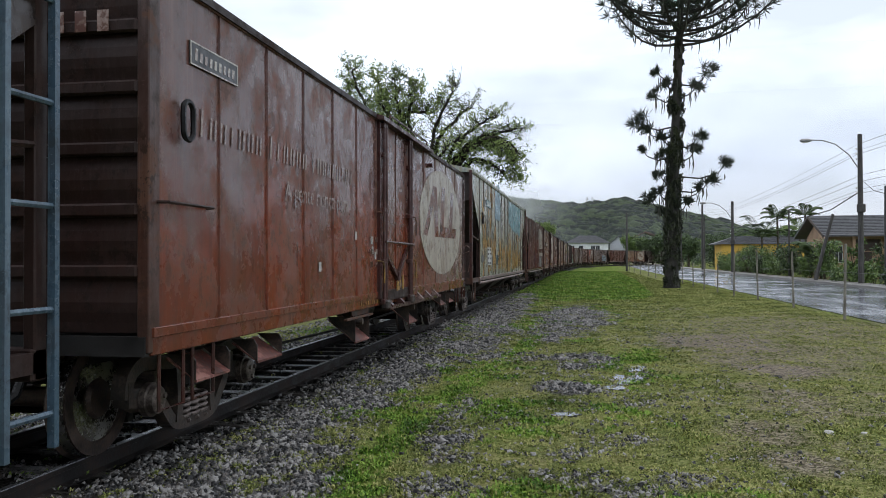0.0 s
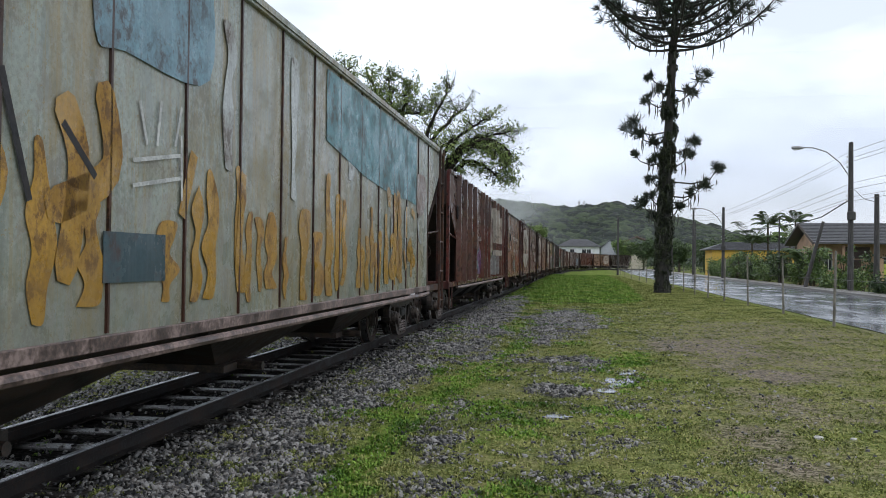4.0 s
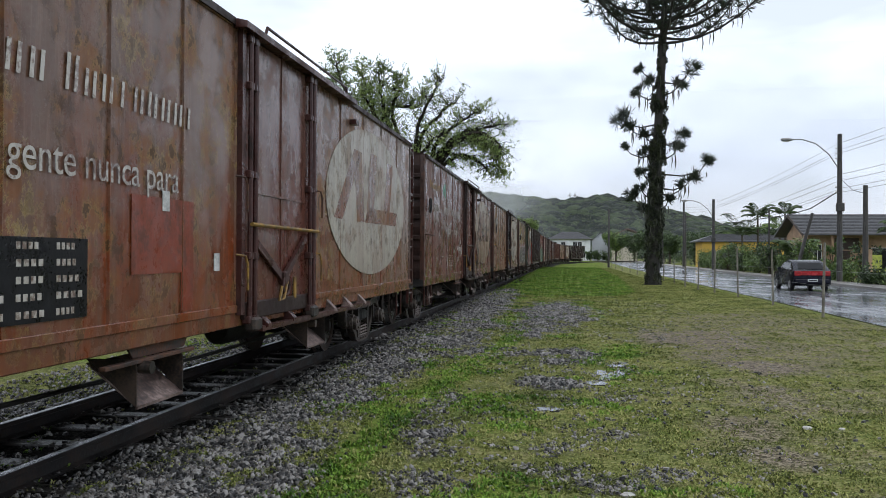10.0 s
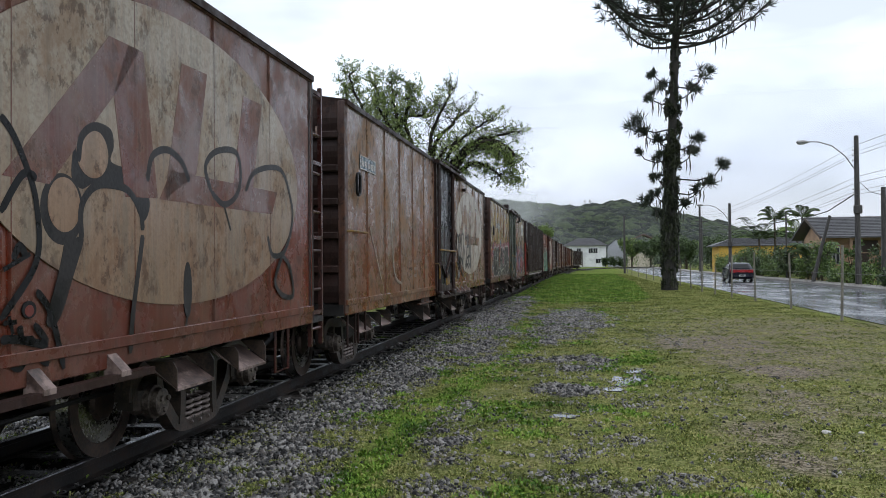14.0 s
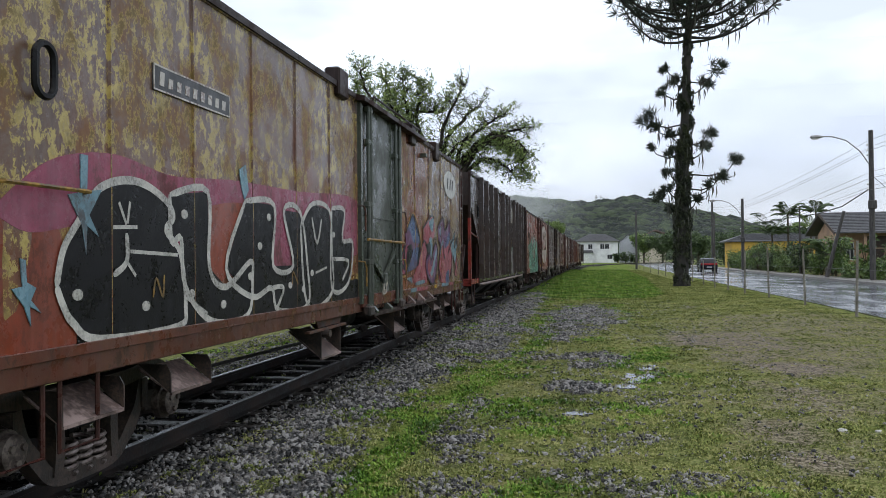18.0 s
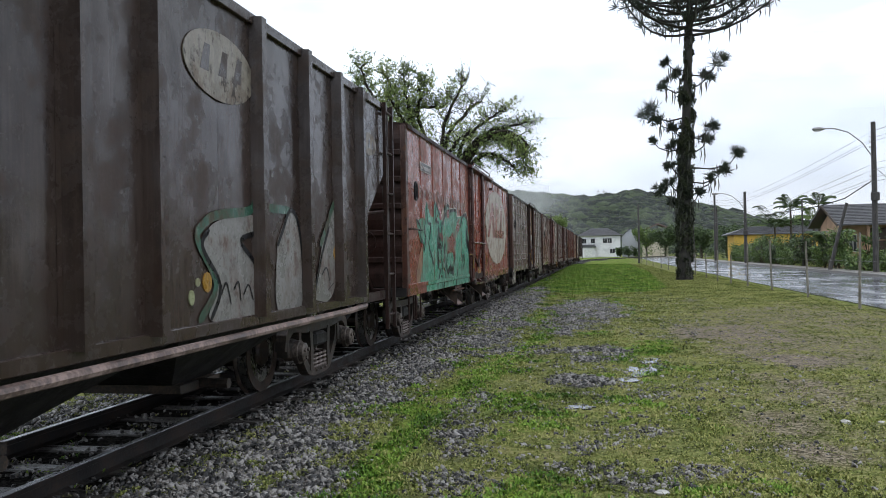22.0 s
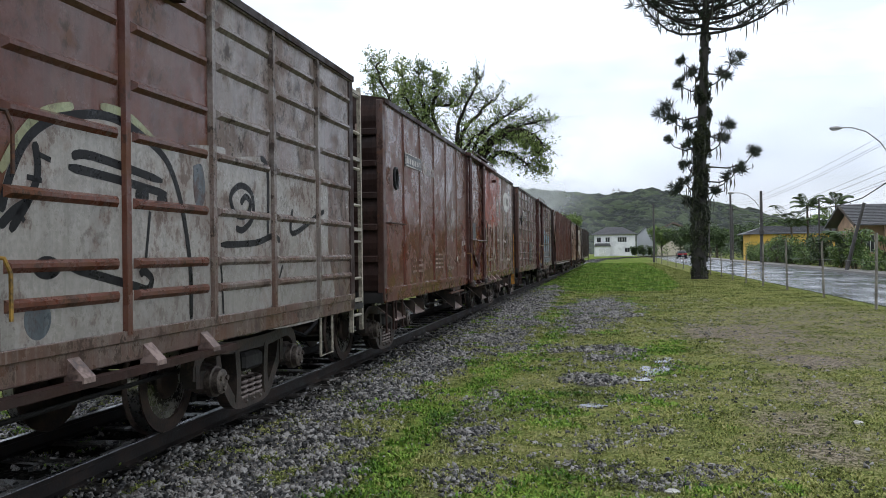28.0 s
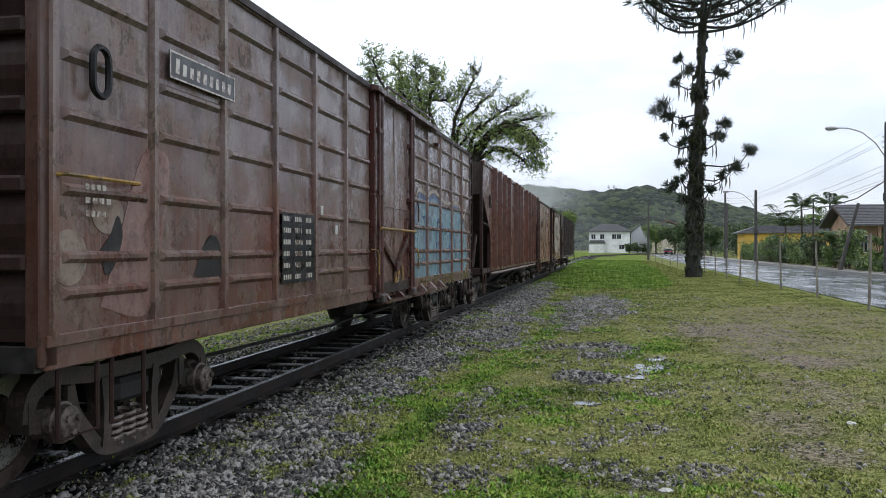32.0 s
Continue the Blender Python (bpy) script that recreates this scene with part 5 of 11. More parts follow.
        g.add([(-1.2, y - h, z0 - 0.1), (1.25, y - h, z0 - 0.1), (1.25, y + h, z0 - 0.1), (-1.2, y + h, z0 - 0.1), (-0.5, y - 0.32, 0.36), (0.62, y - 0.32, 0.36), (0.62, y + 0.32, 0.36), (-0.5, y + 0.32, 0.36)],
              [(3, 2, 1, 0), (0, 1, 5, 4), (1, 2, 6, 5), (2, 3, 7, 6), (3, 0, 4, 7), (4, 5, 6, 7)])
        f = part("funnel", g, fm, w, "sloping steel discharge funnel")
        part("gate", Geo().box(-0.55, 0.72, y - 0.36, y + 0.36, 0.30, 0.37).tube([(0.7, y, 0.34), (0.98, y, 0.34)], 0.045, 8), M_IRON, f, "sliding outlet gate")
    # the trucks and beams
    g = Geo().box(-0.20, 0.20, -half - 0.05, half + 0.05, 0.58, 0.92)
    part("centre_sill", g, M_STEEL, w, "dark grimy centre beam")
    for s in (1, -1):
        c = Geo().box(-0.11, 0.11, half if s > 0 else -half - 0.40, half + 0.40 if s > 0 else -half, 0.60, 0.80, 0.03).box(-0.16, 0.16, half + 0.25 if s > 0 else -half - 0.5, half + 0.5 if s > 0 else -half - 0.25, 0.56, 0.84, 0.05)
        part("coupler", c, M_IRON, w, "rusty knuckle coupler")
        bogie(w, half - 1.90 if s > 0 else -half + spec.get("truck", 1.07))
    return w, dict(half=half, X=X, z0=z0, z1=z1, ribs=rib_y, inset=inset)
# ---------------------------------------------------------------- the train
SHARED = {}
M_EDGE = plain("chalky_white_paint", (0.40, 0.385, 0.35), 0.4, 0, 0.35)
M_OVAL = wagon_paint("worn_oval_paint", (0.27, 0.245, 0.20), (0.25, 0.225, 0.185), (0.10, 0.06, 0.045), (0.18, 0.15, 0.125), 33, 2.6, 1.2, 0.45, 0.45, 0.4)
M_AMBER = plain("amber_paint", (0.36, 0.16, 0.02), 0.5, 0, 0.4)
M_PALEL = plain("pale_ladder_paint", (0.26, 0.235, 0.19), 0.55, 0, 0.4)
M_SMOKE = plain("smoky_black_spray", (0.020, 0.018, 0.018), 0.45, 0, 0.7, 3, 40, spec=0.2)
M_CHALK = material("broken_cream_brushwork", ((0.13, 0.06, 0.045), (0.27, 0.21, 0.175), (0.42, 0.39, 0.345)), 0.45, 0, 5, 40, 0.08)
M_TAN = wagon_paint("worn_tan_paint", (0.33, 0.235, 0.15), (0.30, 0.17, 0.095), (0.16, 0.07, 0.035), (0.24, 0.15, 0.095), 34, 2.0, 1.2, 0.45, 0.3, 0.5)
M_TANOVAL = wagon_paint("oval_gone_tan", (0.37, 0.32, 0.245), (0.275, 0.155, 0.085), (0.16, 0.07, 0.035), (0.24, 0.17, 0.115), 35, 2.05, 1.0, 0.45, 0.28, 0.5)
M_SLATE = plain("slate_plate", (0.035, 0.036, 0.04), 0.45)


def paints():
    """One paint for each wagon, by its number in the train."""
    P = {}
    gold, bone = (0.36, 0.26, 0.10), (0.34, 0.29, 0.22)
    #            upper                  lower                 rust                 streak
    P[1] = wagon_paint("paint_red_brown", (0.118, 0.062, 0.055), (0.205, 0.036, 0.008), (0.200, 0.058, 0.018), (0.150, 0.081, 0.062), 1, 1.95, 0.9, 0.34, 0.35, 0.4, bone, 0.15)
    P[2] = wagon_paint("paint_pale_green", (0.370, 0.410, 0.375), (0.300, 0.320, 0.265), (0.240, 0.140, 0.030), (0.250, 0.155, 0.030), 2, 2.3, 1.5, 0.38, 0.15, 0.45, (0.36, 0.36, 0.33), 0.5)
    P[3] = wagon_paint("paint_dark_red", (0.068, 0.042, 0.036), (0.106, 0.019, 0.008), (0.120, 0.055, 0.022), (0.150, 0.087, 0.069), 3, 2.5, 0.8, 0.34, 0.45, 0.45, bone, 0.2)
    P[4] = wagon_paint("paint_faded_rust", (0.165, 0.092, 0.062), (0.212, 0.043, 0.008), (0.220, 0.085, 0.021), (0.180, 0.115, 0.082), 4, 1.75, 1.0, 0.38, 0.45, 0.45, gold, 0.75)
    P[5] = wagon_paint("paint_maroon", (0.130, 0.066, 0.055), (0.139, 0.021, 0.008), (0.160, 0.050, 0.019), (0.170, 0.101, 0.078), 5, 2.0, 1.0, 0.32, 0.3, 0.4, bone, 0.15)
    P[6] = wagon_paint("paint_brown_rust", (0.185, 0.105, 0.070), (0.189, 0.045, 0.010), (0.230, 0.110, 0.026), (0.220, 0.147, 0.098), 6, 2.0, 1.4, 0.38, 0.45, 0.55, bone, 0.5)
    P[7] = wagon_paint("paint_orange_rust", (0.175, 0.125, 0.110), (0.205, 0.062, 0.024), (0.220, 0.100, 0.021), (0.150, 0.097, 0.058), 7, 2.0, 1.0, 0.38, 0.35, 0.4, (0.44, 0.34, 0.11), 1.0, thin=0.72)
    P[8] = wagon_paint("paint_near_black", (0.036, 0.027, 0.024), (0.040, 0.023, 0.017), (0.060, 0.030, 0.018), (0.064, 0.048, 0.042), 8, 2.2, 1.2, 0.32, 0.25, 0.4, bone, 0.04, 0.3)
    P[9] = wagon_paint("paint_fresh_red", (0.270, 0.066, 0.040), (0.250, 0.042, 0.024), (0.120, 0.036, 0.015), (0.240, 0.106, 0.072), 9, 2.2, 1.6, 0.34, 0.3, 0.3, bone, 0.25)
    P[10] = wagon_paint("paint_grey_brown", (0.221, 0.175, 0.161), (0.129, 0.061, 0.041), (0.085, 0.040, 0.026), (0.200, 0.180, 0.165), 10, 1.6, 1.4, 0.38, 0.45, 0.55, bone, 0.4)
    P[11] = wagon_paint("paint_brick", (0.132, 0.074, 0.060), (0.128, 0.022, 0.006), (0.115, 0.036, 0.014), (0.150, 0.082, 0.060), 11, 2.2, 1.0, 0.30, 0.2, 0.35, bone, 0.2)
    P[12] = wagon_paint("paint_purple_brown", (0.165, 0.123, 0.124), (0.120, 0.040, 0.026), (0.170, 0.095, 0.065), (0.190, 0.145, 0.130), 12, 2.1, 1.2, 0.36, 0.4, 0.5, bone, 0.35)
    P[13] = wagon_paint("paint_rust_dark", (0.125, 0.058, 0.050), (0.125, 0.030, 0.012), (0.120, 0.055, 0.022), (0.120, 0.072, 0.055), 13, 2.1, 1.2, 0.38, 0.4, 0.35)
    for k, up, lo in ((1, (0.23, 0.155, 0.14), (0.20, 0.062, 0.036)), (4, (0.25, 0.175, 0.14), (0.205, 0.055, 0.018)), (6, (0.27, 0.18, 0.12), (0.22, 0.10, 0.045)), (7, (0.105, 0.066, 0.056), (0.115, 0.038, 0.018)), (11, (0.165, 0.098, 0.082), (0.125, 0.036, 0.018))):
        P[k, "fade"] = wagon_paint("paint_weathered", up, lo, (0.15, 0.07, 0.035), (0.28, 0.235, 0.21), 50 + k, 2.1, 1.4, 0.36, 0.35, 0.6, (0.40, 0.30, 0.10) if k == 7 else bone, 1.0 if k == 7 else 0.4, thin=0.77 if k == 7 else 0.82)
    P[7, "near"] = wagon_paint("paint_sprayed_rust", (0.165, 0.056, 0.028), (0.205, 0.045, 0.016), (0.12, 0.042, 0.016), (0.19, 0.085, 0.034), 60, 2.2, 1.2, 0.38, 0.4, 0.35, (0.46, 0.36, 0.10), 0.8, thin=0.86)
    # dark fittings and end walls; shade of the gaps between wagons is in this colour
    D = wagon_paint("paint_dark_with_gap_shade", (0.024, 0.013, 0.011), (0.034, 0.014, 0.011), (0.045, 0.021, 0.015), (0.045, 0.030, 0.026), 20, 2.1, 1.2, 0.6, 0.3, 0.3, spec=0.2)
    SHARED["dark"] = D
    # dark rust for corner posts and seams, the seams' thin shadow included
    SHARED["seam"] = wagon_paint("rust_and_seam_shadow", (0.055, 0.034, 0.030), (0.075, 0.026, 0.015), (0.12, 0.05, 0.025), (0.10, 0.06, 0.05), 26, 2.1, 1.2, 0.5, 0.5, 0.5)
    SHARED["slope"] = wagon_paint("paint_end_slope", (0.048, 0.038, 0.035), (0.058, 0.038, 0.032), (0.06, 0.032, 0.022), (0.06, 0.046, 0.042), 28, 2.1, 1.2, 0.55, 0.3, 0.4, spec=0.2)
    SHARED["green_door"] = wagon_paint("paint_green_door", (0.075, 0.090, 0.070), (0.058, 0.072, 0.055), (0.05, 0.045, 0.03), (0.12, 0.125, 0.11), 21, 2.1, 1.2, 0.36, 0.2, 0.35)
    SHARED["dark_door"] = wagon_paint("paint_slate_door", (0.038, 0.042, 0.050), (0.034, 0.038, 0.042), (0.09, 0.04, 0.024), (0.075, 0.075, 0.082), 22, 2.1, 1.2, 0.36, 0.3, 0.35)
    SHARED["darkred"] = wagon_paint("paint_ladder_red", (0.055, 0.018, 0.015), (0.070, 0.020, 0.016), (0.035, 0.018, 0.014), (0.10, 0.052, 0.045), 23, 2.1, 1.2, 0.42, 0.4, 0.3)
    SHARED["brightred"] = wagon_paint("paint_post_red", (0.085, 0.020, 0.017), (0.12, 0.026, 0.020), (0.05, 0.022, 0.018), (0.18, 0.08, 0.065), 24, 2.1, 1.2, 0.42, 0.5, 0.3)
    SHARED["vermilion"] = wagon_paint("paint_post_vermilion", (0.22, 0.026, 0.020), (0.27, 0.032, 0.022), (0.08, 0.03, 0.02), (0.30, 0.10, 0.08), 27, 2.1, 1.2, 0.42, 0.3, 0.3)
    SHARED["scraped"] = wagon_paint("paint_scraped_red", (0.21, 0.035, 0.024), (0.19, 0.03, 0.022), (0.10, 0.36, 0.245), (0.15, 0.10, 0.07), 29, 1.8, 1.0, 0.42, 0.9, 0.3, (0.10, 0.38, 0.26), 1.0)
    SHARED["blue"] = wagon_paint("paint_blue_grey", (0.080, 0.135, 0.19), (0.070, 0.115, 0.16), (0.06, 0.045, 0.038), (0.14, 0.185, 0.22), 25, 2.1, 1.2, 0.38, 0.2, 0.4)
    return P


def build_train():
    P = paints()
    patch_mats()
    D, R = SHARED["dark"], SHARED["darkred"]
    out = []

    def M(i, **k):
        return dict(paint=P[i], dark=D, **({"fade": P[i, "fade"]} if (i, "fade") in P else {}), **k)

    # 0: the blue-ended hopper that is just leaving
    w, q = hopper(dict(span=(-11.5, 4.0), label="dark hopper wagon with a blue-grey end ladder", mats=M(8, ladder=SHARED["blue"]), ribs=True))
    out.append(w)
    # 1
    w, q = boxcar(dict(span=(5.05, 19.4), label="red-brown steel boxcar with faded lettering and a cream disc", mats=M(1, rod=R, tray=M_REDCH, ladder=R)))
    box_marks(w, q, P[1], 1)
    out.append(w)
    # 2
    w, q = hopper(dict(span=(20.6, 38.2), label="pale green covered hopper wagon streaked with yellow and blue paint", top=3.66, inset=1.45, cut=(3.29, 2.21), sheets=15, covered=True, truck=1.27,
                       mats=M(2, post=SHARED["darkred"], sill=M_PALEW, endsill=M_RUSTY, ladder=M_RUSTY, funnel=M_IRON)))
    hopper_marks(w, q, P, 2)
    out.append(w)
    # 3
    w, q = hopper(dict(span=(39.4, 53.75), label="dark red ribbed hopper wagon with a cream disc and painted wave", ribs=True, rib_shift=-0.47,
                       mats=M(3, post=SHARED["brightred"], endsill=SHARED["brightred"], ladder=R)))
    hopper_marks(w, q, P, 3)
    out.append(w)
    # 4
    w, q = boxcar(dict(span=(54.65, 68.8), label="rust-orange boxcar with peeling paint and a large cream disc", mats=M(4, door=P[5], rod=R, ladder=R, bar=M_YELLOW), trays=(-2.2, 1.4)))
    box_marks(w, q, P[4], 4)
    out.append(w)
    # 5
    w, q = boxcar(dict(span=(69.85, 84.1), label="maroon boxcar with scratched white scrawls and a cream disc", mats=M(5, ladder=R)))
    box_marks(w, q, P[5], 5)
    out.append(w)
    # 6
    w, q = boxcar(dict(span=(84.9, 99.2), label="brown rusty boxcar with a slate-grey door and scribbled disc", mats=M(6, door=SHARED["dark_door"], ladder=D, bar=M_YELLOW), ladder_label="dark end ladder with yellow clips"))
    box_marks(w, q, P[6], 6)
    out.append(w)
    # 7
    w, q = boxcar(dict(span=(100.4, 114.7), label="rust and yellow boxcar covered in graffiti with a green door", door=6.22, rods=(0.22, 0.33, 0.36, 0.14), plain_door=True, blocks=((-1.6, 3.42), (2.0, 3.38), (3.95, 3.36)),
                       mats=M(7, door=SHARED["green_door"], rod=SHARED["green_door"], bar=M_YELLOW, ladder=R, near=P[7, "near"], lever=M_PALEL, door_sill=P[5], track=D, sill=P[13]),
                       door_label="dull green plug door with a yellow bar"))
    box_marks(w, q, P[7], 7)
    out.append(w)
    # 8
    w, q = hopper(dict(span=(115.8, 130.1), label="black-brown ribbed hopper wagon with red end posts", ribs=True, rib_shift=-0.12, post_top=2.36, mats=M(8, post=SHARED["vermilion"], endsill=SHARED["vermilion"], ladder=D)))
    hopper_marks(w, q, P, 8)
    out.append(w)
    # 9
    w, q = boxcar(dict(span=(131.1, 145.4), label="bright red boxcar with turquoise graffiti and a cream disc", mats=M(9, rod=R, ladder=D), trays=(-2.2, 1.4)))
    box_marks(w, q, P[9], 9)
    out.append(w)
    # 10
    w, q = boxcar(dict(span=(146.45, 160.4), label="grey-brown boxcar with pressed panels and pale graffiti", pressed=True, mats=M(10, door=P[4], near=P[13], ladder=M_PALEL), ladder_label="pale worn end ladder", trays=()))
    box_marks(w, q, P[10], 10)
    out.append(w)
    # 11
    w, q = boxcar(dict(span=(161.25, 175.3), label="brick-red boxcar with pale stains and painted capitals", plain_door=True, mats=M(11, rod=R, lever=R, door_sill=P[11], ladder=D, tip=M_AMBER), ladder_label="dark end ladder with amber lower stiles"))
    box_marks(w, q, P[11], 11)
    out.append(w)
    # 12
    w, q = boxcar(dict(span=(176.25, 190.0), label="purple-brown boxcar with pressed panels and light blue graffiti", pressed=True, mats=M(12, rod=R, ladder=D, bar=M_YELLOW), trays=()))
    box_marks(w, q, P[12], 12)
    out.append(w)
    # 13 to 15: the tail
    w, q = hopper(dict(span=(191.4, 206.4), label="dark rusty ribbed hopper wagon", ribs=True, mats=M(13, ladder=R)))
    out.append(w)
    w, q = boxcar(dict(span=(207.4, 222.2), label="brown boxcar near the tail of the train", mats=M(6, ladder=R)))
    box_marks(w, q, P[6], 14)
    out.append(w)
    w, q = hopper(dict(span=(223.3, 240.0), label="black-brown ribbed hopper wagon at the tail of the train", ribs=True, mats=M(8, ladder=D)))
    out.append(w)
    return out


def plate(w, y0, y1, z0, z1, x, dark=None, bars=9):
    """Dark number plate with a pale rim; its characters stand as bars."""
    p = part("number_plate", Geo().box(x - 0.004, x + 0.004, y0, y1, z0, z1), dark or M_SLATE, w, "dark number plate with a pale rim")
    t = 0.012
    part("plate_rim", Geo().box(x, x + 0.007, y0, y1, z0, z0 + t).box(x, x + 0.007, y0, y1, z1 - t, z1).box(x, x + 0.007, y0, y0 + t, z0 + t, z1 - t).box(x, x + 0.007, y1 - t, y1, z0 + t, z1 - t), M_WHITEP, p)
    word_bars(p, y0 + 0.05, z0 + 0.04, [(y1 - y0 - 0.1) / bars] * bars, z1 - z0 - 0.08, x + 0.006, M_WHITEP, name="plate_bar", label="", gap=0.5)


def table(w, y0, y1, z0, z1, x, base, ink, rows=5, cols=3, label="stencilled data table"):
    """A stencilled table; its small print stands as bars."""
    t = part("data_panel", Geo().box(x - 0.003, x + 0.002, y0, y1, z0, z1), base, w, label) if base else w
    g = Geo()
    rn = random.Random(int(abs(y0) * 100))
    for r in range(rows):
        z = z0 + (z1 - z0) * (r + 0.3) / rows
        for c in range(cols):
            a = y0 + (y1 - y0) * (c + 0.12) / cols
            b = a + (y1 - y0) / cols * rn.uniform(0.5, 0.8)
            n = 4
            for k in range(n):
                p, q = a + (b - a) * k / n, a + (b - a) * (k + 0.62) / n
                g.box(x, x + 0.004, p, q, z, z + (z1 - z0) / rows * 0.42)
    tagged(part("stencilled_print", g, ink, t, "small stencilled print"), kind="stuff")


def stickers(w, spots, x, size=0.07):
    for y, z in spots:
        part("sticker", Geo().box(x - 0.002, x + 0.004, y - size * 0.7, y + size * 0.7, z - size, z + size), M_STICK, w, "small white label")


NAME = [0.34] * 7 + [-0.22] + [0.34] * 6 + [-0.22] + [0.33] * 9
SLOGAN = "A gente nunca para"


def box_marks(w, q, paint, i):
    half, X, z0, z1, d0, d1 = (q[k] for k in ("half", "X", "z0", "z1", "d0", "d1"))
    x = X + (0.022 if i in (10, 12) else 0.005)
    cy = {1: 4.15, 4: 3.95, 5: 4.15, 6: 3.95, 9: 4.07, 14: 4.0}.get(i)
    if cy:
        roundel(w, cy, 2.14, 2.28, 1.0, x, paint, M_TANOVAL if i == 5 else None)
    y = -half
    if i in (1, 4, 5, 9):
        ink = M_WHITEP if i in (4, 5) else M_DIMP
        start, run = {1: (-6.31, 4.11), 9: (-6.11, 4.66)}.get(i, (-6.10, 4.37))
        word_bars(w, start, 2.33, [k * run / 7.83 for k in NAME], 0.21, x, ink, 0.0, label="faded company lettering")
        if i in (1, 4, 5):
            at, up = {1: (-4.54, 1.99), 4: (-4.12, 1.85), 5: (-4.08, 1.90)}[i]
            words(w, SLOGAN, at, up, 0.27, x + 0.002, ink if i == 1 else M_WHITEP, "faded white slogan lettering")
    if i == 1:
        plate(w, -6.44, -5.62, 2.83, 3.0, x)
        stickers(w, ((-2.1, 1.72), (-1.35, 1.68), (-1.3, 1.55), (-1.15, 1.48), (-3.5, 1.35)), x, 0.05)
        word_bars(w, -1.9, 0.84, [0.085] * 6 + [-0.06] + [0.085] * 6, 0.07, X + 0.006, M_YELLOW, label="yellow stencil bars on the sill")
        table(w, -1.46, -0.92, 1.28, 1.78, x, None, M_DIMP, 3, 2)
    if i == 4:
        plate(w, -6.55, -5.65, 2.73, 2.90, x)
        table(w, -4.50, -3.15, 1.05, 1.50, x, M_BLACK, M_WHITEP, 5, 4, "black data panel with stencilled figures")
        stickers(w, ((-5.75, 2.0), (-2.2, 1.78), (-1.35, 1.35)), x)
        strokes(w, (((-5.72, 1.80), (-5.58, 1.70), (-5.50, 1.40), (-5.46, 1.10)),), x, 0.02, M_YELLOW, "thin yellow line of old paint", "paint_edge")
        part("wear_patch", Geo().prism([(-6.9, 1.82), (-5.6, 1.82), (-5.35, 1.30), (-5.5, 1.05), (-6.9, 1.0)], "x", x - 0.008, x - 0.004), PATCH["orange"], w, "bare orange rust patch")
        part("repaint_patch", Geo().box(x - 0.006, x - 0.003, -2.65, -1.95, 1.28, 1.80), PATCH["redo"], w, "brighter red repainted square")
        part("repaint_patch", Geo().box(x - 0.006, x - 0.003, -1.95, -1.76, 1.0, 1.80), PATCH["redo"], w, "brighter red repainted strip")
    if i == 5:
        word_bars(w, -6.35, 2.78, [0.13] * 11, 0.15, x, M_YELLOW, label="yellow stencilled wagon number")
        words(w, "LONDRINA", -2.23, 1.54, 0.165, x + 0.002, M_STICK, "white brush-painted word", -3, 0.15)
        words(w, "2017", -2.12, 1.25, 0.17, x + 0.002, M_STICK, "white brush-painted figures", 3, 0.1)
        marks_maroon_scrawl(w, x)
        marks_maroon_oval(w, x)
        stickers(w, ((-1.5, 1.75), (-1.3, 1.62), (-1.3, 1.48), (-1.42, 1.43), (-2.75, 1.5)), x, 0.045)
        table(w, -3.6, -2.98, 1.13, 1.43, x, None, M_WHITEP, 5, 3)
    if i == 6:
        marks_brown_oval(w, x)
        strokes(w, (((-5.8, 1.9), (-5.2, 1.2)), ((-4.6, 2.2), (-4.4, 1.3), (-3.9, 1.1))), x, 0.05, M_CREAM, "faint pale drips", "drip")
        plate(w, -6.3, -5.5, 2.62, 2.80, x, PATCH["teal"])
        table(w, -3.4, -2.6, 1.15, 1.5, x, None, M_DIMP, 3, 2)
    if i == 7:
        graffiti_black(w, x)
        plate(w, -5.40, -4.27, 2.53, 2.70, x)
        graffiti_pink(w, x, d1)
        strokes(w, [((-0.60 + 0.03 * (k % 2), 2.12 + 0.1 * k), (-0.53 - 0.02 * (k % 3), 2.19 + 0.1 * k), (-0.58 + 0.04 * (k % 2), 2.20 + 0.1 * k)) for k in range(10)], X + 0.036, 0.014, M_DIMP, "white scrawl up the door edge", "scrawl")
        part("roundel", oval(5.63, 2.86, 0.64, 0.26, x + 0.003), M_STICK, w, "small white painted oval")
        for a, b in ((5.28, 5.48), (5.56, 5.72), (5.80, 5.98)):
            part("roundel_mark", Geo().prism([(a, 2.76), (a + 0.10, 2.76), (a + 0.16, 2.97), (a + 0.06, 2.97)], "x", x + 0.003, x + 0.005), M_STEEL, w)
    if i == 9:
        graffiti_green(w, x)
        plate(w, -5.98, -5.12, 2.77, 2.92, x)
    if i == 10:
        graffiti_pale(w, X - 0.008)
        dx = X + 0.034
        t = part("warning_panel", Geo().box(dx - 0.004, dx, -0.32, 0.55, 1.60, 2.12), M_SLATE, w, "grey warning panel on the door")
        words(t, "CUIDADO", -0.22, 1.96, 0.15, dx + 0.002, M_WHITEP, "white warning word")
        words(t, "FIQUE FORA DO RAIO", -0.22, 1.86, 0.075, dx + 0.002, M_WHITEP, "small white warning line")
        words(t, "DE ACAO DA PICADA", -0.22, 1.78, 0.075, dx + 0.002, M_WHITEP, "small white warning line")
        words(t, "AMARELA", -0.02, 1.68, 0.075, dx + 0.002, M_WHITEP, "small white warning line")
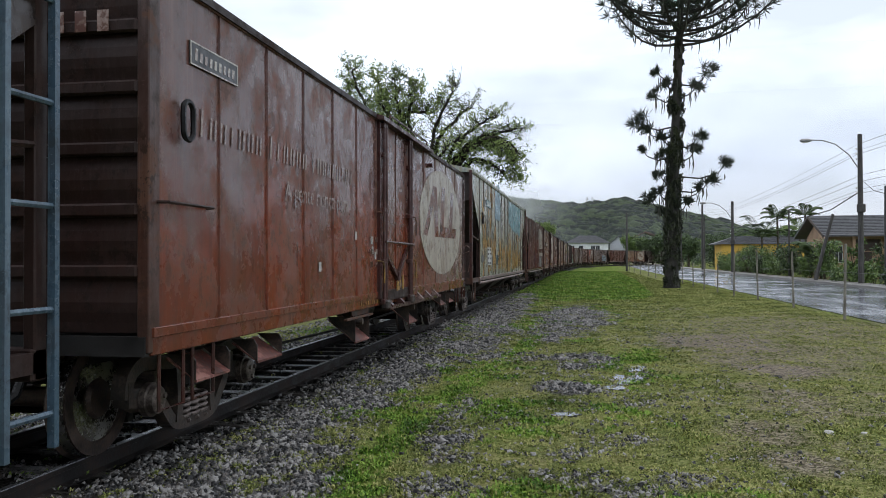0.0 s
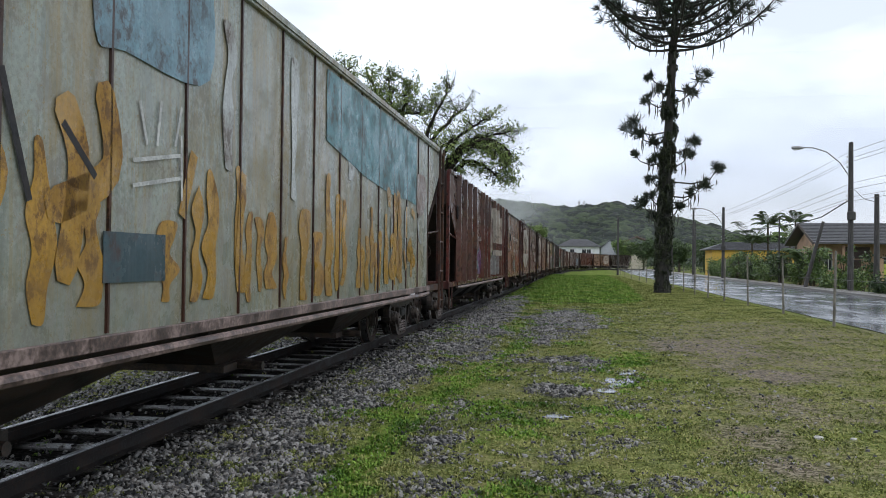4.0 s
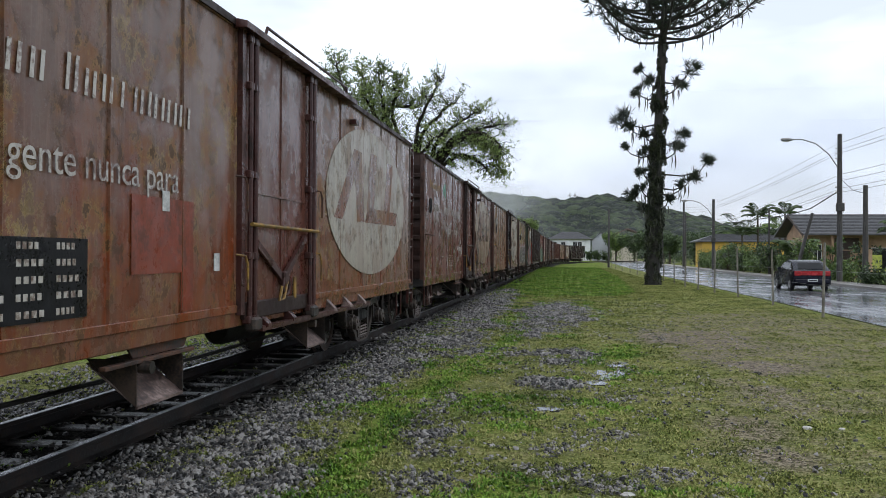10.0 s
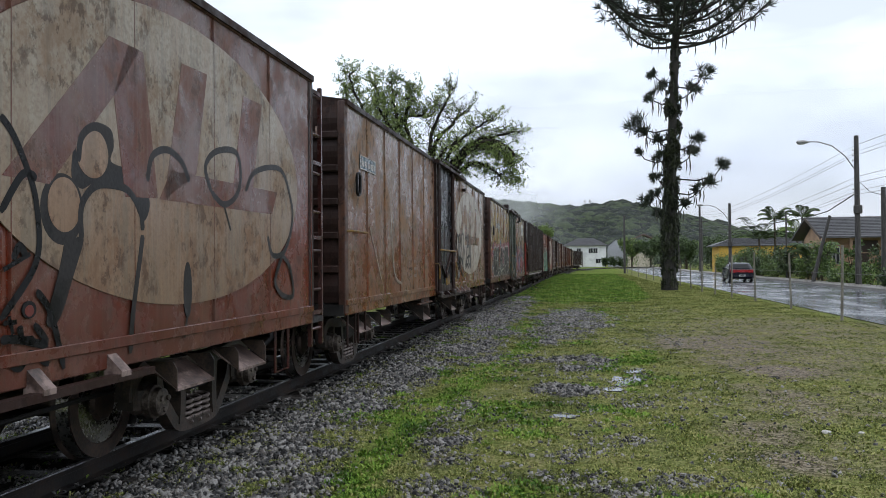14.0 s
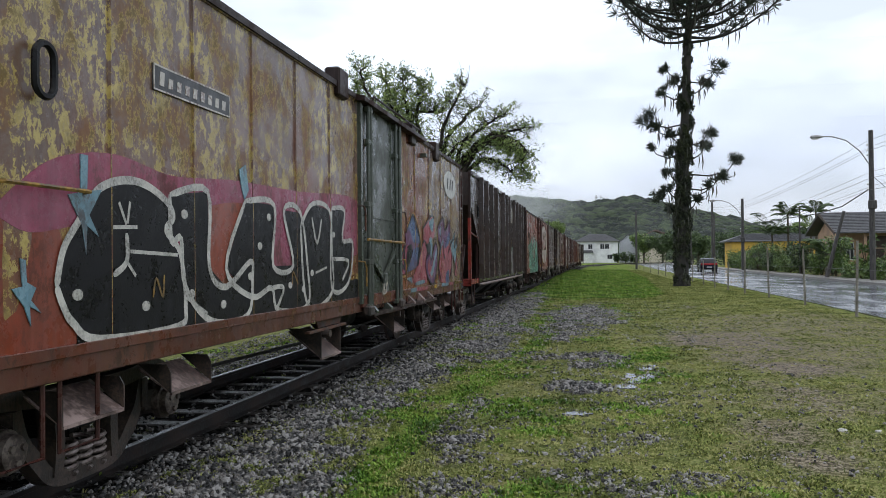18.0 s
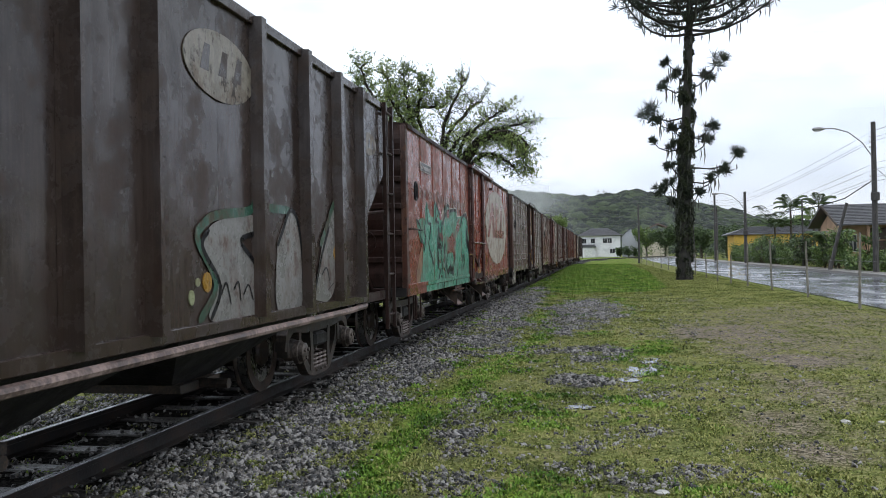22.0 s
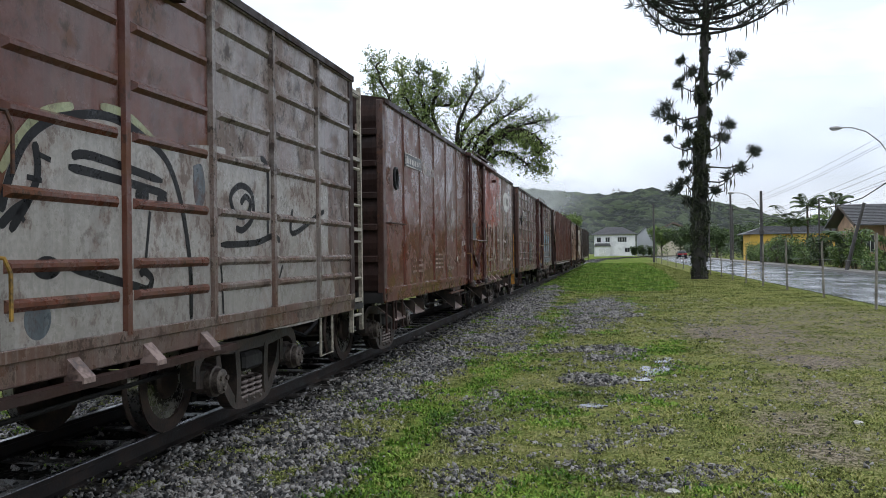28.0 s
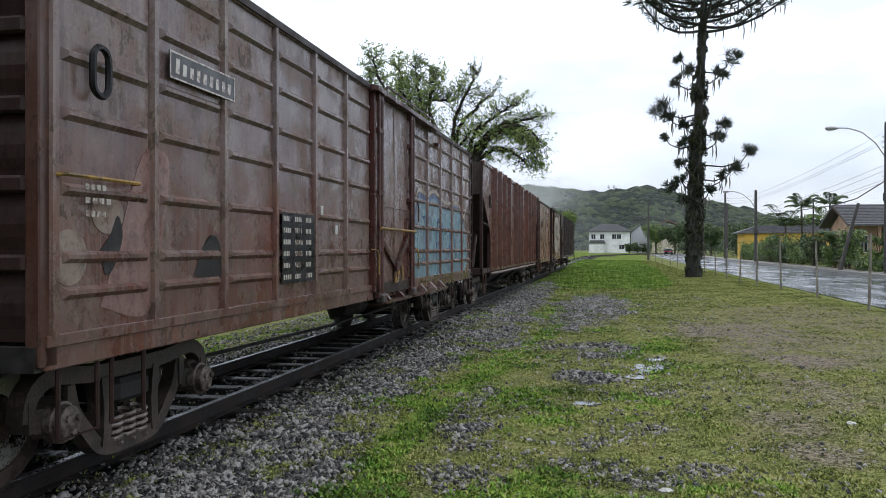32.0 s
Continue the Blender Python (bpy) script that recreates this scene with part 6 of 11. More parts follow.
        for a in (-0.22, 0.36):
            strokes(t, (((a, 1.64), (a + 0.07, 1.76)), ((a + 0.07, 1.76), (a + 0.14, 1.64)), ((a + 0.14, 1.64), (a, 1.64))), dx + 0.002, 0.012, M_WHITEP, "", "warning_triangle")
        part("notice", Geo().box(dx, dx + 0.004, 0.34, 0.62, 1.95, 2.16), M_STICK, w, "white paper notice")
    if i == 11:
        plate(w, -5.73, -4.72, 2.64, 2.82, x)
        word_bars(w, -4.62, 2.62, [0.16] * 5, 0.17, x, M_WHITEP, label="white stencilled figures")
        part("roundel", oval(5.32, 2.75, 0.62, 0.26, x), M_EDGE, w, "small cream painted oval")
        for a in (5.02, 5.30, 5.54):
            part("roundel_mark", Geo().prism([(a, 2.66), (a + 0.10, 2.66), (a + 0.16, 2.88), (a + 0.06, 2.88)], "x", x, x + 0.002), paint, w)
        caps(w, x)
        table(w, -3.8, -3.14, 1.15, 1.43, x, None, M_WHITEP, 4, 3)
        table(w, -5.4, -4.6, 1.12, 1.36, x, None, M_DIMP, 3, 2)
        stickers(w, ((-2.37, 1.67), (-1.91, 1.31), (-1.34, 1.60), (-1.17, 1.61), (-1.16, 1.38)), x, 0.045)
        words(w, "VOL 75 m3", -2.75, 1.12, 0.10, x + 0.002, M_WHITEP, "white stencilled volume")
    if i == 12:
        plate(w, -5.47, -4.52, 2.53, 2.71, x)
        table(w, -3.58, -2.76, 1.12, 1.74, x, M_BLACK, M_WHITEP, 6, 3, "black data panel with stencilled figures")
        table(w, -6.4, -6.0, 1.58, 1.80, x, None, M_WHITEP, 3, 1)
        stickers(w, ((-2.55, 1.80), (-2.1, 1.62)), x, 0.045)
        marks_purple_blobs(w, X - 0.008)
        patch_paint(w, [(1.5, 0.98), (1.5, 1.8), (1.85, 2.2), (2.5, 2.15), (3.0, 2.25), (4.0, 2.1), (5.2, 2.15), (5.9, 1.9), (6.0, 0.98)], X - 0.008, PATCH["sky"], "light blue painted letters")
        strokes(w, (((1.55, 1.8), (1.9, 2.22), (2.5, 2.17), (3.0, 2.27), (4.0, 2.12), (5.2, 2.17), (5.9, 1.92)), ((2.3, 1.15), (2.4, 1.9)), ((2.1, 1.9), (2.8, 1.9)), ((3.2, 1.2), (3.3, 1.85), (3.8, 1.8)), ((3.25, 1.5), (3.7, 1.5)), ((3.2, 1.2), (3.8, 1.2)), ((4.3, 1.2), (4.6, 1.9), (5.0, 1.2))), X - 0.006, 0.07, PATCH["blue"], "darker blue painted strokes")
        strokes(w, (((1.5, 1.9), (1.85, 2.3), (2.5, 2.26), (3.0, 2.36), (4.0, 2.22), (5.2, 2.26), (5.95, 2.0)),), X - 0.007, 0.06, M_CREAM, "pale outline")
    # numbers on the end
    part("end_number", Geo().box(0.2, 0.26, -half - 0.075, -half - 0.070, 2.92, 3.06), M_DIMP, w, "white stencilled figure on the end")
    for k in range(5):
        part("end_number", Geo().box(0.36 + k * 0.16, 0.44 + k * 0.16, -half - 0.075, -half - 0.070, 2.92, 3.06), M_DIMP, w, "white stencilled figure on the end")


def graffiti_black(w, x):
    """Black block letters with a white edge over red and pink clouds."""
    patch_paint(w, [(-6.85, 1.67), (-6.59, 1.71), (-6.32, 1.7), (-6.18, 1.67), (-6.38, 1.32), (-6.28, 1.17), (-6.0, 0.99), (-6.85, 0.99)], x - 0.005, PATCH["redo"], "orange-red sprayed cloud")
    patch_paint(w, [(-6.85, 1.67), (-6.69, 1.80), (-6.36, 1.98), (-5.83, 2.06), (-5.21, 2.0), (-4.74, 2.02), (-4.08, 2.06), (-2.78, 2.08), (-0.76, 2.12), (-0.76, 1.5), (-2.8, 1.4), (-4.1, 1.3), (-5.02, 1.5), (-5.6, 1.7), (-6.24, 1.62), (-6.6, 1.58)], x - 0.003, PATCH["magenta"], "pink sprayed cloud")
    patch_paint(w, [(-4.7, 1.82), (-3.95, 1.86), (-4.3, 1.33), (-4.62, 1.33)], x - 0.002, PATCH["redo"], "orange-red sprayed patch")
    letters = ([(-6.38, 1.3), (-6.32, 1.5), (-6.18, 1.66), (-6.02, 1.83), (-5.78, 1.91), (-5.51, 1.91), (-5.24, 1.82), (-5.15, 1.72), (-5.25, 1.63), (-5.06, 1.48), (-4.99, 1.12), (-5.1, 0.99), (-6.0, 0.99), (-6.24, 1.1), (-6.32, 1.19)],
               [(-5.2, 1.87), (-4.65, 1.93), (-4.63, 1.38), (-4.35, 1.23), (-3.9, 1.42), (-3.86, 1.29), (-3.96, 0.99), (-4.6, 0.99), (-4.99, 1.25), (-5.05, 1.58), (-5.18, 1.56)],
               [(-3.99, 1.91), (-3.38, 1.91), (-3.41, 1.38), (-2.92, 1.38), (-3.15, 1.88), (-2.72, 1.88), (-2.53, 1.35), (-2.54, 0.99), (-3.3, 0.99), (-3.45, 1.19), (-3.86, 1.13), (-4.35, 1.37)],
               [(-2.72, 1.76), (-2.37, 1.99), (-1.84, 1.95), (-1.77, 1.54), (-1.78, 1.08), (-2.54, 0.99)], [(-1.76, 1.98), (-1.31, 1.98), (-1.39, 1.65), (-0.99, 1.62), (-1.17, 1.17), (-1.78, 1.14)])
    part("graffiti_fill", Geo().prism([(-6.2, 0.985), (-0.74, 0.985), (-0.74, 1.2), (-6.2, 1.2)], "x", x - 0.004, x - 0.0012), M_BLACK, w, "black sprayed base under the letters")
    for k, pl in enumerate(letters):
        part("graffiti_letter", Geo().prism(pl, "x", x - 0.002, x + 0.0004 * (k + 1)), M_BLACK, w, "black painted letter")
        strokes(w, (list(pl) + [pl[0]],), x + 0.0034 + 0.0003 * k, 0.05, M_EDGE, "white letter outline", "graffiti_outline")
    strokes(w, (((-5.80, 1.78), (-5.72, 1.65)), ((-5.68, 1.79), (-5.71, 1.66)), ((-5.86, 1.63), (-5.60, 1.64)), ((-5.72, 1.6), (-5.72, 1.43), (-5.86, 1.35)), ((-5.72, 1.43), (-5.62, 1.34)), ((-5.68, 1.49), (-5.1, 1.47)), ((-3.45, 1.19), (-3.17, 1.18), (-3.34, 1.0)), ((-4.99, 1.18), (-4.67, 1.05)), ((-1.77, 1.44), (-1.16, 1.41), (-1.41, 1.2)), ((-2.4, 1.85), (-2.25, 1.6), (-2.1, 1.85)), ((-2.3, 1.3), (-1.95, 1.35))), x + 0.0052, 0.042, M_EDGE, "white painted strokes")
    for y, z in ((-6.2, 1.25), (-5.0, 1.75), (-4.9, 1.2), (-3.9, 1.3), (-3.5, 1.8), (-3.0, 1.2), (-2.4, 1.3), (-1.7, 1.7), (-4.4, 1.1), (-5.5, 1.15), (-3.7, 1.55), (-2.65, 1.15)):
        part("paint_dot", oval(y, z, 0.045, 0.032, x + 0.0056, 12), M_EDGE, w, "white painted dot")
    for pl in ([(-6.17, 2.02), (-6.1, 2.02), (-6.11, 1.82), (-5.97, 1.84), (-6.09, 1.69), (-6.0, 1.57), (-6.11, 1.63), (-6.12, 1.47), (-6.16, 1.63), (-6.28, 1.79), (-6.17, 1.81)], [(-6.66, 1.45), (-6.62, 1.44), (-6.61, 1.33), (-6.54, 1.3), (-6.58, 1.24), (-6.5, 1.17), (-6.59, 1.21), (-6.58, 1.11), (-6.63, 1.21), (-6.72, 1.3), (-6.64, 1.31)], [(-4.1, 2.15), (-3.98, 2.2), (-3.92, 2.0), (-4.0, 1.92), (-4.06, 2.0)]):
        part("graffiti_arrow", Geo().prism(pl, "x", x - 0.002, x + 0.004), PATCH["sky"], w, "light blue painted arrow")
    strokes(w, (((-5.42, 1.2), (-5.38, 1.32), (-5.3, 1.2), (-5.28, 1.34)), ((-2.95, 1.2), (-2.93, 1.32), (-2.8, 1.2))), x + 0.006, 0.02, M_YELLOW, "small yellow scribble")


def graffiti_pink(w, x, d1):
    fills = (("violet", ((4.34, 2.0), (4.62, 2.13), (4.85, 2.19), (4.94, 2.06), (4.98, 1.98), (5.2, 2.01), (5.55, 2.17), (5.58, 1.9), (5.3, 1.67), (4.91, 1.52), (4.58, 1.66), (4.41, 1.75))),
             ("pink", ((4.39, 1.17), (4.45, 1.46), (4.7, 1.67), (5.05, 1.63), (5.58, 1.71), (5.79, 1.63), (5.7, 1.22), (5.41, 1.0), (4.7, 1.0), (4.46, 1.05))), ("sky", ((5.64, 1.78), (5.83, 1.82), (5.86, 1.76), (6.13, 1.95), (6.06, 1.77), (6.02, 1.64), (6.43, 1.87), (6.39, 1.65), (6.27, 1.61), (6.46, 1.19), (6.31, 1.11), (6.16, 1.34), (5.92, 1.47), (5.76, 1.53))),
             ("sky", ((4.5, 1.56), (4.66, 1.72), (4.89, 1.78), (4.87, 1.73), (4.66, 1.61), (4.52, 1.46))), ("blue", ((5.05, 1.69), (5.52, 1.95), (5.58, 1.81), (5.2, 1.64))), ("blue", ((5.1, 1.13), (5.41, 1.23), (5.41, 1.0), (5.1, 1.0))), ("sky", ((4.46, 1.95), (4.64, 2.02), (4.62, 1.86), (4.54, 1.88))),
             ("orange", ((4.06, 1.08), (4.29, 1.18), (4.32, 1.09), (4.2, 1.0), (4.06, 1.0))), ("pink", ((6.1, 1.1), (6.3, 1.5), (6.42, 1.3), (6.4, 1.1))))
    for k, (m, pts) in enumerate(fills):
        patch_paint(w, pts, x - 0.003 + 0.0004 * k, PATCH[m], "painted graffiti shape")
    strokes(w, (((4.34, 2.0), (4.62, 2.13), (4.85, 2.19), (4.94, 2.06), (4.98, 1.98), (5.2, 2.01), (5.55, 2.17), (5.58, 1.9)), ((4.41, 1.75), (4.58, 1.66), (4.45, 1.46), (4.39, 1.27), (4.58, 1.04)), ((4.87, 1.73), (4.89, 1.54), (4.96, 1.44), (5.0, 1.52)), ((5.3, 1.5), (5.6, 1.68), (5.96, 1.82)), ((5.79, 1.54), (5.7, 1.22), (5.46, 1.0)), ((6.13, 1.95), (6.02, 1.64), (6.43, 1.87), (6.27, 1.61), (6.5, 1.19)), ((5.9, 1.5), (6.1, 1.35), (6.3, 1.12)),), x + 0.004, 0.045, M_BLACK, "dark graffiti outlines")
    graffiti_crown(w, x)


def graffiti_crown(w, x):
    """The crowded letters beside the door: a blue crown, a heart, yellow flames and pale scratches."""
    patch_paint(w, [(1.76, 1.81), (1.93, 1.92), (2.26, 2.11), (2.39, 2.06), (2.79, 1.73), (2.31, 1.58), (2.17, 1.6), (2.12, 1.64), (1.84, 1.6)], x + -0.0025, PATCH["violet"], "painted graffiti shape")
    patch_paint(w, [(1.93, 1.9), (2.26, 2.09), (2.76, 1.75), (2.7, 1.68), (2.29, 1.7), (2.1, 1.82)], x + -0.0021, PATCH["blue"], "painted graffiti shape")
    patch_paint(w, [(1.44, 1.25), (1.49, 1.43), (1.6, 1.58), (1.8, 1.64), (2.17, 1.6), (1.97, 1.37), (1.71, 1.21)], x + -0.0017, PATCH["magenta"], "painted graffiti shape")
    patch_paint(w, [(2.29, 1.58), (2.66, 1.62), (2.66, 1.5), (2.58, 1.32), (2.06, 1.25), (1.71, 1.24), (2.06, 1.38)], x + -0.0013, PATCH["blue"], "painted graffiti shape")
    patch_paint(w, [(2.12, 1.08), (2.58, 1.32), (2.66, 1.47), (3.12, 1.73), (3.37, 1.54), (3.22, 1.3), (3.29, 1.03)], x + -0.0009, PATCH["pink"], "painted graffiti shape")
    patch_paint(w, [(1.71, 1.14), (2.15, 1.15), (2.17, 1.05), (2.06, 1.09)], x + -0.0005, PATCH["sky"], "painted graffiti shape")
    patch_paint(w, [(2.42, 1.06), (2.66, 1.08), (3.09, 1.09), (3.1, 1.04), (2.49, 1.02)], x + -0.0001, PATCH["sky"], "painted graffiti shape")
    patch_paint(w, [(3.01, 1.93), (3.72, 2.17), (3.99, 2.14), (3.97, 1.82), (3.3, 1.68), (3.04, 1.73)], x + 0.0003, PATCH["pink"], "painted graffiti shape")
    patch_paint(w, [(3.52, 2.06), (3.93, 2.14), (3.84, 1.9), (3.6, 1.97)], x + 0.0007, PATCH["sky"], "painted graffiti shape")
    patch_paint(w, [(3.53, 1.77), (3.72, 1.8), (3.8, 1.66), (3.72, 1.44), (3.6, 1.54)], x + 0.0011, PATCH["sky"], "painted graffiti shape")
    patch_paint(w, [(3.22, 1.27), (3.26, 1.44), (3.52, 1.53), (3.72, 1.42), (4.02, 1.69), (4.25, 1.64), (4.22, 1.36), (4.02, 1.09), (3.8, 0.99), (3.4, 1.11)], x + 0.0015, PATCH["violet"], "painted graffiti shape")
    patch_paint(w, [(3.38, 1.3), (3.52, 1.42), (3.67, 1.29), (3.91, 1.46), (3.93, 1.25), (3.76, 1.11), (3.52, 1.17)], x + 0.0019, PATCH["pink"], "painted graffiti shape")
    patch_paint(w, [(3.52, 1.26), (3.67, 1.22), (4.11, 1.59), (4.18, 1.52), (3.84, 1.18), (3.67, 1.15)], x + 0.0023, PATCH["sky"], "painted graffiti shape")
    patch_paint(w, [(1.93, 1.44), (2.12, 1.52), (2.09, 1.43), (1.99, 1.41)], x + 0.0027, PATCH["yellow"], "painted graffiti shape")
    patch_paint(w, [(1.37, 1.16), (1.39, 1.34), (1.47, 1.53), (1.58, 1.6), (1.51, 1.48), (1.45, 1.34), (1.43, 1.2), (1.71, 1.19), (1.71, 1.16)], x + 0.0031, PATCH["yellow"], "painted graffiti shape")
    patch_paint(w, [(1.81, 1.51), (2.03, 1.64), (2.18, 1.57), (2.12, 1.49), (1.93, 1.37), (1.8, 1.33)], x + 0.0036, M_BLACK, "black letter shade")
    patch_paint(w, [(1.6, 1.57), (1.67, 1.63), (1.71, 1.34), (1.65, 1.29)], x + 0.0036, M_BLACK, "black letter shade")
    patch_paint(w, [(1.47, 1.39), (1.69, 1.31), (1.67, 1.26), (1.46, 1.34)], x + 0.0036, M_BLACK, "black letter shade")
    patch_paint(w, [(3.3, 1.66), (3.6, 1.71), (3.58, 1.51), (3.4, 1.54)], x + 0.0036, M_BLACK, "black letter shade")
    patch_paint(w, [(2.66, 1.53), (2.81, 1.69), (2.79, 1.59), (2.66, 1.38), (2.59, 1.32)], x + 0.0036, M_BLACK, "black letter shade")
    strokes(w, (((1.76, 1.82), (1.93, 1.92), (2.26, 2.11), (2.52, 1.94), (2.79, 1.73), (2.66, 1.5), (2.58, 1.32)), ((2.58, 1.32), (2.84, 1.56), (3.12, 1.73), (3.38, 1.54)), ((3.01, 1.93), (3.33, 2.04), (3.74, 2.17), (3.99, 2.14)), ((3.22, 1.27), (3.26, 1.44), (3.52, 1.53), (3.72, 1.42), (4.02, 1.69), (4.25, 1.64), (4.22, 1.36), (4.02, 1.09), (3.8, 0.99), (3.4, 1.11), (3.22, 1.27)), ((1.44, 1.25), (1.49, 1.43), (1.6, 1.58), (1.8, 1.64)), ((1.84, 1.6), (2.12, 1.64), (2.18, 1.57), (1.97, 1.37), (1.71, 1.21)), ((2.12, 1.18), (2.29, 1.14)),), x + 0.0044, 0.04, M_BLACK, "dark graffiti outlines")
    strokes(w, (((1.73, 1.85), (1.93, 1.95), (2.29, 2.14), (2.6, 2.01), (2.85, 1.75), (2.88, 1.31)), ((1.67, 2.62), (1.7, 2.43), (1.79, 2.27)), ((1.84, 2.3), (1.93, 2.48), (2.02, 2.67), (2.17, 2.51), (2.31, 2.75)), ((2.78, 1.68), (2.96, 1.56)), ((1.97, 2.81), (1.99, 2.66)), ((1.58, 2.69), (1.65, 2.59)),), x + 0.001, 0.035, PATCH["yellow"], "yellow sprayed flames")
    strokes(w, (((1.37, 2.54), (1.5, 2.56)), ((1.44, 2.62), (1.65, 2.65)), ((1.65, 2.55), (1.79, 2.53)), ((1.58, 2.26), (1.67, 2.31)), ((1.39, 2.02), (1.49, 1.97)), ((1.37, 1.76), (1.52, 1.76)), ((2.59, 2.67), (2.65, 2.44)), ((1.58, 1.87), (1.63, 1.79)), ((1.97, 2.15), (2.15, 2.12)), ((2.99, 2.25), (3.09, 2.13)), ((2.71, 2.14), (2.84, 1.97)), ((1.86, 2.39), (1.97, 2.4)), ((2.29, 2.48), (2.34, 2.26)), ((2.47, 2.08), (2.55, 2)), ((2.6, 2.82), (2.66, 2.79)), ((2.39, 2.36), (2.45, 2.25)), ((2.17, 2.21), (2.26, 2.21)), ((3.02, 1.96), (3.1, 1.83)),), x + 0.002, 0.024, PATCH["glow"], "pale flaked scratches", "scratch")
    for a, b, k in ((2.05, 2.45, "sky"), (2.45, 3.3, "pink"), (3.9, 4.15, "yellow"), (4.6, 5.3, "sky"), (5.3, 5.8, "pink")):
        part("graffiti_fill", Geo().box(HW + 0.0155, HW + 0.018, a, b, 0.925, 0.984), PATCH[k], w, "graffiti paint carried onto the bottom rail")


def graffiti_green(w, x):
    """Turquoise letters with black shades and white edges, scraped back to red."""
    part("graffiti_fill", Geo().prism([(-5.6, 0.81), (-1.0, 0.81), (-1.0, 0.915), (-5.6, 0.915)], "x", HW - 0.002, HW + 0.002), PATCH["turq"], w, "turquoise paint on the sill")
    part("graffiti_fill", Geo().box(HW + 0.0155, HW + 0.018, -5.55, -1.0, 0.925, 0.984), PATCH["turq"], w, "turquoise paint on the bottom rail")
    patch_paint(w, [(-6.32, 1.97), (-6.16, 1.96), (-5.94, 2.01), (-5.75, 2.01), (-5.63, 1.98), (-5.6, 2.17), (-5.49, 2.29), (-5.36, 2.19), (-5.18, 2.08), (-4.89, 2.08), (-4.86, 2.25), (-4.7, 2.34), (-4.51, 2.2), (-4.28, 2.06), (-3.96, 2.16), (-3.79, 2.31), (-3.53, 2.37), (-3.32, 2.26), (-2.57, 2.29), (-2.39, 2.18), (-1.68, 2.23), (-1.24, 2.11), (-1.02, 1.8), (-0.94, 1.29), (-1.01, 0.96), (-3.75, 0.96), (-5.13, 0.93), (-6.05, 0.93), (-6.18, 1.08), (-5.89, 1.38), (-5.8, 1.59), (-6.06, 1.65)], x + -0.002, PATCH["turq"], "turquoise painted letters")
    patch_paint(w, [(-6.35, 0.96), (-6.31, 1.19), (-6.14, 1.38), (-5.95, 1.55), (-5.84, 1.45), (-5.97, 1.2), (-6.15, 0.94)], x + -0.001, M_TAN, "buff painted patch")
    patch_paint(w, [(-3.77, 1.76), (-3.4, 1.75), (-3.12, 1.83), (-2.73, 1.93), (-2.41, 2.1), (-2.15, 2.16), (-2.2, 1.97), (-2.5, 1.8), (-2.74, 1.51), (-2.86, 1.27), (-3.09, 1.44), (-3.4, 1.46), (-3.68, 1.44)], x + 0.0004, SHARED["scraped"], "red block scraped through the turquoise letters")
    patch_paint(w, [(-3.68, 2.22), (-3.56, 2.27), (-3.44, 2.25), (-3.4, 2.17), (-3.5, 2.11), (-3.64, 2.11)], x + 0.0004, PATCH["red"], "red spot in the letters")
    patch_paint(w, [(-4.46, 2.2), (-4.32, 2.24), (-4.24, 2.16), (-4.22, 2.05), (-4.34, 2.05), (-4.42, 2.09)], x + 0.0004, PATCH["pink"], "pink scraped patch")
    patch_paint(w, [(-4.22, 2.12), (-4.06, 2.27), (-3.94, 2.26), (-3.92, 2.15), (-4.04, 2.02), (-4.11, 2)], x + 0.0004, M_CREAM, "cream painted spot")
    patch_paint(w, [(-4.42, 1.79), (-4.28, 1.81), (-4.29, 1.71), (-4.4, 1.73)], x + 0.0004, PATCH["red"], "red scraped patch")
    patch_paint(w, [(-4.24, 1.89), (-4.11, 1.9), (-4.16, 1.82), (-4.07, 1.69), (-4.24, 1.66)], x + 0.0004, PATCH["red"], "red scraped patch")
    strokes(w, (((-4.72, 2.31), (-4.62, 2.26), (-4.44, 2.16), (-4.34, 2.13)), ((-4.24, 2), (-4.18, 1.95), (-4.13, 1.86)), ((-4.09, 1.95), (-3.97, 2.06), (-3.8, 2.16), (-3.73, 2.19), (-3.74, 2.26), (-3.66, 2.32), (-3.56, 2.35), (-3.44, 2.32), (-3.39, 2.25), (-3.2, 2.26), (-2.93, 2.29), (-2.68, 2.27), (-2.63, 2.17), (-2.61, 2.1)), ((-4.35, 1.42), (-4.25, 1.5), (-4.32, 1.6), (-4.52, 1.57), (-4.66, 1.52)), ((-4.17, 1.07), (-4.21, 1.26), (-4.3, 1.37)), ((-3.92, 1.16), (-3.98, 1.31), (-4, 1.56), (-3.88, 1.61)), ((-3.68, 1.44), (-3.76, 1.27), (-3.77, 1.15), (-3.58, 1.07), (-3.56, 0.9)), ((-2.85, 1.47), (-2.95, 1.2)), ((-2.52, 1.15), (-2.68, 0.94), (-2.8, 0.78)), ((-2.09, 1.12), (-1.9, 1.35), (-1.75, 1.39), (-1.7, 1.27), (-1.86, 1.11)), ((-1.3, 1.99), (-1.42, 1.81), (-1.07, 1.65), (-1, 1.43), (-1.09, 1.16)),), x + 0.0022, 0.06, M_BLACK, "black graffiti outline")
    strokes(w, (((-2.16, 1.97), (-1.87, 2.19), (-1.45, 2.26), (-1.23, 2.13), (-1.12, 1.92)), ((-4.24, 0.82), (-4.17, 1.05)), ((-4.13, 0.78), (-3.97, 0.97), (-3.92, 1.14)), ((-4.67, 0.86), (-4.53, 1.01), (-4.33, 1.19)),), x + 0.0022, 0.06, M_BLACK, "black graffiti outline")
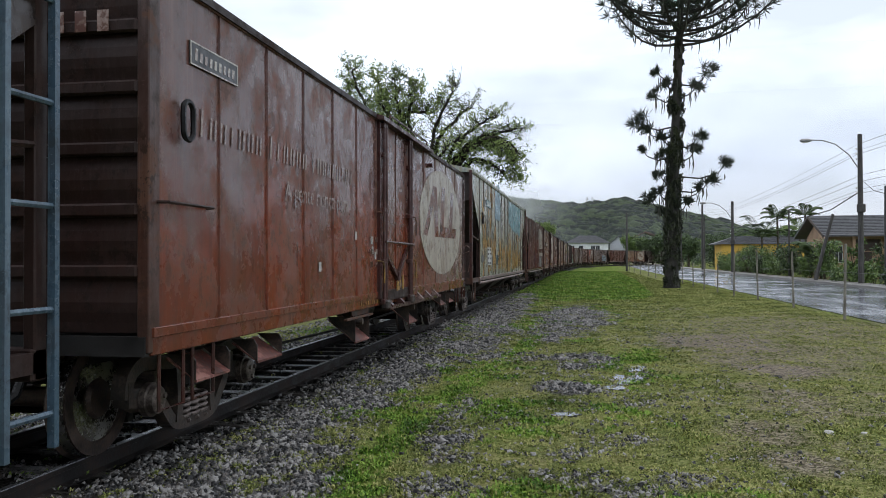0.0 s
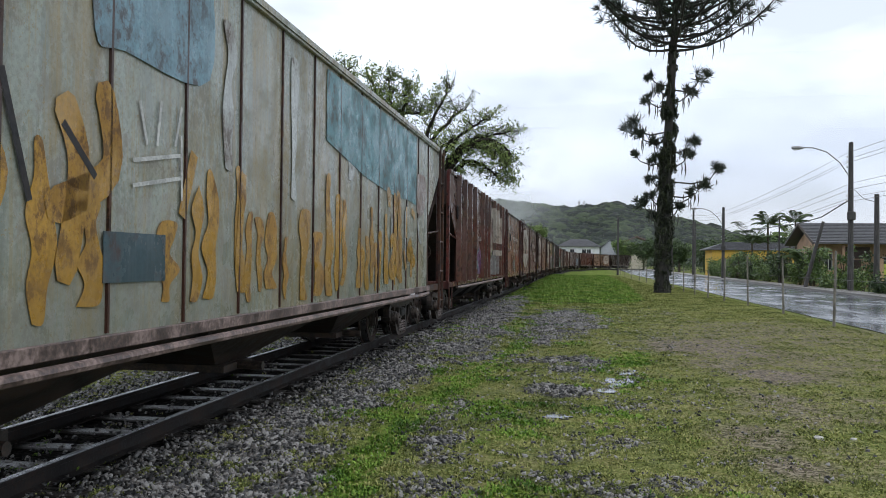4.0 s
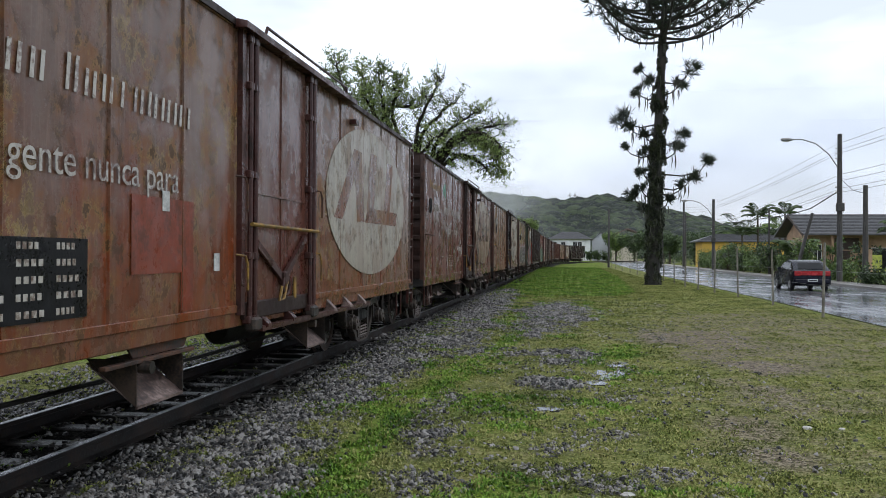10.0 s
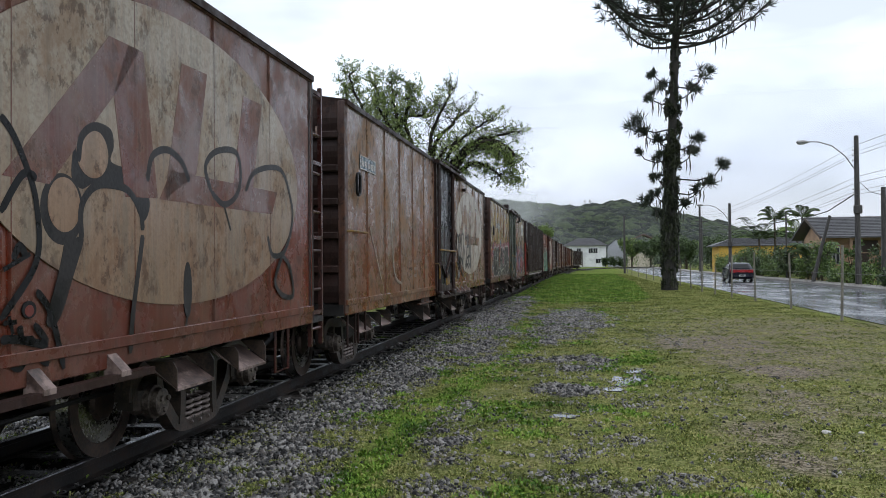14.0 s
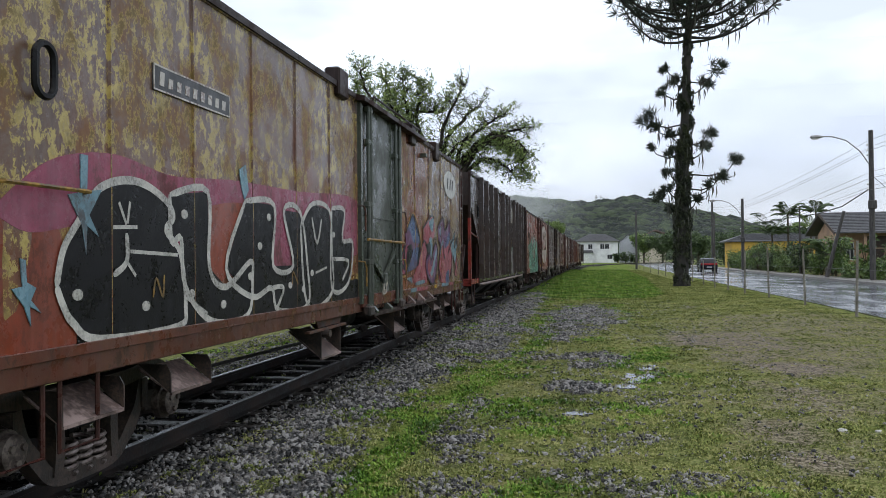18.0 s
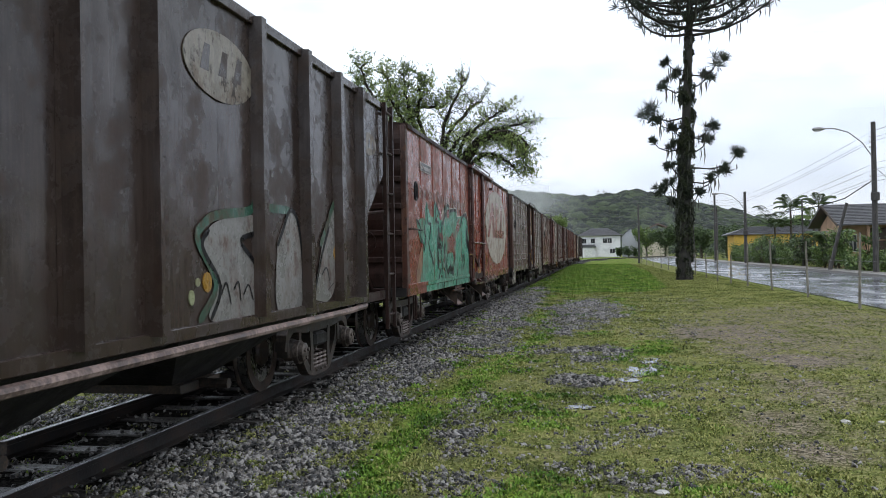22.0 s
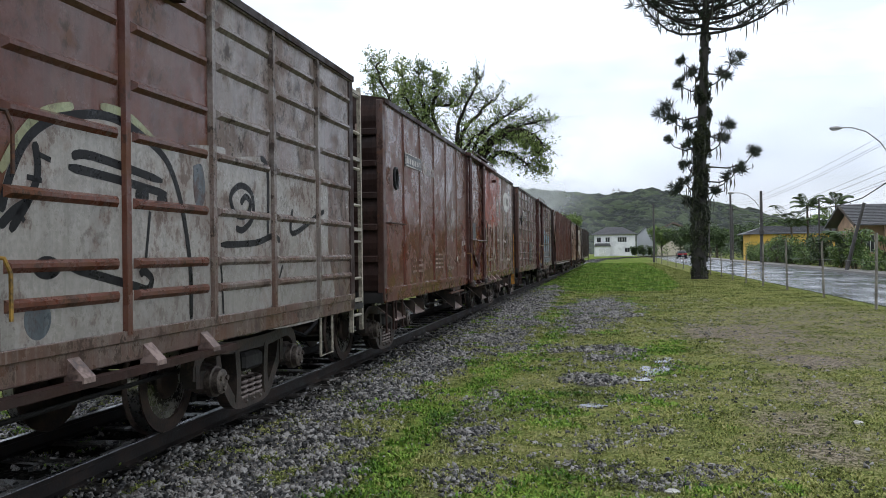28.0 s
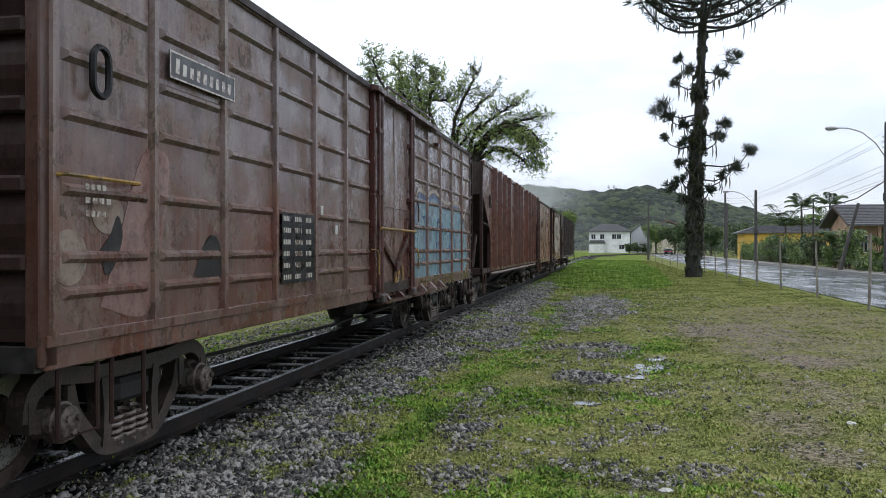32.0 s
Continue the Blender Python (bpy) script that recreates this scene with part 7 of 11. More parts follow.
    patch_paint(w, [(-4.6, 1.88), (-4.45, 1.92), (-4.41, 1.76), (-4.32, 1.7), (-4.48, 1.6), (-4.66, 1.51), (-4.52, 1.45), (-4.54, 1.2), (-4.65, 1.21), (-4.63, 1.5), (-4.7, 1.54), (-4.52, 1.65)], x + 0.0016, M_BLACK, "black letter shade")
    patch_paint(w, [(-3.98, 1.57), (-3.86, 1.6), (-3.9, 1.47), (-4.01, 1.4)], x + 0.0016, M_BLACK, "black letter shade")
    patch_paint(w, [(-3.74, 1.09), (-3.41, 1.22), (-3.29, 1.24), (-3.34, 1.17), (-3.53, 1.06), (-3.61, 1.05)], x + 0.0016, M_BLACK, "black letter shade")
    patch_paint(w, [(-1.47, 1.73), (-1.3, 1.99), (-1.42, 1.81), (-1.08, 1.61), (-0.9, 1.33), (-1.2, 1.52)], x + 0.0016, M_BLACK, "black letter shade")
    part("paint_spot", oval(-3.34, 1.13, 0.04, 0.08, x + 0.0018, 12), M_BLACK, w, "black painted tooth")
    part("paint_spot", oval(-3.255, 1.12, 0.035, 0.08, x + 0.0018, 12), M_BLACK, w, "black painted tooth")
    part("paint_spot", oval(-3.165, 1.115, 0.035, 0.085, x + 0.0018, 12), M_BLACK, w, "black painted tooth")
    part("paint_spot", oval(-3.07, 1.11, 0.04, 0.09, x + 0.0018, 12), M_BLACK, w, "black painted tooth")
    strokes(w, (((-4.72, 2.34), (-4.6, 2.28), (-4.42, 2.2), (-4.32, 2.17)), ((-3.79, 2.2), (-3.8, 2.26), (-3.7, 2.34), (-3.54, 2.38), (-3.39, 2.35), (-3.34, 2.29), (-3.17, 2.3), (-2.9, 2.32), (-2.63, 2.32), (-2.57, 2.19), (-2.41, 2.19), (-2.15, 2.19)), ((-4.04, 1.97), (-3.94, 2.05), (-3.77, 2.14)), ((-4.37, 1.41), (-4.28, 1.49), (-4.34, 1.58), (-4.52, 1.55)), ((-4.04, 1.55), (-4.02, 1.3), (-3.95, 1.16)), ((-2.56, 1.16), (-2.73, 0.95)), ((-1.95, 2.18), (-1.4, 2.31), (-1.14, 2.16)), ((-0.9, 1.33), (-1.14, 1.52)),), x + 0.001, 0.028, M_EDGE, "white graffiti edge")
    strokes(w, (((-6.32, 1.98), (-6.16, 1.92), (-6.05, 1.86), (-5.99, 1.65), (-5.84, 1.64)), ((-5.63, 1.98), (-5.75, 1.81), (-5.64, 1.7), (-5.77, 1.48)), ((-5.49, 2.29), (-5.46, 1.97), (-5.19, 1.91), (-5.39, 1.6), (-5.12, 1.36), (-4.93, 1.2)), ((-4.7, 2.34), (-4.79, 2.02), (-4.46, 1.96), (-4.64, 1.61), (-4.3, 1.53)), ((-3.79, 2.31), (-3.96, 2.09), (-4.22, 1.89), (-4.12, 1.53)),), x + 0.0022, 0.05, M_BLACK, "black graffiti outline")
    part("paint_spot", oval(-4.66, 2.04, 0.03, 0.03, x + 0.002, 12), PATCH["red"], w, "red paint splash")
    part("paint_spot", oval(-4.585, 2.105, 0.025, 0.025, x + 0.002, 12), PATCH["red"], w, "red paint splash")
    part("paint_spot", oval(-4.685, 2.04, 0.025, 0.02, x + 0.002, 12), PATCH["red"], w, "red paint splash")
    part("paint_spot", oval(-4.585, 1.615, 0.025, 0.025, x + 0.002, 12), PATCH["red"], w, "red paint splash")
    part("paint_spot", oval(-4.405, 1.3, 0.045, 0.04, x + 0.002, 12), PATCH["red"], w, "red paint splash")
    part("paint_spot", oval(-4.035, 1.145, 0.045, 0.035, x + 0.002, 12), PATCH["red"], w, "red paint splash")
    part("paint_spot", oval(-3.95, 1.905, 0.03, 0.025, x + 0.002, 12), PATCH["red"], w, "red paint splash")
    part("paint_spot", oval(-4.275, 1.03, 0.035, 0.03, x + 0.002, 12), PATCH["red"], w, "red paint splash")
    part("paint_spot", oval(-1.23, 2.075, 0.07, 0.035, x + 0.002, 12), PATCH["red"], w, "red paint splash")
    part("paint_spot", oval(-4.47, 1.16, 0.02, 0.02, x + 0.002, 12), PATCH["red"], w, "red paint splash")
    part("paint_spot", oval(-4.055, 1.31, 0.035, 0.03, x + 0.002, 12), PATCH["red"], w, "red paint splash")


def graffiti_pale(w, x):
    """Pale ground with a dark sprayed face, laid between the pressed ribs."""
    patch_paint(w, [(1.35, 1.67), (1.38, 1.81), (1.48, 1.98), (1.63, 2.11), (1.86, 2.17), (2.07, 2.22), (2.36, 2.18), (2.62, 2.13), (2.82, 2.11), (3.17, 2.18), (3.65, 2.22), (3.73, 2.16), (4.31, 2.22), (4.61, 2.13), (5.57, 2.24), (5.92, 2.15), (5.94, 1.51), (5.91, 0.82), (3.07, 0.86), (1.34, 0.96)], x + -0.0005, PATCH["bone"], "chalky pale painted ground")
    strokes(w, (((1.35, 1.64), (1.41, 1.81), (1.52, 1.99), (1.68, 2.11), (1.86, 2.17), (2.12, 2.22), (2.36, 2.21), (2.62, 2.14), (2.85, 2.03), (3, 1.82), (3.09, 1.56), (3.14, 1.29), (3.14, 0.99)), ((1.59, 2), (1.61, 1.85), (1.55, 1.72), (1.41, 1.55)), ((1.62, 1.94), (1.71, 1.92)), ((1.53, 1.82), (1.64, 1.81)), ((1.46, 1.65), (1.51, 1.6)), ((1.34, 1.57), (1.44, 1.65), (1.55, 1.7)), ((1.88, 1.96), (2.07, 1.98), (2.79, 1.9)), ((1.85, 1.9), (2.3, 1.87), (2.84, 1.82)), ((2.64, 1.7), (2.58, 1.37)), ((1.84, 1.37), (2.44, 1.25), (2.6, 1.22), (2.65, 1.28), (2.57, 1.33), (2.52, 1.31)), ((3.93, 1.82), (4.02, 1.88), (4.11, 1.83), (4.02, 1.73), (3.83, 1.74), (3.76, 1.87), (3.93, 1.96), (4.13, 1.91), (4.15, 1.73), (3.97, 1.62), (3.84, 1.63)),), x + 0.0012, 0.052, M_BLACK, "dark sprayed line")
    strokes(w, (((3.59, 1.5), (4.19, 1.52), (4.54, 1.58), (4.7, 1.54)), ((4.75, 1.33), (4.47, 0.93)), ((4.99, 1.83), (4.98, 1.61), (5.55, 1.77), (5.83, 1.85)), ((4.31, 2.22), (4.45, 2.12), (4.44, 1.58)), ((3.59, 1.35), (3.62, 0.99)),), x + 0.0012, 0.052, M_BLACK, "dark sprayed line")
    part("paint_spot", oval(1.675, 1.37, 0.105, 0.06, x + 0.0008, 28), M_BLACK, w, "black sprayed blob")
    part("paint_spot", oval(2.555, 1.795, 0.075, 0.055, x + 0.0008, 28), M_BLACK, w, "black sprayed blob")
    part("paint_spot", oval(2.785, 1.775, 0.065, 0.045, x + 0.0008, 28), M_BLACK, w, "black sprayed blob")
    part("paint_spot", oval(1.6, 1.115, 0.1, 0.105, x + 0.0008, 28), PATCH["slate"], w, "grey painted spot")
    patch_paint(w, [(3.19, 2.04), (3.32, 2.05), (3.36, 1.84), (3.27, 1.75), (3.2, 1.83)], x + 0.0008, PATCH["slate"], "grey sprayed smear")
    strokes(w, (((1.35, 1.83), (1.48, 2.01), (1.66, 2.16), (1.9, 2.23)), ((2.14, 2.27), (2.41, 2.26), (2.73, 2.14), (2.91, 2.13)),), x + 0.0004, 0.05, PATCH["glow"], "pale yellow sprayed edge")


def marks_maroon_scrawl(w, x):
    """Scratched white scrawls before the door."""
    strokes(w, (((-5.13, 1.74), (-5.06, 2.13), (-5, 1.83), (-4.96, 1.55), (-4.85, 1.27)), ((-5.13, 1.88), (-4.9, 1.77)), ((-5.13, 1.24), (-4.98, 1.21), (-4.85, 1.27)), ((-4.62, 2.13), (-4.58, 1.98), (-4.55, 1.56), (-4.5, 1.38), (-4.48, 1.3)), ((-4.2, 2.12), (-4.3, 1.72), (-4.43, 1.4)), ((-4.75, 1.33), (-4.55, 1.37), (-4.17, 1.38)), ((-4.11, 1.58), (-3.99, 1.33), (-3.85, 1.17), (-3.71, 1.38)), ((-4.15, 1.12), (-3.71, 1.13)), ((-3.81, 2.12), (-3.83, 1.52), (-3.87, 1.07)), ((-2.67, 2.13), (-2.58, 1.62), (-2.53, 1.05), (-2.38, 1.55), (-2.28, 2.13)), ((-3.3, 2.06), (-3.2, 1.53)), ((-2.89, 2.06), (-2.99, 1.52)), ((-4, 1.74), (-4.07, 1.61)),), x + 0.001, 0.022, M_WHITEP, "thin scratched white scrawl", "scrawl")
    patch_paint(w, [(-4.52, 2.87), (-4.44, 2.95), (-4.23, 3.01), (-4.13, 2.86), (-4.17, 2.7), (-4.31, 2.74), (-4.48, 2.75)], x + -0.002, PATCH["turq"], "scraped turquoise paint patch", "repaint_patch")


def marks_maroon_oval(w, x):
    """Black bulbs and loops over the oval."""
    patch_paint(w, [(2.77, 2.1), (2.84, 2.19), (2.98, 2.25), (3.14, 2.23), (3.17, 2.13), (3.14, 2.04), (3.33, 2.01), (3.53, 1.94), (3.59, 1.8), (3.5, 1.7), (3.34, 1.86), (3.13, 1.89), (2.96, 1.89), (2.84, 1.85), (2.75, 1.91)], x + 0.0006, M_SMOKE, "smoky black sprayed cloud")
    part("paint_spot", oval(2.67, 1.725, 0.19, 0.195, x + 0.0008, 28), M_SMOKE, w, "thick black sprayed crescent")
    part("paint_spot", oval(2.685, 1.75, 0.145, 0.15, x + 0.0016, 28), M_TAN, w, "bare tan bulb inside the black outline")
    part("paint_spot", oval(2.95, 2.065, 0.16, 0.145, x + 0.0018, 28), M_TAN, w, "bare tan bulb inside the black outline")
    patch_paint(w, [(2.68, 1.53), (2.86, 1.58), (2.77, 1.37), (2.64, 1.13), (2.53, 1.12), (2.63, 1.37)], x + 0.0012, M_SMOKE, "thick black sprayed leg")
    part("paint_spot", oval(4.115, 1.24, 0.065, 0.2, x + 0.001, 28), M_SMOKE, w, "black sprayed drop")
    strokes(w, (((2.84, 1.56), (2.84, 1.75), (2.96, 1.87), (3.13, 1.9), (3.33, 1.88), (3.47, 1.76), (3.5, 1.64)), ((2.81, 2), (2.84, 2.14), (2.96, 2.22), (3.12, 2.2)), ((3.5, 1.61), (3.47, 1.48), (3.38, 1.11), (3.35, 0.87)), ((4.11, 1.07), (4.06, 0.9)), ((3.56, 1.96), (3.62, 2.13), (3.82, 2.2), (4.03, 2.14), (4.14, 2.01)), ((4.5, 1.97), (4.4, 2.15), (4.59, 2.29), (4.96, 2.33), (5.05, 2.14), (4.95, 1.97), (4.72, 1.89), (4.5, 1.97)), ((5.15, 2.03), (5.37, 2.22), (5.96, 2.3), (6.22, 2.07), (6.28, 1.84), (6.08, 1.55), (5.76, 1.5), (5.64, 1.67)), ((4.72, 1.89), (4.85, 1.69)), ((6.01, 1.5), (6.21, 1.38), (6.3, 1.12), (6, 1.13), (5.82, 1.27), (6.01, 1.5)),), x + 0.0022, 0.05, M_SMOKE, "loose black sprayed loop")
    strokes(w, (((2.18, 2.15), (2.28, 2.06), (2.4, 1.87), (2.45, 1.73), (2.47, 1.52), (2.4, 1.37), (2.18, 1.16)), ((2.45, 1.29), (2.57, 1.16), (2.68, 0.86)), ((2.18, 1.68), (2.34, 1.88), (2.45, 1.87)), ((2.27, 1.45), (2.32, 1.52), (2.37, 1.46)), ((2.2, 1.4), (2.4, 1.48)), ((2.2, 1.14), (2.3, 1.14)), ((2.24, 1.17), (2.27, 1.08)), ((2.32, 1.12), (2.34, 1.05), (2.43, 1.04)), ((2.18, 1.06), (2.32, 1.05), (2.53, 1.01), (2.43, 1.12)), ((2.25, 0.94), (2.32, 0.91), (2.4, 0.97), (2.55, 0.9)),), x + 0.0022, 0.045, M_BLACK, "thin black sprayed line")
    part("paint_spot", oval(2.395, 1.195, 0.055, 0.045, x + 0.001, 28), M_BLACK, w, "small black ring")
    part("paint_spot", oval(2.395, 1.19, 0.035, 0.03, x + 0.0014, 28), PATCH["red"], w, "red spot in the ring")


def marks_brown_oval(w, x):
    """Scribbled black loops over the oval."""
    strokes(w, (((1.59, 1.52), (1.56, 1.75), (1.61, 1.9), (1.78, 1.93), (1.72, 1.76), (1.59, 1.69), (1.59, 1.58)), ((1.69, 1.98), (1.86, 2.03), (2.01, 1.97), (1.92, 1.77), (1.96, 1.46), (2.05, 1.34), (1.98, 1.84), (2.05, 2.02), (2.24, 2.04), (2.34, 1.87), (2.38, 1.33), (2.28, 1.6)), ((2.34, 1.87), (2.48, 2.05), (2.75, 2.08), (2.83, 1.9), (2.75, 1.68), (2.68, 1.04), (2.64, 0.9)), ((1.93, 1.43), (2.14, 1.53), (2.38, 1.53), (2.6, 1.4), (2.76, 1.25), (2.56, 1.15), (2.38, 1.26), (2.21, 1.33), (1.87, 1.43), (1.7, 1.34), (1.59, 1.23), (1.57, 1.11)), ((3.09, 1.92), (3.09, 2.02), (3.27, 2.05), (3.36, 1.87), (3.22, 1.47), (3.09, 1.24)), ((3.36, 2.06), (3.51, 1.75), (3.62, 1.39), (3.72, 1.81), (3.56, 2.06)),), x + 0.0022, 0.062, M_SMOKE, "scribbled black sprayed loop")
    strokes(w, (((3.72, 2.05), (3.83, 1.68), (3.94, 1.3), (3.99, 1.78), (4.11, 2.07)), ((3.23, 1.37), (3.37, 1.51), (3.67, 1.58), (3.94, 1.52), (4.05, 1.3), (3.83, 1.39), (3.67, 1.29), (3.46, 1.39), (3.32, 1.31), (3.23, 1.37)), ((2.83, 1.9), (2.96, 1.62), (3.09, 1.32)), ((2.01, 2.02), (2.14, 1.76), (2.21, 1.4), (2.11, 1.21)), ((2.48, 2.02), (2.52, 1.64), (2.72, 1.32)),), x + 0.0022, 0.062, M_SMOKE, "scribbled black sprayed loop")
    patch_paint(w, [(3.31, 2.02), (3.56, 2.12), (3.88, 2.11), (3.9, 1.94), (3.66, 1.8), (3.36, 1.79)], x + 0.0012, PATCH["slate"], "dull slate sprayed patch")
    patch_paint(w, [(1.87, 1.21), (2.05, 1.25), (2.19, 1.14), (2.05, 1.06), (1.9, 1.09)], x + 0.0012, PATCH["grey"], "grey primer patch")


def marks_capitals(w, x):
    """Big pale capitals in broken brush strokes."""
    strokes(w, (((2.88, 2.12), (2.85, 1.69), (2.8, 1.25)), ((2.88, 2.12), (3.11, 1.95)), ((3.11, 1.95), (2.88, 1.72)), ((2.88, 1.72), (3.17, 1.24)), ((3.63, 2), (3.64, 1.74)), ((3.5, 1.72), (3.85, 1.71)), ((3.53, 2.02), (3.71, 2.04)), ((4.05, 2.08), (4, 1.13)), ((4.63, 2.25), (4.65, 1.22)), ((4.65, 2.13), (5.15, 2.13)), ((4.65, 1.73), (5.13, 1.69)), ((5.4, 2.16), (5.37, 1.21)), ((5.37, 1.23), (5.99, 1.21)), ((5.96, 2.09), (5.96, 1.19)), ((4.02, 1.24), (4.51, 1.22)), ((2.91, 1.22), (2.87, 1.04)),), x + 0.001, 0.1, M_CHALK, "broken cream brush stroke", "painted_capital")
    strokes(w, (((1.5, 2.1), (1.42, 1.21)), ((1.54, 2.1), (1.74, 1.87)), ((1.74, 1.87), (1.49, 1.28)), ((1.89, 2.04), (2.55, 2.04)), ((2.55, 2.04), (2.04, 1.25)), ((2.04, 1.25), (2.64, 1.26)), ((2.97, 2.04), (2.96, 1.37)),), x + 0.001, 0.1, M_CHALK, "broken cream brush stroke", "painted_capital")
    strokes(w, (((-2.56, 1.22), (-2.14, 1.58)), ((-2.63, 1.39), (-2.03, 1.22)), ((-2.81, 1.68), (-2.76, 1.64), (-2.77, 1.5), (-2.81, 1.38)),), x + 0.001, 0.02, M_CHALK, "thin chalk line", "scrawl")
    strokes(w, (((-1.82, 1.7), (-1.22, 1.73)), ((-1.82, 1.7), (-1.82, 1.2)), ((-1.82, 1.2), (-1.22, 1.17)), ((-1.22, 1.73), (-1.22, 1.17)),), x + 0.001, 0.02, M_DIMP, "faded stencilled frame", "stencil_frame")


def marks_purple_blobs(w, x):
    """Faded pink and buff shapes between the ribs."""
    patch_paint(w, [(-6.17, 1.1), (-6, 1.44), (-5.85, 1.8), (-5.71, 2.02), (-5.57, 2.06), (-5.42, 1.99), (-5.45, 1.7), (-5.54, 1.38), (-5.69, 1.02)], x + -0.0005, PATCH["pinkd"], "faded pink painted shape")
    part("paint_spot", oval(-6.095, 1.625, 0.155, 0.115, x + 0.0002, 28), PATCH["dust"], w, "faded buff painted blob")
    part("paint_spot", oval(-6.445, 1.38, 0.155, 0.15, x + 0.0002, 28), PATCH["dust"], w, "faded buff painted blob")
    patch_paint(w, [(-6.17, 1.42), (-6.08, 1.5), (-6, 1.62), (-5.95, 1.5), (-6.03, 1.33), (-6.12, 1.28)], x + 0.0004, M_SMOKE, "dark sprayed shade")
    patch_paint(w, [(-5.09, 1.24), (-4.91, 1.48), (-4.76, 1.52), (-4.68, 1.38), (-4.7, 1.19)], x + 0.0004, M_SMOKE, "dark sprayed shade")


def marks_wave(w, x):
    """A painted wave under the oval and a swirl further on."""
    patch_paint(w, [(0.79, 1.6), (0.93, 1.64), (1.15, 1.63), (1.34, 1.54), (1.54, 1.52), (1.76, 1.6), (2.06, 1.72), (2.48, 1.8), (2.88, 1.86), (3.03, 1.68), (3.44, 1.62), (3.79, 1.49), (3.99, 1.22), (3.93, 1.04), (1.77, 1.01), (0.94, 1.02), (0.83, 1.29)], x + 0.004, PATCH["grey"], "pale grey painted wave")
    strokes(w, (((0.79, 1.61), (0.93, 1.65), (1.15, 1.63), (1.34, 1.55), (1.54, 1.53), (1.75, 1.61), (2.06, 1.73), (2.48, 1.81), (2.88, 1.87)), ((0.78, 1.61), (0.82, 1.29), (0.94, 1.02)),), x + 0.007, 0.1, M_BLACK, "black wave outline")
    strokes(w, (((2.06, 1.68), (2.17, 1.54), (2.22, 1.26), (2.23, 1.01)), ((2.65, 1.82), (2.75, 1.63), (2.7, 1.56)), ((2.88, 1.89), (2.93, 1.72), (3.13, 1.61), (3.23, 1.73), (3.66, 1.75)), ((3.66, 1.75), (3.79, 1.54), (4.17, 1.41)),), x + 0.007, 0.05, M_BLACK, "black curl")
    strokes(w, (((0.81, 1.69), (0.92, 1.72), (1.12, 1.71), (1.34, 1.62), (1.54, 1.56), (1.75, 1.67), (2.06, 1.8), (2.48, 1.87)),), x + 0.0055, 0.07, PATCH["lime"], "lime green wave edge")
    patch_paint(w, [(1.51, 1.56), (1.58, 1.72), (1.66, 1.7), (1.69, 1.59)], x + 0.005, PATCH["lime"], "lime green drip")
    part("paint_spot", oval(4.93, 1.485, 0.24, 0.165, x + 0.006, 28), PATCH["slate"], w, "slate painted eye")
    part("paint_spot", oval(4.855, 1.46, 0.155, 0.12, x + 0.007, 28), PATCH["white"], w, "pale painted eye ring")
    patch_paint(w, [(-2.14, 1.08), (-2.16, 1.25), (-2.04, 1.41), (-2.19, 1.57), (-2.05, 1.72), (-1.72, 1.8), (-1.36, 1.78), (-1.19, 1.51), (-1.31, 1.09)], x + 0.001, PATCH["violet"], "violet painted swirl ground")
    strokes(w, (((-2.24, 1.09), (-2.14, 1.25), (-1.93, 1.29), (-1.79, 1.18), (-1.87, 1.07)), ((-1.99, 1.39), (-2.19, 1.53), (-2.05, 1.68), (-1.72, 1.76)), ((-0.79, 1.02), (-0.77, 1.22), (-0.57, 1.09)),), x + 0.003, 0.1, PATCH["sky"], "light blue swirl")
    strokes(w, (((-2.59, 1.62), (-2.49, 1.53), (-2.4, 1.65), (-2.33, 1.51), (-2.26, 1.65)), ((0.17, 1.5), (0.39, 1.42), (0.18, 1.31), (0.4, 1.2), (0.18, 1.09)),), x + 0.003, 0.035, M_WHITEP, "small white tag")


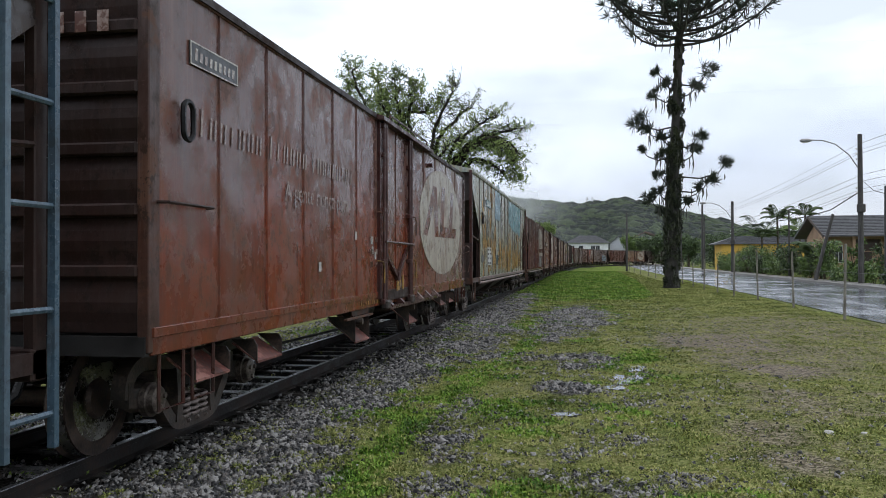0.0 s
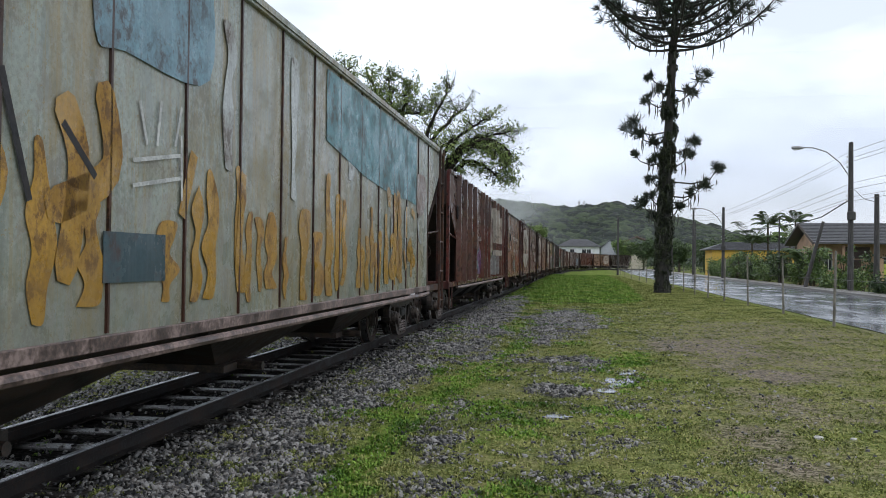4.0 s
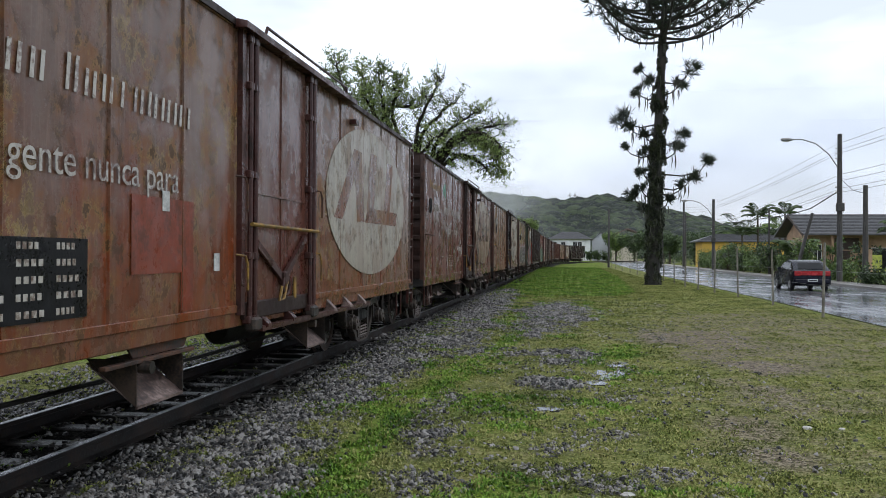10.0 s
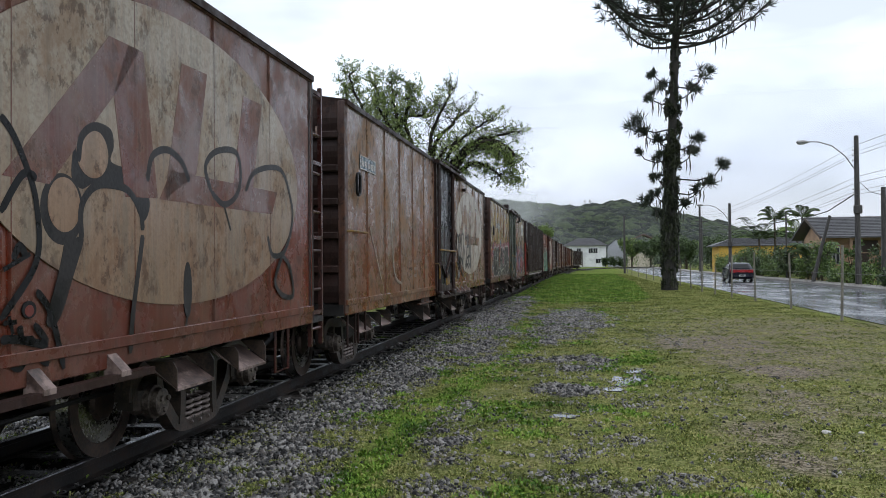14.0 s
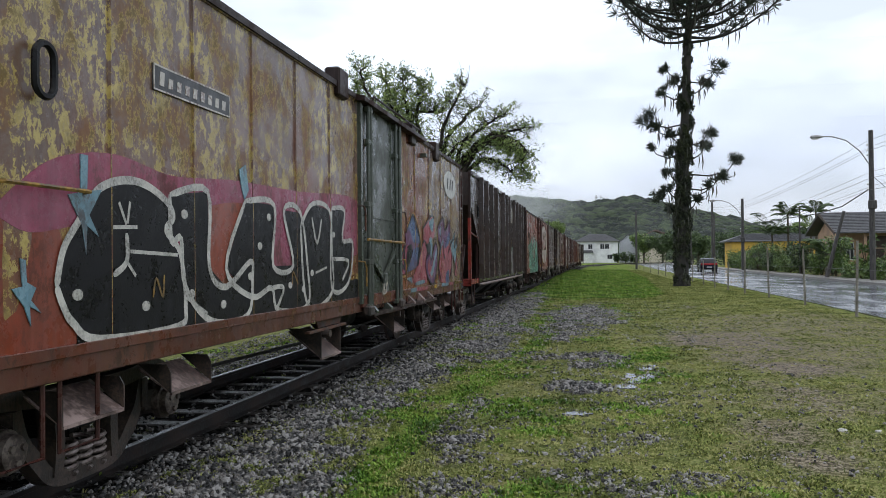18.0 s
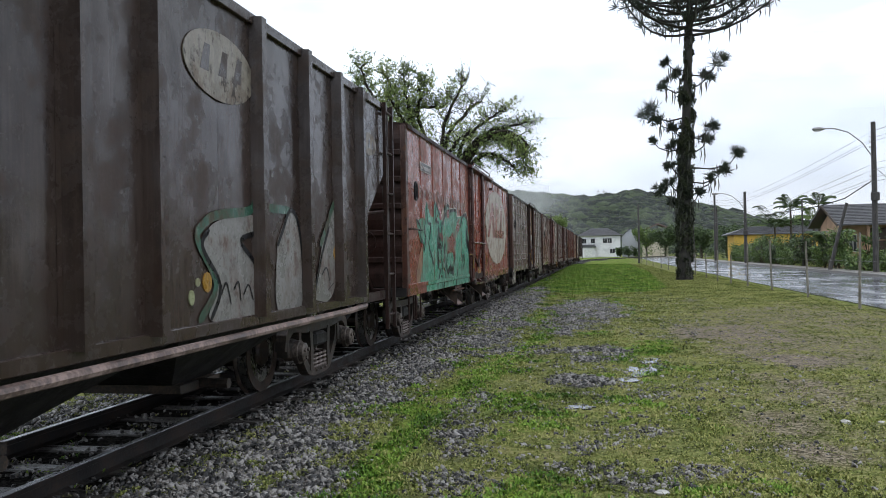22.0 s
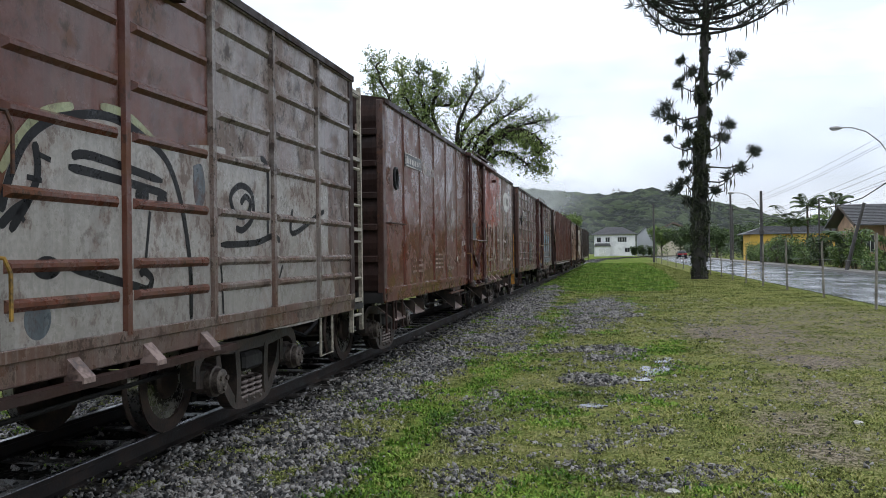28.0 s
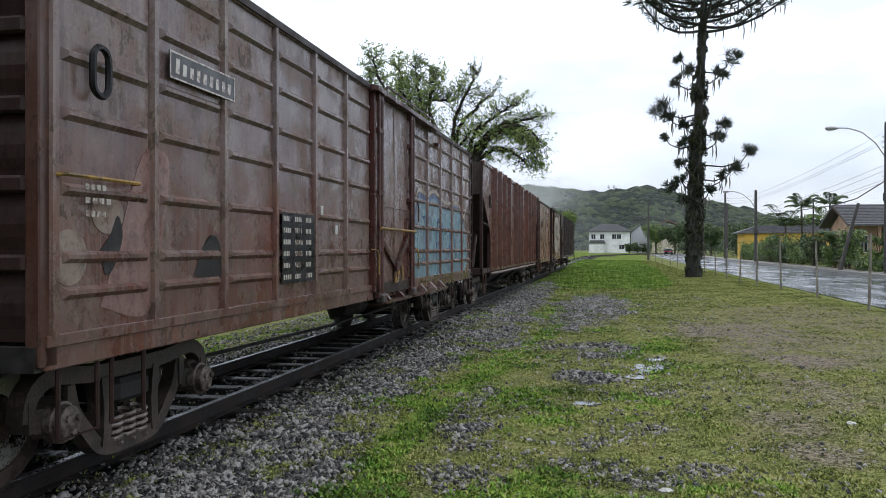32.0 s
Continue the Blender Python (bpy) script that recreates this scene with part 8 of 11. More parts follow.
def marks_pale_front(w, x):
    """Ochre strokes and panels on the front half."""
    strokes(w, (((-6.96, 2.67), (-6.7, 2.4), (-6.56, 2.08), (-6.37, 1.86)), ((-6.75, 3.04), (-6.65, 2.81), (-6.39, 2.7)), ((-6.6, 2.38), (-6.56, 2.08), (-6.5, 1.24)), ((-6.03, 2.44), (-6.06, 2.11), (-6.18, 1.81)), ((-6.37, 1.86), (-5.93, 1.86), (-5.66, 1.84)), ((-5.89, 3.41), (-5.88, 3.19)), ((-5.35, 2.88), (-5.49, 2.49)), ((-4.7, 3.65), (-4.74, 2.79), (-4.84, 2.33)), ((-5.08, 2.64), (-4.78, 2.3)), ((-4.59, 2), (-4.45, 1.83), (-4.57, 1.55)), ((-3.92, 2.3), (-3.75, 1.92), (-3.88, 1.27)), ((-3.53, 2.45), (-3.43, 1.94), (-4.04, 1.66)), ((-4.24, 3.41), (-4.22, 2.98)), ((-3.74, 3.78), (-3.8, 3.21)), ((-6.18, 1.77), (-6.21, 1.45)), ((-5.06, 1.92), (-5.11, 1.79)), ((-2.33, 2.18), (-2.51, 1.71)), ((-1.41, 2.13), (-1.51, 1.36)),), x + 0.001, 0.21, PATCH["yellow"], "ochre yellow sprayed stroke", "paint_run")
    patch_paint(w, [(-3.65, 3.65), (-2.28, 3.8), (-2.09, 2.77), (-3.29, 2.69), (-3.62, 2.74)], x + 0.0006, PATCH["sky"], "flat light blue painted panel")
    patch_paint(w, [(-7.02, 1.53), (-6.47, 1.53), (-6.5, 1.36), (-7.02, 1.36)], x + 0.0016, M_SLATE, "dark painted panel", "repaint_patch")
    strokes(w, (((-5.95, 2.64), (-5.85, 2.09), (-5.59, 2.56)), ((-6.2, 2.67), (-5.99, 2.58)), ((-4.41, 2.34), (-4.18, 1.7)), ((-3.91, 2.15), (-3.59, 1.88)),), x + 0.002, 0.09, M_SMOKE, "dark sprayed slash", "paint_run")
    strokes(w, (((-3.11, 2.42), (-3.01, 2.15)), ((-2.83, 2.47), (-2.88, 2.16)), ((-2.54, 2.48), (-2.63, 2.19)), ((-3.18, 1.87), (-2.53, 1.98)), ((-3.18, 2.03), (-2.53, 2.14)), ((-2.54, 2.28), (-2.52, 1.82)),), x + 0.003, 0.05, M_STICK, "white brushed stroke")
    strokes(w, (((-6.62, 1.71), (-6.64, 1.38)), ((-6.33, 1.76), (-6.16, 1.37)), ((-6.26, 2.07), (-6.18, 2.02)),), x + 0.0022, 0.08, PATCH["white"], "chalky white drip", "paint_run")


def marks_pale_rear(w, x):
    """Teal field and ochre strokes on the rear half."""
    part("graffiti_fill", Geo().prism([(0.9, 2.75), (2.6, 2.52), (3.92, 2.43), (4.6, 2.40), (5.4, 2.42), (6.15, 2.38), (6.15, 3.55), (0.9, 3.55)], "x", x - 0.002, x + 0.0004), PATCH["tealp"], w, "large flat teal painted field")
    strokes(w, (((3.93, 2.38), (4.07, 2.39), (4.06, 2.21)), ((4.44, 2.45), (4.5, 1.78)), ((4.48, 2.38), (4.6, 2.23), (4.72, 2.43), (4.82, 1.72)), ((5.34, 2.3), (5.33, 1.79)), ((4.17, 1.68), (4.37, 1.73), (4.46, 1.62), (4.3, 1.4), (4.18, 1.3), (4.31, 1.22), (4.61, 1.29)), ((4.77, 1.69), (4.65, 1.54), (4.71, 1.26), (4.89, 1.26), (4.93, 1.55), (4.77, 1.69)), ((5.75, 2.27), (6.06, 2.17)), ((5.73, 1.75), (5.5, 1.54), (5.78, 1.48), (6.1, 1.37)), ((5.73, 1.75), (5.75, 1.27)), ((5.16, 1.59), (5.35, 1.28)),), x + 0.002, 0.21, PATCH["yellow"], "ochre yellow sprayed stroke", "paint_run")
    strokes(w, (((4.26, 2.12), (4.25, 1.71), (4.24, 1.3)), ((5.25, 2.23), (5.27, 1.78), (5.28, 1.41)), ((6.31, 2.17), (6.42, 1.87), (6.7, 1.73)),), x + 0.0012, 0.1, PATCH["white"], "chalky white drip", "paint_run")
    patch_paint(w, [(6.24, 2.94), (7.01, 2.9), (6.88, 2.3), (6.22, 2.29)], x + 0.003, PATCH["dust"], "mauve-grey painted panel", "repaint_patch")


def marks_silver(w, x):
    """Silver letters edged in dark green on the black-brown hopper."""
    patch_paint(w, [(1.69, 1.62), (1.93, 1.71), (2.58, 1.77), (2.62, 1.64), (2.28, 1.56), (2.51, 1.4), (2.66, 1.27), (2.63, 0.94), (1.74, 0.96), (1.87, 1.22), (1.64, 1.44)], x + -0.002, PATCH["grey"], "silver painted letter")
    patch_paint(w, [(3.06, 1.57), (3.37, 1.85), (3.62, 1.67), (3.65, 0.96), (3.03, 0.96)], x + -0.002, PATCH["grey"], "silver painted letter")
    patch_paint(w, [(4, 0.99), (4.34, 1.64), (4.69, 1.91), (4.73, 1.22), (4.47, 0.96)], x + -0.002, PATCH["grey"], "silver painted letter")
    strokes(w, (((1.55, 0.97), (1.83, 1.22), (1.55, 1.55), (1.63, 1.66), (1.85, 1.74), (2.43, 1.8), (2.58, 1.87), (2.84, 1.85), (3.37, 1.85)), ((4.21, 1.53), (4.43, 1.74), (4.69, 1.99), (4.82, 1.81)),), x + 0.0006, 0.075, PATCH["green"], "dark green letter edge")
    strokes(w, (((1.74, 0.97), (1.9, 1.21), (1.62, 1.5), (1.73, 1.63)), ((2.58, 1.77), (2.62, 1.64), (2.28, 1.56), (2.51, 1.4), (2.66, 1.27)), ((3.05, 1.52), (3.18, 1.66), (3.37, 1.85), (3.56, 1.76), (3.67, 1.43), (3.69, 0.96)), ((4.01, 1.04), (4.25, 1.43), (4.51, 1.74)), ((4.77, 1.81), (4.79, 1.22)),), x + 0.0012, 0.045, M_BLACK, "black letter outline")
    strokes(w, (((1.91, 1.14), (2, 1.23), (2.08, 1.06)), ((2.13, 1.17), (2.22, 1.23), (2.26, 1.07)), ((2.31, 1.12), (2.41, 1.2), (2.5, 1.07)), ((2.55, 1.19), (2.57, 1.07)), ((4.24, 1.23), (4.4, 1.3), (4.51, 1.12)), ((4.44, 1.07), (4.64, 1.14)),), x + 0.0016, 0.02, M_BLACK, "small black tag", "scrawl")
    part("paint_spot", oval(1.45, 1.145, 0.04, 0.055, x + 0.001, 12), PATCH["glow"], w, "small pale painted drop")
    part("paint_spot", oval(1.545, 1.25, 0.035, 0.03, x + 0.001, 12), PATCH["glow"], w, "small pale painted drop")
    part("paint_spot", oval(1.69, 1.245, 0.07, 0.075, x + 0.001, 12), PATCH["yellow"], w, "small ochre painted patch")
    part("paint_spot", oval(4.75, 1.455, 0.12, 0.085, x + 0.001, 12), PATCH["yellow"], w, "small ochre painted patch")


def caps(w, x):
    """Big pale capitals, a faded emblem and a redder patch."""
    marks_capitals(w, x)
    part("emblem", Geo().box(x - 0.002, x, 3.40, 3.90, 2.28, 2.78), PATCH["dust"], w, "faded square emblem")
    for a in (2.33, 2.40, 2.66, 2.73):
        part("emblem_bar", Geo().box(x, x + 0.002, 3.42, 3.88, a, a + 0.03), PATCH["dustd"], w)
    part("emblem_bar", Geo().prism([(3.48, 2.46), (3.54, 2.46), (3.82, 2.62), (3.76, 2.62)], "x", x, x + 0.002), PATCH["dustd"], w)
    patch_paint(w, [(1.1, 2.0), (1.1, 2.6), (1.1, 3.2), (1.2, 3.28), (2.6, 3.3), (3.9, 3.28), (4.03, 3.2), (4.04, 2.8), (4.03, 2.3), (3.9, 2.18), (3.4, 2.06), (2.4, 1.97)], x - 0.0035, PATCH["redo"], "redder repainted area", "repaint_patch")
    word_bars(w, 3.38, 2.14, [0.062] * 8, 0.075, x, M_WHITEP, label="small pale lettering", gap=0.45)
    part("door_plate", Geo().box(HW + 0.02, HW + 0.032, -0.43, 0.06, 1.70, 2.02), M_SLATE, w, "blank slate-grey plate on the door")


PATCH = {}


def patch_mats():
    cols = dict(orange=(0.27, 0.085, 0.03), red=(0.22, 0.03, 0.022), redo=(0.30, 0.055, 0.022), pink=(0.42, 0.085, 0.12), pinkd=(0.27, 0.155, 0.135), magenta=(0.36, 0.07, 0.13), violet=(0.17, 0.06, 0.17), blue=(0.045, 0.10, 0.24), sky=(0.20, 0.36, 0.44),
                turq=(0.10, 0.40, 0.27), grey=(0.27, 0.26, 0.245), glow=(0.34, 0.36, 0.20), slate=(0.11, 0.13, 0.15), teal=(0.06, 0.11, 0.13), dust=(0.31, 0.235, 0.19), dustd=(0.14, 0.07, 0.06), yellow=(0.52, 0.285, 0.04), white=(0.5, 0.52, 0.5), lime=(0.27, 0.35, 0.07), tealp=(0.11, 0.30, 0.34), bone=(0.40, 0.37, 0.34), green=(0.02, 0.10, 0.06))
    for k, c in cols.items():
        PATCH[k] = wagon_paint("spray_" + k, c, tuple(v * 0.85 for v in c), (0.13, 0.05, 0.028), tuple(0.5 * v + 0.05 for v in c), 40 + len(PATCH), 1.6, 1.6, 0.42, 0.22, 0.35, (0.12, 0.05, 0.03), 0.35)


def hopper_marks(w, q, P, i):
    half, X, z0, z1, inset = (q[k] for k in ("half", "X", "z0", "z1", "inset"))
    x = X + 0.007
    rnd = random.Random(i)
    if i == 2:
        # runs of yellow, blue and pale paint down the middle of the side
        ys, k = -6.6, 0
        while ys < 6.0:
            wd = rnd.uniform(0.12, 0.4)
            col = rnd.choice(["yellow", "white", "yellow", "yellow"]) if -2.6 < ys < 3.4 else "yellow"
            top, low = (rnd.uniform(1.6, 2.4), rnd.uniform(0.98, 1.15)) if col in ("yellow", "grey") else (rnd.uniform(3.1, 3.5), rnd.uniform(2.0, 2.6))
            n = 5
            left = [(ys + rnd.uniform(-0.06, 0.06), low + (top - low) * j / n) for j in range(n + 1)]
            right = [(ys + wd * rnd.uniform(0.4, 1.1) * (1 - 0.4 * abs(j / n - 0.5)), low + (top - low) * j / n) for j in range(n + 1)]
            patch_paint(w, left + right[::-1], x - 0.004 + 0.0007 * (k % 9), PATCH[col], "run of %s paint" % {"yellow": "ochre yellow", "white": "white", "grey": "grey"}[col], "paint_run")
            k += 1
            ys += wd * (rnd.uniform(0.9, 1.4) if -2.6 < ys < 3.4 else rnd.uniform(1.3, 3.0))
        marks_pale_front(w, x)
        marks_pale_rear(w, x)
        ye = -half + 0.62
        part("end_panel", Geo().box(-1.2, X - 0.08, ye, ye + 0.02, 0.97, 1.85), SHARED["slope"], w, "dark lower end plate with chalk scrawls")
        for ln in (((0.45, 1.1), (0.55, 1.6), (0.66, 1.1)), ((0.48, 1.3), (0.64, 1.3)), ((0.72, 1.1), (0.72, 1.65), (0.86, 1.5), (0.73, 1.38)), ((0.92, 1.1), (0.98, 1.62), (1.06, 1.1)), ((1.08, 1.6), (1.22, 1.6), (1.14, 1.1)), ((0.2, 1.2), (0.32, 1.5), (0.4, 1.15)), ((1.0, 1.7), (1.1, 1.78), (1.2, 1.7))):
            part("chalk_scrawl", Geo().tube([(u, ye - 0.004, v) for u, v in smooth_line(ln)], 0.011, 4), M_DIMP, w, "chalky scrawled line")
        table(w, -5.64, -4.69, 1.26, 1.77, x + 0.004, M_STICK, M_BLACK, 4, 2, "white data panel with black figures")
        part("data_panel", Geo().box(x, x + 0.005, -6.28, -5.88, 2.93, 3.17), M_STICK, w, "white number panel")
        word_bars(w, -6.24, 2.97, [0.115] * 3, 0.16, x + 0.007, M_BLACK, label="black stencilled bars", gap=0.35)
        part("number_panel", Geo().box(x, x + 0.005, -5.84, -4.78, 2.93, 3.13), PATCH["tealp"], w, "teal number panel")
        word_bars(w, -5.78, 2.96, [0.105] * 9, 0.15, x + 0.007, M_STICK, label="white number in bars", gap=0.4)
        part("stencil_box", Geo().box(x, x + 0.004, -3.5, -2.75, 1.26, 1.57), PATCH["teal"], w, "teal stencilled box")
    if i == 3:
        # oval in pieces: between the ribs and on their faces
        cy, cz, ry, rz = 2.88, 2.12, 2.36, 1.10
        part("roundel", oval(cy, cz, ry, rz, x), M_CREAM, w, "wide worn cream oval painted across the ribs")
        for y in q["ribs"]:
            if abs(y - cy) < ry and y > 1:
                h = rz * math.sqrt(1 - ((y - cy) / ry) ** 2)
                part("roundel", Geo().prism([(X, y - 0.0765), (X + 0.1025, y - 0.052), (X + 0.1025, y + 0.052), (X, y + 0.0765)], "z", cz - h, cz + h), M_CREAM, w, "piece of the cream oval on a rib")
                if 2.0 < y < 4.5:
                    part("roundel_mark", Geo().prism([(X, y - 0.0785), (X + 0.1045, y - 0.053), (X + 0.1045, y + 0.053), (X, y + 0.0785)], "z", cz - 0.28 * rz, cz - 0.07 * rz), P[3], w, "slanted bar carried over a rib")
                low = cz - 0.45 * rz
                part("rib_paint", Geo().prism([(X, y - 0.0780), (X + 0.104, y - 0.0528), (X + 0.104, y + 0.0528), (X, y + 0.0780)], "z", 0.99, low), PATCH["grey"] if y < 4 else P[3], w, "wave paint carried over a rib")
        for pl in MARK:
            part("roundel_mark", Geo().prism([(cy + u * ry, cz + v * rz) for u, v in pl], "x", x, x + 0.003), P[3], w, "slanted angular bar painted on the oval")
        marks_wave(w, x)
        word_bars(w, -5.35, 2.52, [k * (5.05 / 7.83) for k in NAME], 0.19, x, M_WHITEP, 0.0, label="faded company lettering")
        words(w, SLOGAN, -3.10, 2.01, 0.28, x + 0.002, M_WHITEP, "faded white slogan lettering")
        plate(w, -5.15, -4.6, 2.86, 3.02, x, bars=4)
        plate(w, -4.4, -3.6, 2.82, 2.98, x, bars=6)
    if i == 8:
        part("roundel", oval(1.98, 2.87, 0.60, 0.26, x), M_OVAL, w, "small faded cream oval")
        for u, v in ((1.62, 0.0), (1.92, 0.02), (2.18, 0.0)):
            part("roundel_mark", Geo().prism([(u, 2.80), (u + 0.14, 2.80), (u + 0.17, 3.0), (u + 0.08, 3.0)], "x", x - 0.002, x + 0.001), P[8], w)
        part("roundel", oval(6.13, 2.82, 0.34, 0.14, x + 0.001), M_OVAL, w, "small cream oval near the end")
        for u in (5.91, 6.08, 6.24):
            part("roundel_mark", Geo().prism([(u, 2.77), (u + 0.08, 2.77), (u + 0.10, 2.88), (u + 0.05, 2.88)], "x", x - 0.002, x + 0.002), P[8], w)
        table(w, -3.28, -2.62, 0.98, 1.33, x, PATCH["red"], M_WHITEP, 5, 2, "red data panel with white figures")
        table(w, -5.25, -4.55, 1.06, 1.38, x, None, M_DIMP, 4, 2)
        word_bars(w, -4.25, 2.98, [0.15] * 5, 0.15, x, M_WHITEP, label="white stencilled number in bars")
        marks_silver(w, x)
        for k in range(3):
            part("end_number", Geo().box(0.55 + k * 0.22, 0.66 + k * 0.22, -half + 0.115, -half + 0.125, 2.72, 2.92), M_DIMP, w, "white figure on a red ground")


def car_at(t):
    for (a, p), (b, q) in zip(CAR_ROWS, CAR_ROWS[1:]):
        if t <= b:
            return p + (q - p) * (t - a) / (b - a)
    return CAR_ROWS[-1][1]


def car_wheel_rows(x, y0):
    # the small wheels turn by under a quarter turn between rows
    return [(i / 15, pose(x, y0, 0.29, -math.degrees((car_at(i / 15) - car_at(0)) / 0.29))) for i in range(481)]


def motions():
    """The train rolls by at an even pace; its wheels turn with it. A car drives off along the road."""
    times = [i for i in range(33)]
    for w in TRAIN:
        mid = w["mid"]
        rows = []
        for t in times:
            x, y, h = track(mid - travelled(t))
            rows.append((t, pose(x, y, RAIL_TOP, 0, 0, -math.degrees(h))))
        walk(w, rows)
        del w["mid"]
    steps = [i / 10 for i in range(321)]
    turn = [math.degrees(travelled(t) / WHEEL_R) for t in steps]
    for w, sy in WHEELSETS:
        walk(w, [(t, pose(0, sy, WHEEL_R, a)) for t, a in zip(steps, turn)])
    rows = [(t, pose(11.0 + 0.00006 * y * y, y, 0.035)) for t, y in CAR_ROWS]
    walk(CAR, rows)
    for w, x, y0 in CAR_WHEELS:
        walk(w, car_wheel_rows(x, y0))


# ---------------------------------------------------------------- road and surroundings
def road_line(y):
    """Near edge of the road at a distance y."""
    return 7.2 + 0.00006 * max(y, 0) ** 2


def build_road():
    m = material("wet_asphalt", ((0.045, 0.047, 0.052), (0.065, 0.068, 0.075), (0.095, 0.099, 0.108)), 0.20, 0, 0.6, 30, 0.03, rough_var=0.10, spec=0.9, stretch=(1, 0.35, 1))
    ys = [-30, 0, 10, 20, 30, 40, 50, 60, 70, 80, 100, 120, 140, 170, 200, 222]
    fs = [(4 * i + j, 4 * i + j + 1, 4 * i + j + 5, 4 * i + j + 4) for i in range(len(ys) - 1) for j in range(3)]
    mk = plain("concrete_kerb", (0.20, 0.19, 0.175), 0.6)
    mp = material("wet_pavement", ((0.10, 0.09, 0.08), (0.16, 0.145, 0.13), (0.22, 0.20, 0.18)), 0.4, 0, 1.5, 30)
    r, k, p = [], [], []
    for y in ys:
        x = road_line(y)
        r += [(x, y, -0.05), (x, y, 0.030), (x + 7.1, y, 0.040), (x + 7.1, y, -0.05)]
        x += 7.1
        k += [(x, y, 0), (x, y, 0.17), (x + 0.14, y, 0.17), (x + 0.14, y, 0)]
        p += [(x + 0.14, y, 0), (x + 0.14, y, 0.165), (x + 1.7, y, 0.17), (x + 1.7, y, 0)]
    solid("road", Geo().add(r, fs), m, "wet dark asphalt road shining with rain", "road", kind="structure")
    solid("kerb", Geo().add(k, fs), mk, "pale wet concrete kerb along the road", "kerb", kind="structure")
    solid("pavement", Geo().add(p, fs), mp, "wet pavement along the far side of the road", "pavement", kind="structure")


def build_fence():
    m = material("weathered_fence_post", ((0.08, 0.072, 0.055), (0.15, 0.138, 0.110), (0.25, 0.235, 0.19)), 0.75, 0, 4, 50, 0.3, stretch=(4, 4, 0.6))
    fence = thing("wire_fence", "line of thin grey wooden posts with wire along the road", "fence")
    rn = random.Random(2)
    line = []
    for x, y, h in ((6.75, 18.3, 1.9), (6.75, 23.5, 2.0), (6.74, 28.9, 1.85), (6.67, 34.3, 1.95), (6.39, 38.0, 1.9), (6.21, 41.4, 1.35), (6.06, 44.8, 1.6), (6.14, 49.9, 1.4), (6.1, 55, 1.4), (6.0, 60, 1.4), (6.0, 66, 1.4), (5.9, 73, 1.4), (5.8, 80, 1.4), (5.7, 90, 1.4), (5.6, 100, 1.5), (5.5, 109, 1.5)):
        lean = rn.uniform(-0.05, 0.05)
        part("post", Geo().tube([(x, y, -0.1), (x + lean * 0.5, y, h * 0.5), (x + lean, y, h)], [0.040, 0.036, 0.030], 7), m, fence)
        line.append((x, y))
    mw = plain("fence_wire", (0.10, 0.10, 0.10), 0.5, 0.6)
    for z in (0.45, 0.85, 1.25):
        part("wire", Geo().tube([(x - 0.06, y, z) for x, y in line], 0.004, 4), mw, fence, "thin grey wire")


